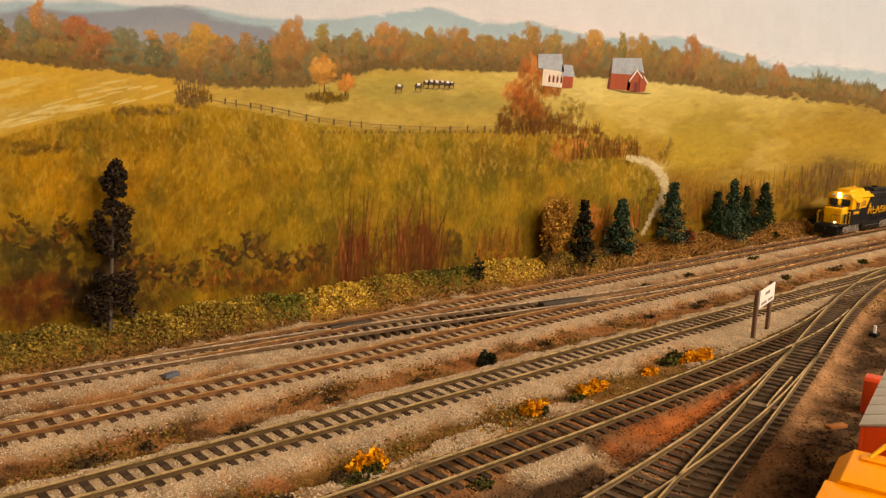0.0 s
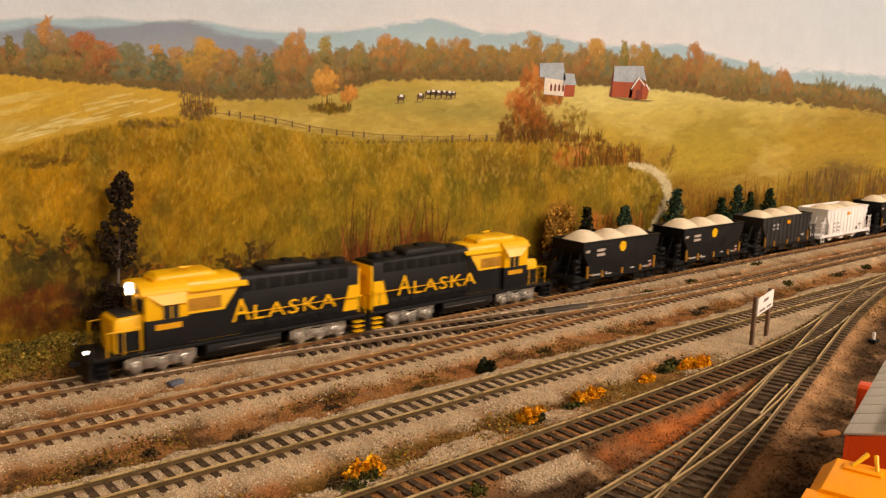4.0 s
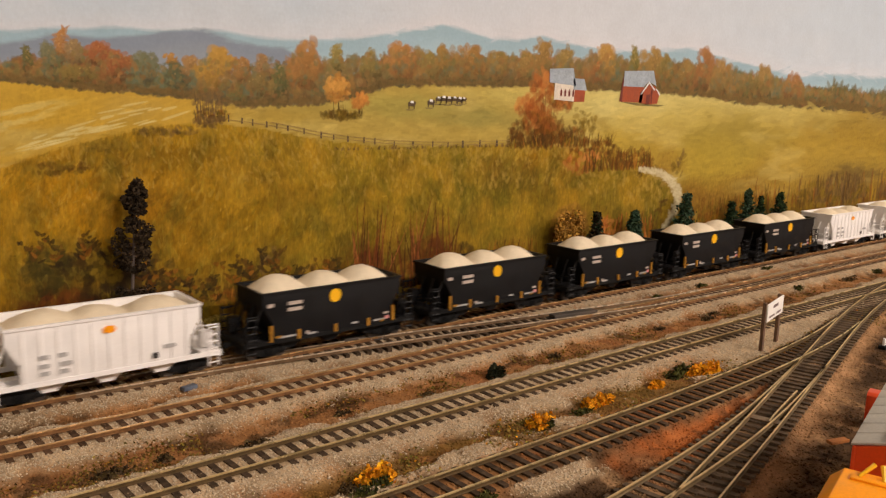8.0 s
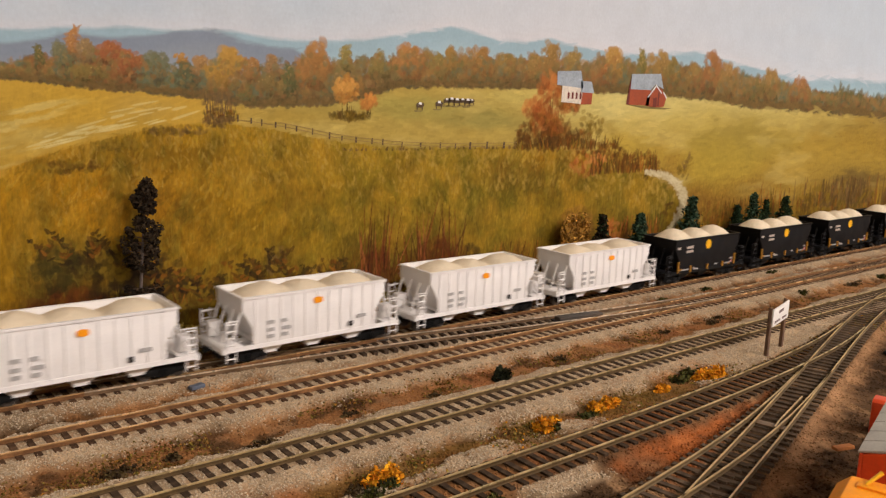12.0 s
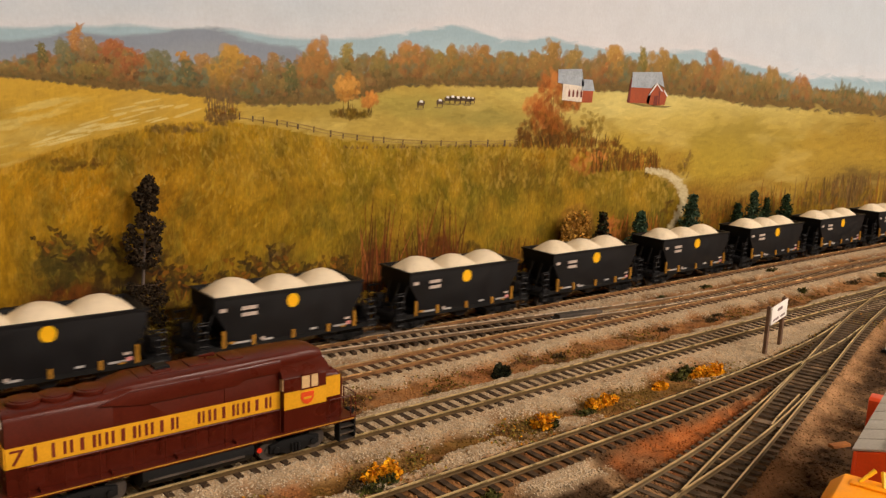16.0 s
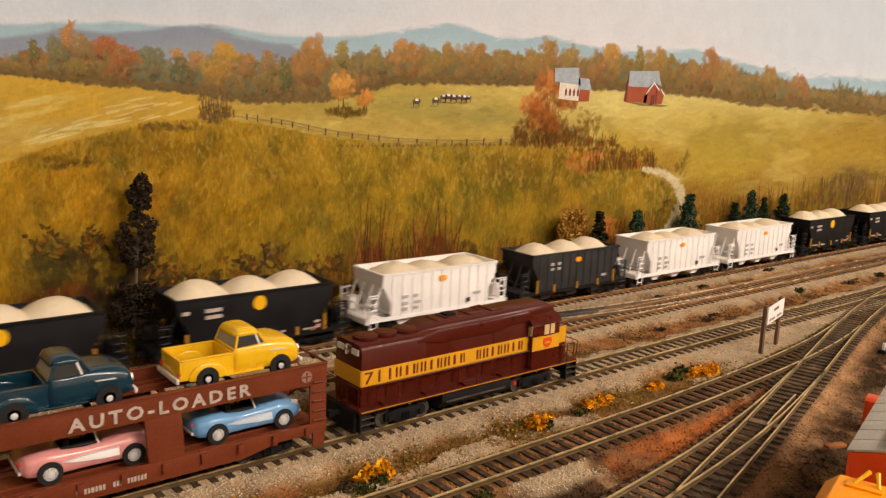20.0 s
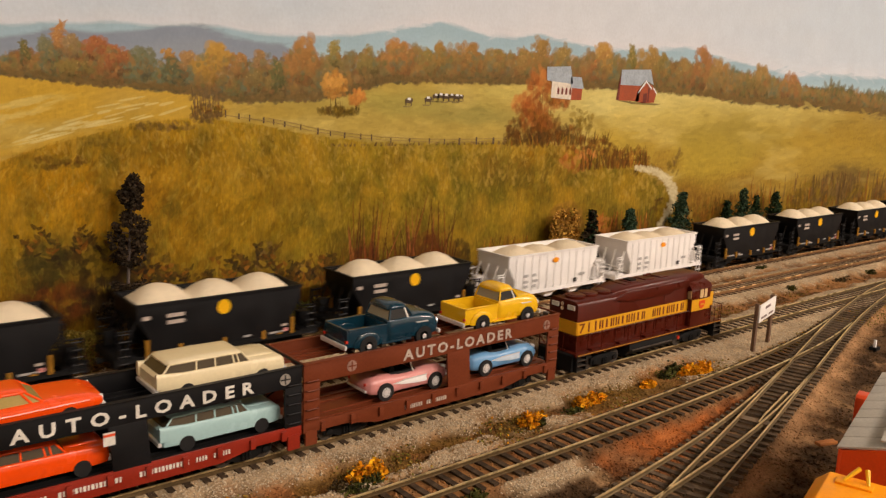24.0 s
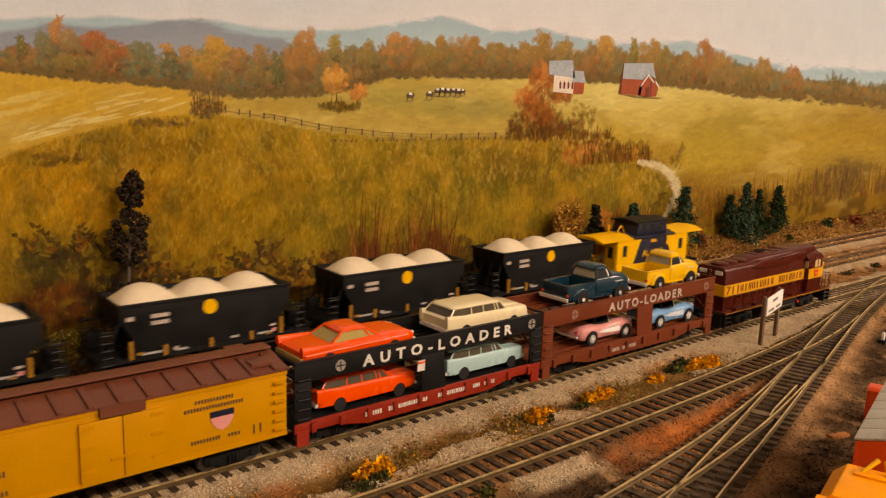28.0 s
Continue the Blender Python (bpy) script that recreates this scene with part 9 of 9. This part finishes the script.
def clump(name, x, y, rx, ry, rz, count, colours, label, category, seed, size=(0.0010, 0.0020), group="", hollow=0.5, centre=0.0):
    rng = np.random.RandomState(seed)
    a, b = rng.uniform(0, 6.283, count), np.arccos(rng.uniform(-1 if centre else 0, 1, count))
    r = rng.uniform(hollow, 1.0, count) * (0.85 + 0.25 * np.sin(3 * a + seed) * np.sin(2 * b))
    p = np.stack([np.cos(a) * np.sin(b) * r * rx, np.sin(a) * np.sin(b) * r * ry, np.cos(b) * r * rz + centre], 1)
    ob = thing(name, label, category, group)
    ob.location = (x, y, ground_z(x, y) - 0.0005)
    pick = np.array(colours)[rng.randint(len(colours), size=count)] * rng.uniform(0.7, 1.25, (count, 1))
    part("twigs", Mesh().tube((0, 0, -0.001), (rx * 0.2, 0, rz * 0.6), 0.0005, 5, 0.0002).tube((0, 0, -0.001), (-rx * 0.4, ry * 0.3, rz * 0.6), 0.0005, 5, 0.0002).tube((0, 0, -0.001), (rx * 0.3, -ry * 0.4, rz * 0.5), 0.0004, 5, 0.0002), M_BARK, ob)
    part("foliage", leaf_mesh(p, rng.uniform(*size, count), pick, seed + 1), None, ob)["kind"] = "stuff"
    return ob


FIR = ((0.030, 0.058, 0.026), (0.052, 0.086, 0.036), (0.018, 0.034, 0.018))
FIR_BLUE = ((0.040, 0.080, 0.046), (0.085, 0.135, 0.074), (0.024, 0.046, 0.028))
FIR_BROWN = ((0.028, 0.020, 0.011), (0.018, 0.017, 0.012), (0.042, 0.030, 0.015))
ragged_tree(0.1655, 0.486, 0.1010, "tall ragged dark brown model tree by the backdrop", 11, 0.0095)
conifer(0.5915, 0.485, 0.0550, 0.0105, FIR_BROWN + FIR[:1], "dark slender model fir on the bank", 12, 0.03, 1500, 0.0085)
conifer(0.6470, 0.485, 0.0500, 0.0125, FIR_BLUE, "small bluish green model fir on the bank", 13, 0.05, 1600, 0.0105)
conifer(0.7300, 0.485, 0.0590, 0.0140, FIR_BLUE, "bluish green model fir beside the painted path", 14, 0.06, 1800, 0.0150)
conifer(0.8190, 0.487, 0.0430, 0.0090, FIR, "short dark green model fir on the bank", 15, 0.04, 1300, 0.0165)
conifer(0.8440, 0.484, 0.0630, 0.0125, FIR_BLUE, "dark green model fir on the bank", 16, 0.04, 1900, 0.0090)
conifer(0.8745, 0.486, 0.0510, 0.0085, FIR, "slender dark green model fir on the bank", 17, 0.04, 1300, 0.0110)
conifer(0.9150, 0.485, 0.0530, 0.0115, FIR, "dark green model fir on the bank", 18, 0.04, 1500, 0.0130)

YEL = ((0.74, 0.30, 0.008), (0.82, 0.38, 0.012), (0.60, 0.22, 0.006))
GRN = ((0.060, 0.062, 0.014), (0.085, 0.080, 0.018), (0.040, 0.042, 0.014))
DRY = ((0.075, 0.048, 0.020), (0.050, 0.032, 0.016), (0.11, 0.075, 0.028))
flowers = (
    (0.1990, 0.2715, 0.0105, 0.0065, 0.0095, 430), (0.1915, 0.2700, 0.0050, 0.0040, 0.0045, 120), (0.3060, 0.2750, 0.0085, 0.0050, 0.0062, 300), (0.3520, 0.2795, 0.0080, 0.0042, 0.0055, 240), (0.3620, 0.2800, 0.0080, 0.0045, 0.0060, 260),
    (0.4100, 0.2784, 0.0065, 0.0036, 0.0045, 190), (0.4520, 0.2775, 0.0085, 0.0055, 0.0070, 300), (0.4640, 0.2760, 0.0095, 0.0055, 0.0070, 330), (0.4560, 0.2720, 0.0070, 0.0035, 0.0045, 180),
)
for k, (fx_, fy_, a_, b_, c_, n_) in enumerate(flowers):
    clump("flower_clump", fx_, fy_, a_ * 1.25, b_ * 1.25, c_ * 1.2, int(n_ * 1.4), YEL, "clump of orange-yellow flowers in the ballast", "plant", 100 + k, (0.0012, 0.0024), "yellow flower clumps", 0.3)
for k, (fx_, fy_, a_, b_, c_, n_) in enumerate(((0.1975, 0.2660, 0.0070, 0.0040, 0.0050, 180), (0.3090, 0.2710, 0.0060, 0.0035, 0.0040, 130), (0.3400, 0.2760, 0.0110, 0.0050, 0.0038, 200), (0.4330, 0.2815, 0.0095, 0.0055, 0.0060, 260), (0.4480, 0.2860, 0.0115, 0.0070, 0.0085, 360), (0.1860, 0.2640, 0.0080, 0.0045, 0.0040, 160), (0.2250, 0.2290, 0.0080, 0.0050, 0.0035, 140), (0.6768, 0.4264, 0.0120, 0.0050, 0.0036, 150), (0.9006, 0.3628, 0.0160, 0.0060, 0.0055, 200), (0.7431, 0.3655, 0.0120, 0.0050, 0.0050, 160), (0.8000, 0.4300, 0.0160, 0.0050, 0.0030, 120), (0.6050, 0.4240, 0.0100, 0.0040, 0.0026, 100))):
    clump("weed_tuft", fx_, fy_, a_, b_, c_, n_, GRN, "low olive green weeds beside the track", "plant", 200 + k, (0.0010, 0.0020), "weeds", 0.3)
for k, (fx_, fy_, a_, b_, c_, n_) in enumerate(((0.4007, 0.3540, 0.0075, 0.0045, 0.0050, 190), (0.1331, 0.3494, 0.0060, 0.0040, 0.0045, 170), (0.1076, 0.3464, 0.0120, 0.0060, 0.0050, 260), (0.1706, 0.3337, 0.0120, 0.0050, 0.0036, 220), (0.2301, 0.3490, 0.0080, 0.0040, 0.0034, 160), (0.2899, 0.3502, 0.0070, 0.0036, 0.0028, 120), (0.5781, 0.3531, 0.0110, 0.0050, 0.0048, 200), (0.5960, 0.3600, 0.0090, 0.0040, 0.0040, 140), (0.5182, 0.3559, 0.0100, 0.0045, 0.0040, 160), (0.8348, 0.3597, 0.0200, 0.0070, 0.0060, 240), (0.1500, 0.2650, 0.0100, 0.0050, 0.0045, 200), (0.1820, 0.2690, 0.0070, 0.0045, 0.0050, 150), (0.1200, 0.2750, 0.0120, 0.0050, 0.0036, 180))):
    clump("dry_tuft", fx_, fy_, a_, b_, c_, n_, DRY, "dry dark brown weeds on the soil", "plant", 300 + k, (0.0009, 0.0018), "dry tufts", 0.2)
clump("round_bush", 0.3427, 0.3497, 0.0072, 0.0068, 0.0092, 1000, ((0.022, 0.026, 0.012), (0.034, 0.036, 0.016), (0.014, 0.017, 0.010)), "round dark green bush on the brown soil", "bush", 400, (0.0009, 0.0017), "", 0.75)
clump("red_bush", 0.7640, 0.486, 0.0110, 0.0060, 0.0200, 420, ((0.22, 0.050, 0.020), (0.16, 0.036, 0.016), (0.28, 0.085, 0.03)), "dark red bush at the foot of the backdrop", "bush", 401, (0.0014, 0.0026), "bushes on the bank", 0.3)
clump("red_bush", 1.1200, 0.486, 0.0240, 0.0080, 0.0150, 420, ((0.26, 0.060, 0.030), (0.20, 0.045, 0.022), (0.32, 0.10, 0.04)), "dark red bush at the foot of the backdrop", "bush", 402, (0.0018, 0.0034), "bushes on the bank", 0.3)
clump("green_bush", 1.0450, 0.486, 0.0130, 0.0070, 0.0120, 260, FIR, "small dark green bush on the bank", "bush", 403, (0.0016, 0.0030), "bushes on the bank", 0.4)
clump("green_bush", 0.9400, 0.481, 0.0120, 0.0050, 0.0060, 180, GRN, "small olive bush on the bank", "bush", 404, (0.0014, 0.0026), "bushes on the bank", 0.4)
bush = clump("golden_bush", 0.5560, 0.486, 0.0215, 0.0085, 0.0260, 4200, ((0.42, 0.22, 0.036), (0.54, 0.30, 0.055), (0.26, 0.130, 0.025)), "tall golden brown foam bush on the bank", "bush", 406, (0.0012, 0.0028), "bushes on the bank", 0.35, 0.036)
clump("golden_bush", 0.5480, 0.488, 0.0090, 0.0050, 0.0300, 500, ((0.16, 0.090, 0.022), (0.10, 0.060, 0.016)), "smaller brown foam bush on the bank", "bush", 407, (0.0012, 0.0026), "bushes on the bank", 0.4)
clump("dark_sapling", 0.4600, 0.484, 0.0080, 0.0050, 0.0240, 220, FIR_BROWN + FIR[:1], "dark leafy sapling above the hedge", "bush", 405, (0.0014, 0.0030), "bushes on the bank", 0.1)

# the hedge of low leaves along the left of the wall and the dry bank further on
rng_ = np.random.RandomState(9)
n_ = 34000
hx = np.exp(rng_.uniform(math.log(0.36), math.log(0.93), n_)) - 0.30
hy = rng_.uniform(0.4735, 0.4985, n_)
rise = smooth01(hy, 0.4725, 0.484)
lump = smooth01(ripple(hx, hy, 0.012, 501), 0.25, 0.75)
hz_ = ground_height(hx, hy) + rng_.rand(n_) ** 0.5 * rise * (0.0010 + 0.0052 * lump)
# yellow stretches, each between two places along the wall
bright = np.zeros(n_)
for a_, b_, k_ in ((0.232, 0.262, 0.75), (0.302, 0.352, 1.0), (0.372, 0.392, 0.55), (0.470, 0.560, 0.85), (0.20, 0.215, 0.4)):
    bright = np.maximum(bright, k_ * smooth01(hx, a_ - 0.014, a_ + 0.010) * (1 - smooth01(hx, b_ - 0.010, b_ + 0.014)))
yellow = bright * smooth01(ripple(hx, hy, 0.012, 503) + 0.22 * bright, 0.46, 0.66)
green = smooth01(hx, 0.255, 0.275) * (1 - smooth01(hx, 0.312, 0.330)) + smooth01(hx, 0.40, 0.42) * (1 - smooth01(hx, 0.455, 0.475))
tint = mix(np.broadcast_to(np.array((0.31, 0.225, 0.040)), (n_, 3)), (0.165, 0.185, 0.030), np.clip(green, 0, 1) * 0.85)
tint = mix(tint, (0.105, 0.082, 0.022), smooth01(ripple(hx, hy, 0.010, 505), 0.52, 0.68) * 0.7)
tint = mix(tint, (0.72, 0.50, 0.075), yellow)
tint = mix(tint, (0.40, 0.29, 0.045), (rng_.rand(n_) < 0.10) * smooth01(ripple(hx, hy, 0.012, 507), 0.45, 0.6) * 0.8)
tint = mix(tint, (0.30, 0.10, 0.030), (rng_.rand(n_) < 0.02) * 0.8)
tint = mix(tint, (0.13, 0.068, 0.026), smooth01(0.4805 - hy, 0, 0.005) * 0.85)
ok = rng_.rand(n_) < (0.40 + 0.60 * rise)
hedge_pts = np.stack([hx, hy, hz_], 1)[ok]
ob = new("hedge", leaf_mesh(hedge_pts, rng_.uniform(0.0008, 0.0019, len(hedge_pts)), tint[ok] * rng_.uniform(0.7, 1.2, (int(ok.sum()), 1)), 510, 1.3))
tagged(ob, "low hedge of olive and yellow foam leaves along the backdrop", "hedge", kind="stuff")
n_ = 9000
hx = np.exp(rng_.uniform(math.log(0.84), math.log(1.60), n_)) - 0.30
hy = rng_.uniform(0.470, 0.4985, n_)
hz_ = ground_height(hx, hy) + rng_.rand(n_) * 0.0030
tint = mix(np.broadcast_to(np.array((0.30, 0.165, 0.042)), (n_, 3)), (0.46, 0.27, 0.07), smooth01(ripple(hx, hy, 0.03, 521), 0.45, 0.7))
tint = mix(tint, (0.13, 0.070, 0.024), smooth01(ripple(hx, hy, 0.02, 523), 0.5, 0.7) * 0.8)
ob = new("dry_grass", leaf_mesh(np.stack([hx, hy, hz_], 1), rng_.uniform(0.0010, 0.0024, n_), tint * rng_.uniform(0.75, 1.25, (n_, 1)), 530, 1.6))
tagged(ob, "golden brown dry grass on the bank below the firs", "grass", kind="stuff")
# short fibres of grass between the tracks
n_ = 9000
hx, hy = np.exp(rng_.uniform(math.log(0.36), math.log(1.1), n_ * 2)) - 0.30, np.concatenate([rng_.uniform(0.262, 0.292, n_), rng_.uniform(0.335, 0.372, n_)])
ok = rng_.rand(2 * n_) < np.clip(1.3 * smooth01(ripple(hx, hy, 0.025, 541), 0.42, 0.65), 0, 1) * (1 - ballast_amount(hx, hy))
hx, hy = hx[ok], hy[ok]
tint = np.array(((0.20, 0.130, 0.030), (0.15, 0.125, 0.026), (0.30, 0.16, 0.028), (0.17, 0.085, 0.028), (0.24, 0.20, 0.034), (0.70, 0.30, 0.012)))[rng_.choice(6, size=len(hx), p=(0.26, 0.22, 0.16, 0.16, 0.14, 0.06))]
tint = np.where((hy > 0.30)[:, None], tint * np.array((0.9, 0.8, 0.8)), tint)
tint[(hy > 0.30) & (tint[:, 0] > 0.4)] = (0.20, 0.11, 0.04)
ob = new("ground_fibres", leaf_mesh(np.stack([hx, hy, ground_height(hx, hy) + 0.0005], 1), rng_.uniform(0.0007, 0.0015, len(hx)), tint * rng_.uniform(0.7, 1.3, (len(hx), 1)), 550, 1.5))
tagged(ob, "short tan and olive ground fibres between the tracks", "grass", kind="stuff")


# ---- yard sign ----
sign = thing("yard_sign", "white name board on two weathered wooden posts", "sign")
for sx_, sy_, top_ in ((0.5227, 0.2752, 0.0305), (0.5550, 0.2824, 0.0312)):
    part("post", Mesh().box(sx_ - 0.0012, sx_ + 0.0012, sy_ - 0.0012, sy_ + 0.0012, -0.008, top_), M_WOOD, sign, bevel=0.0002)
way = Vector((0.5550 - 0.5227, 0.2824 - 0.2752, 0)).normalized()
turn_ = math.degrees(math.atan2(way.y, way.x))
board_at = pose(0.5227, 0.2752, 0, 0, 0, turn_)
board = part("board", Mesh().prism(((-0.0008, 0.0172), (0.0338, 0.0182), (0.0338, 0.0306), (-0.0008, 0.0294)), -0.0024, -0.0013), M_SIGN, sign, "white painted board", at=board_at, bevel=0.0002)
for bx, bz, bw, bh in ((0.0105, 0.0253, 0.0020, 0.0020), (0.0130, 0.0254, 0.0024, 0.0020), (0.0160, 0.0255, 0.0020, 0.0020), (0.0186, 0.0256, 0.0022, 0.0020), (0.0030, 0.0195, 0.0030, 0.0014), (0.0070, 0.0196, 0.0034, 0.0014), (0.0112, 0.0197, 0.0030, 0.0014), (0.0190, 0.0198, 0.0026, 0.0014), (0.0222, 0.0199, 0.0030, 0.0014), (0.0258, 0.0200, 0.0026, 0.0014)):
    part("writing_bar", Mesh().box(bx, bx + bw, -0.0027, -0.0025, bz, bz + bh), M_SIGNMARK, board, smooth=0)

# ---- switch machines, blocks and oddments on the ground ----
def switch_machine(x, y, turn, length, width, label):
    ob = thing("switch_machine", label, "switch machine", "switch machines")
    ob.matrix_basis = pose(x, y, -0.003, 0, 0, turn)
    part("base", Mesh().box(-length / 2, length / 2, -width / 2, width / 2, -0.003, 0.0012), M_GREYBLACK, ob, bevel=0.0004)
    part("cover", Mesh().box(-length * 0.46, length * 0.42, -width * 0.36, width * 0.36, 0.0012, 0.0042), M_COVER, ob, bevel=0.0006)
    for k in range(4):
        part("screw", Mesh().tube((-length * 0.4 + k * length * 0.26, -width * 0.42, 0.001), (-length * 0.4 + k * length * 0.26, -width * 0.42, 0.0018), 0.0007, 8), M_STEEL, ob)


switch_machine(0.3080, 0.4450, -4, 0.0340, 0.0080, "black switch machine cover between rusty rails")
switch_machine(0.4800, 0.4080, -9, 0.0480, 0.0105, "long black switch machine cover beside the crossover")
slate = thing("slate_block", "small blue-grey block lying in the ballast", "block")
slate.matrix_basis = pose(0.1775, 0.4280, -0.0045, 0, 0, 12)
part("block", Mesh().box(-0.0045, 0.0045, -0.0022, 0.0022, -0.001, 0.0014), shader("slate_grey", (0.10, 0.12, 0.16), 0.6, 0, 0.15, 200, 1500, 0.2), slate, bevel=0.0006)
peg = thing("switch_stand", "small white switch stand on the dark cinders", "switch stand")
peg.location = (0.6160, 0.2330, -0.006)
part("stand", Mesh().box(-0.0009, 0.0009, -0.0009, 0.0009, 0, 0.0065), M_WHITE, peg, bevel=0.0003)
part("foot", Mesh().box(-0.0030, 0.0030, -0.0026, 0.0026, -0.001, 0.0012), M_FRAME, peg)
plank = thing("plank", "short rusty brown plank lying on the cinders", "plank")
plank.matrix_basis = pose(0.4140, 0.1688, -0.0055, 0, 0, -18)
part("board", Mesh().box(-0.0060, 0.0060, -0.0020, 0.0020, 0, 0.0018), shader("rusty_plank", (0.42, 0.15, 0.03), 0.8, 0, 0.2, 200, 1500, 0.3), plank, bevel=0.0005)

# ---- parked cars on the near yard track ----
LINE_F = ((-0.5, -0.1256), (1.0, 0.2904))
railway("track_f", LINE_F, "brass", "near yard track with dull brass rails", lo=0.2, hi=0.8)
PARK = pose(0.3087, 0.0986, 0, 0, 0, 15.5)
box = thing("boxcar", "parked red-orange boxcar with a pale grey panelled roof", "boxcar")
box.matrix_basis = PARK
BL, BW, BZ = 0.112, 0.0175, 0.0400
for y in (-BW, BW - 0.0014):
    part("side", Mesh().box(0, BL, y, y + 0.0014, 0.0115, BZ), M_REDORANGE, box, bevel=0.0003)
for x in (0, BL - 0.0014):
    part("end", Mesh().prism(((-BW + 0.0014, 0.0115), (BW - 0.0014, 0.0115), (BW - 0.0014, BZ), (0, BZ + 0.0045), (-BW + 0.0014, BZ)), x, x + 0.0014, "x"), M_REDORANGE, box)
for k in range(9):
    x = BL * k / 9
    for s in (-1, 1):
        panel = Mesh().prism(((s * (BW + 0.0006), BZ), (s * (BW + 0.0006), BZ + 0.0009), (0, BZ + 0.0056), (0, BZ + 0.0044)), x + 0.0004, x + BL / 9 - 0.0004, "x")
        part("roof_panel", panel, M_GREYROOF, box, bevel=0.0002)
part("running_board", Mesh().box(0.001, BL - 0.001, -0.0042, 0.0042, BZ + 0.0064, BZ + 0.0072), M_GREYROOF, box, bevel=0.0002)
part("underframe", Mesh().box(0.001, BL - 0.001, -0.0045, 0.0045, 0.0085, 0.0115), M_FRAME, box)
for x in (0.024, BL - 0.024):
    truck(box, x, M_FRAME)
part("coupler", COUPLER, None, box, at=pose(0.0, 0, 0, 0, 0, 180))
part("grab_rail", Mesh().rod([(-0.0010, -0.0060, 0.0150), (-0.0010, -0.0060, 0.0420)], 0.0004, 6), M_YELLOW, box)
work = thing("work_engine", "parked bright orange engine with stepped roof and horns", "locomotive")
work.matrix_basis = PARK @ pose(-0.007, 0.005, 0)
part("cab", Mesh().prism(((-0.0150, 0.0120), (0.0150, 0.0120), (0.0150, 0.0315), (0.0110, 0.0355), (-0.0110, 0.0355), (-0.0150, 0.0315)), -0.0360, -0.0090, "x"), M_ORANGE, work, bevel=0.0006)
part("cab_roof", Mesh().prism(((-0.0165, 0.0318), (0.0165, 0.0318), (0.0165, 0.0330), (0.0120, 0.0372), (-0.0120, 0.0372), (-0.0165, 0.0330)), -0.0385, -0.0085, "x"), M_ORANGE, work, bevel=0.0005)
part("hood", Mesh().prism(((-0.0180, 0.0120), (0.0180, 0.0120), (0.0180, 0.0310), (0.0160, 0.0345), (-0.0160, 0.0345), (-0.0180, 0.0310)), -0.0900, -0.0375, "x"), M_ORANGE, work, bevel=0.0008)
part("hood_step", Mesh().box(-0.0600, -0.0375, -0.0165, 0.0165, 0.0340, 0.0358), M_ORANGE, work, bevel=0.0005)
part("horn_base", Mesh().box(-0.0180, -0.0125, -0.0030, 0.0090, 0.0370, 0.0380), M_ORANGE, work, bevel=0.0003)
for y in (-0.0015, 0.0065):
    part("horn", Mesh().tube((-0.0150, y, 0.0378), (-0.0100, y + (0.0015 if y < 0 else -0.004), 0.0415), 0.0006, 8, 0.0009), M_YELLOW, work)
for y in (-1, 1):
    part("window", Mesh().box(-0.0300, -0.0200, *sorted((y * 0.0150, y * 0.0152)), 0.0230, 0.0300), M_GLASS, work)
part("frame", Mesh().box(-0.0900, -0.0080, -0.0160, 0.0160, 0.0090, 0.0122), M_FRAME, work)
for x in (-0.0700, -0.0280):
    truck(work, x, M_FRAME)
crate = thing("orange_crate", "orange-red box standing beside the parked boxcar", "crate")
crate.matrix_basis = pose(0.4555, 0.1685, -0.006, 0, 0, 15.5)
part("box", Mesh().prism(((-0.0070, 0.0), (0.0070, 0.0), (0.0070, 0.0170), (0.0030, 0.0195), (-0.0050, 0.0195), (-0.0070, 0.0180)), -0.0050, 0.0050), M_REDORANGE, crate, bevel=0.0006)


# ---- what moves: the sand train runs to the west, the auto-loader train to the east ----
SLOW = ((0.0, -0.5402), (14.5, 0.0630), (17.0, 0.1665), (20.0, 0.2845), (23.5, 0.4240), (25.0, 0.4820), (28.0, 0.5925))


def motions():
    for ob, at0, turn in TRAIN_A:
        walk(ob, [(t, pose(at0 - SPEED_A * t, Y_A, 0, 0, 0, turn)) for t in (0.0, 14.0, 28.0)])
    for ob, offset, turn in TRAIN_C:
        walk(ob, [(t, pose(x + offset, Y_C, 0, 0, 0, turn)) for t, x in SLOW])
    for base, autos in ((-0.1795, AUTOS_1), (-0.3415, AUTOS_2)):
        for ob, dx, z in autos:
            walk(ob, [(t, pose(x + base + dx, Y_C, z)) for t, x in SLOW])


motions()
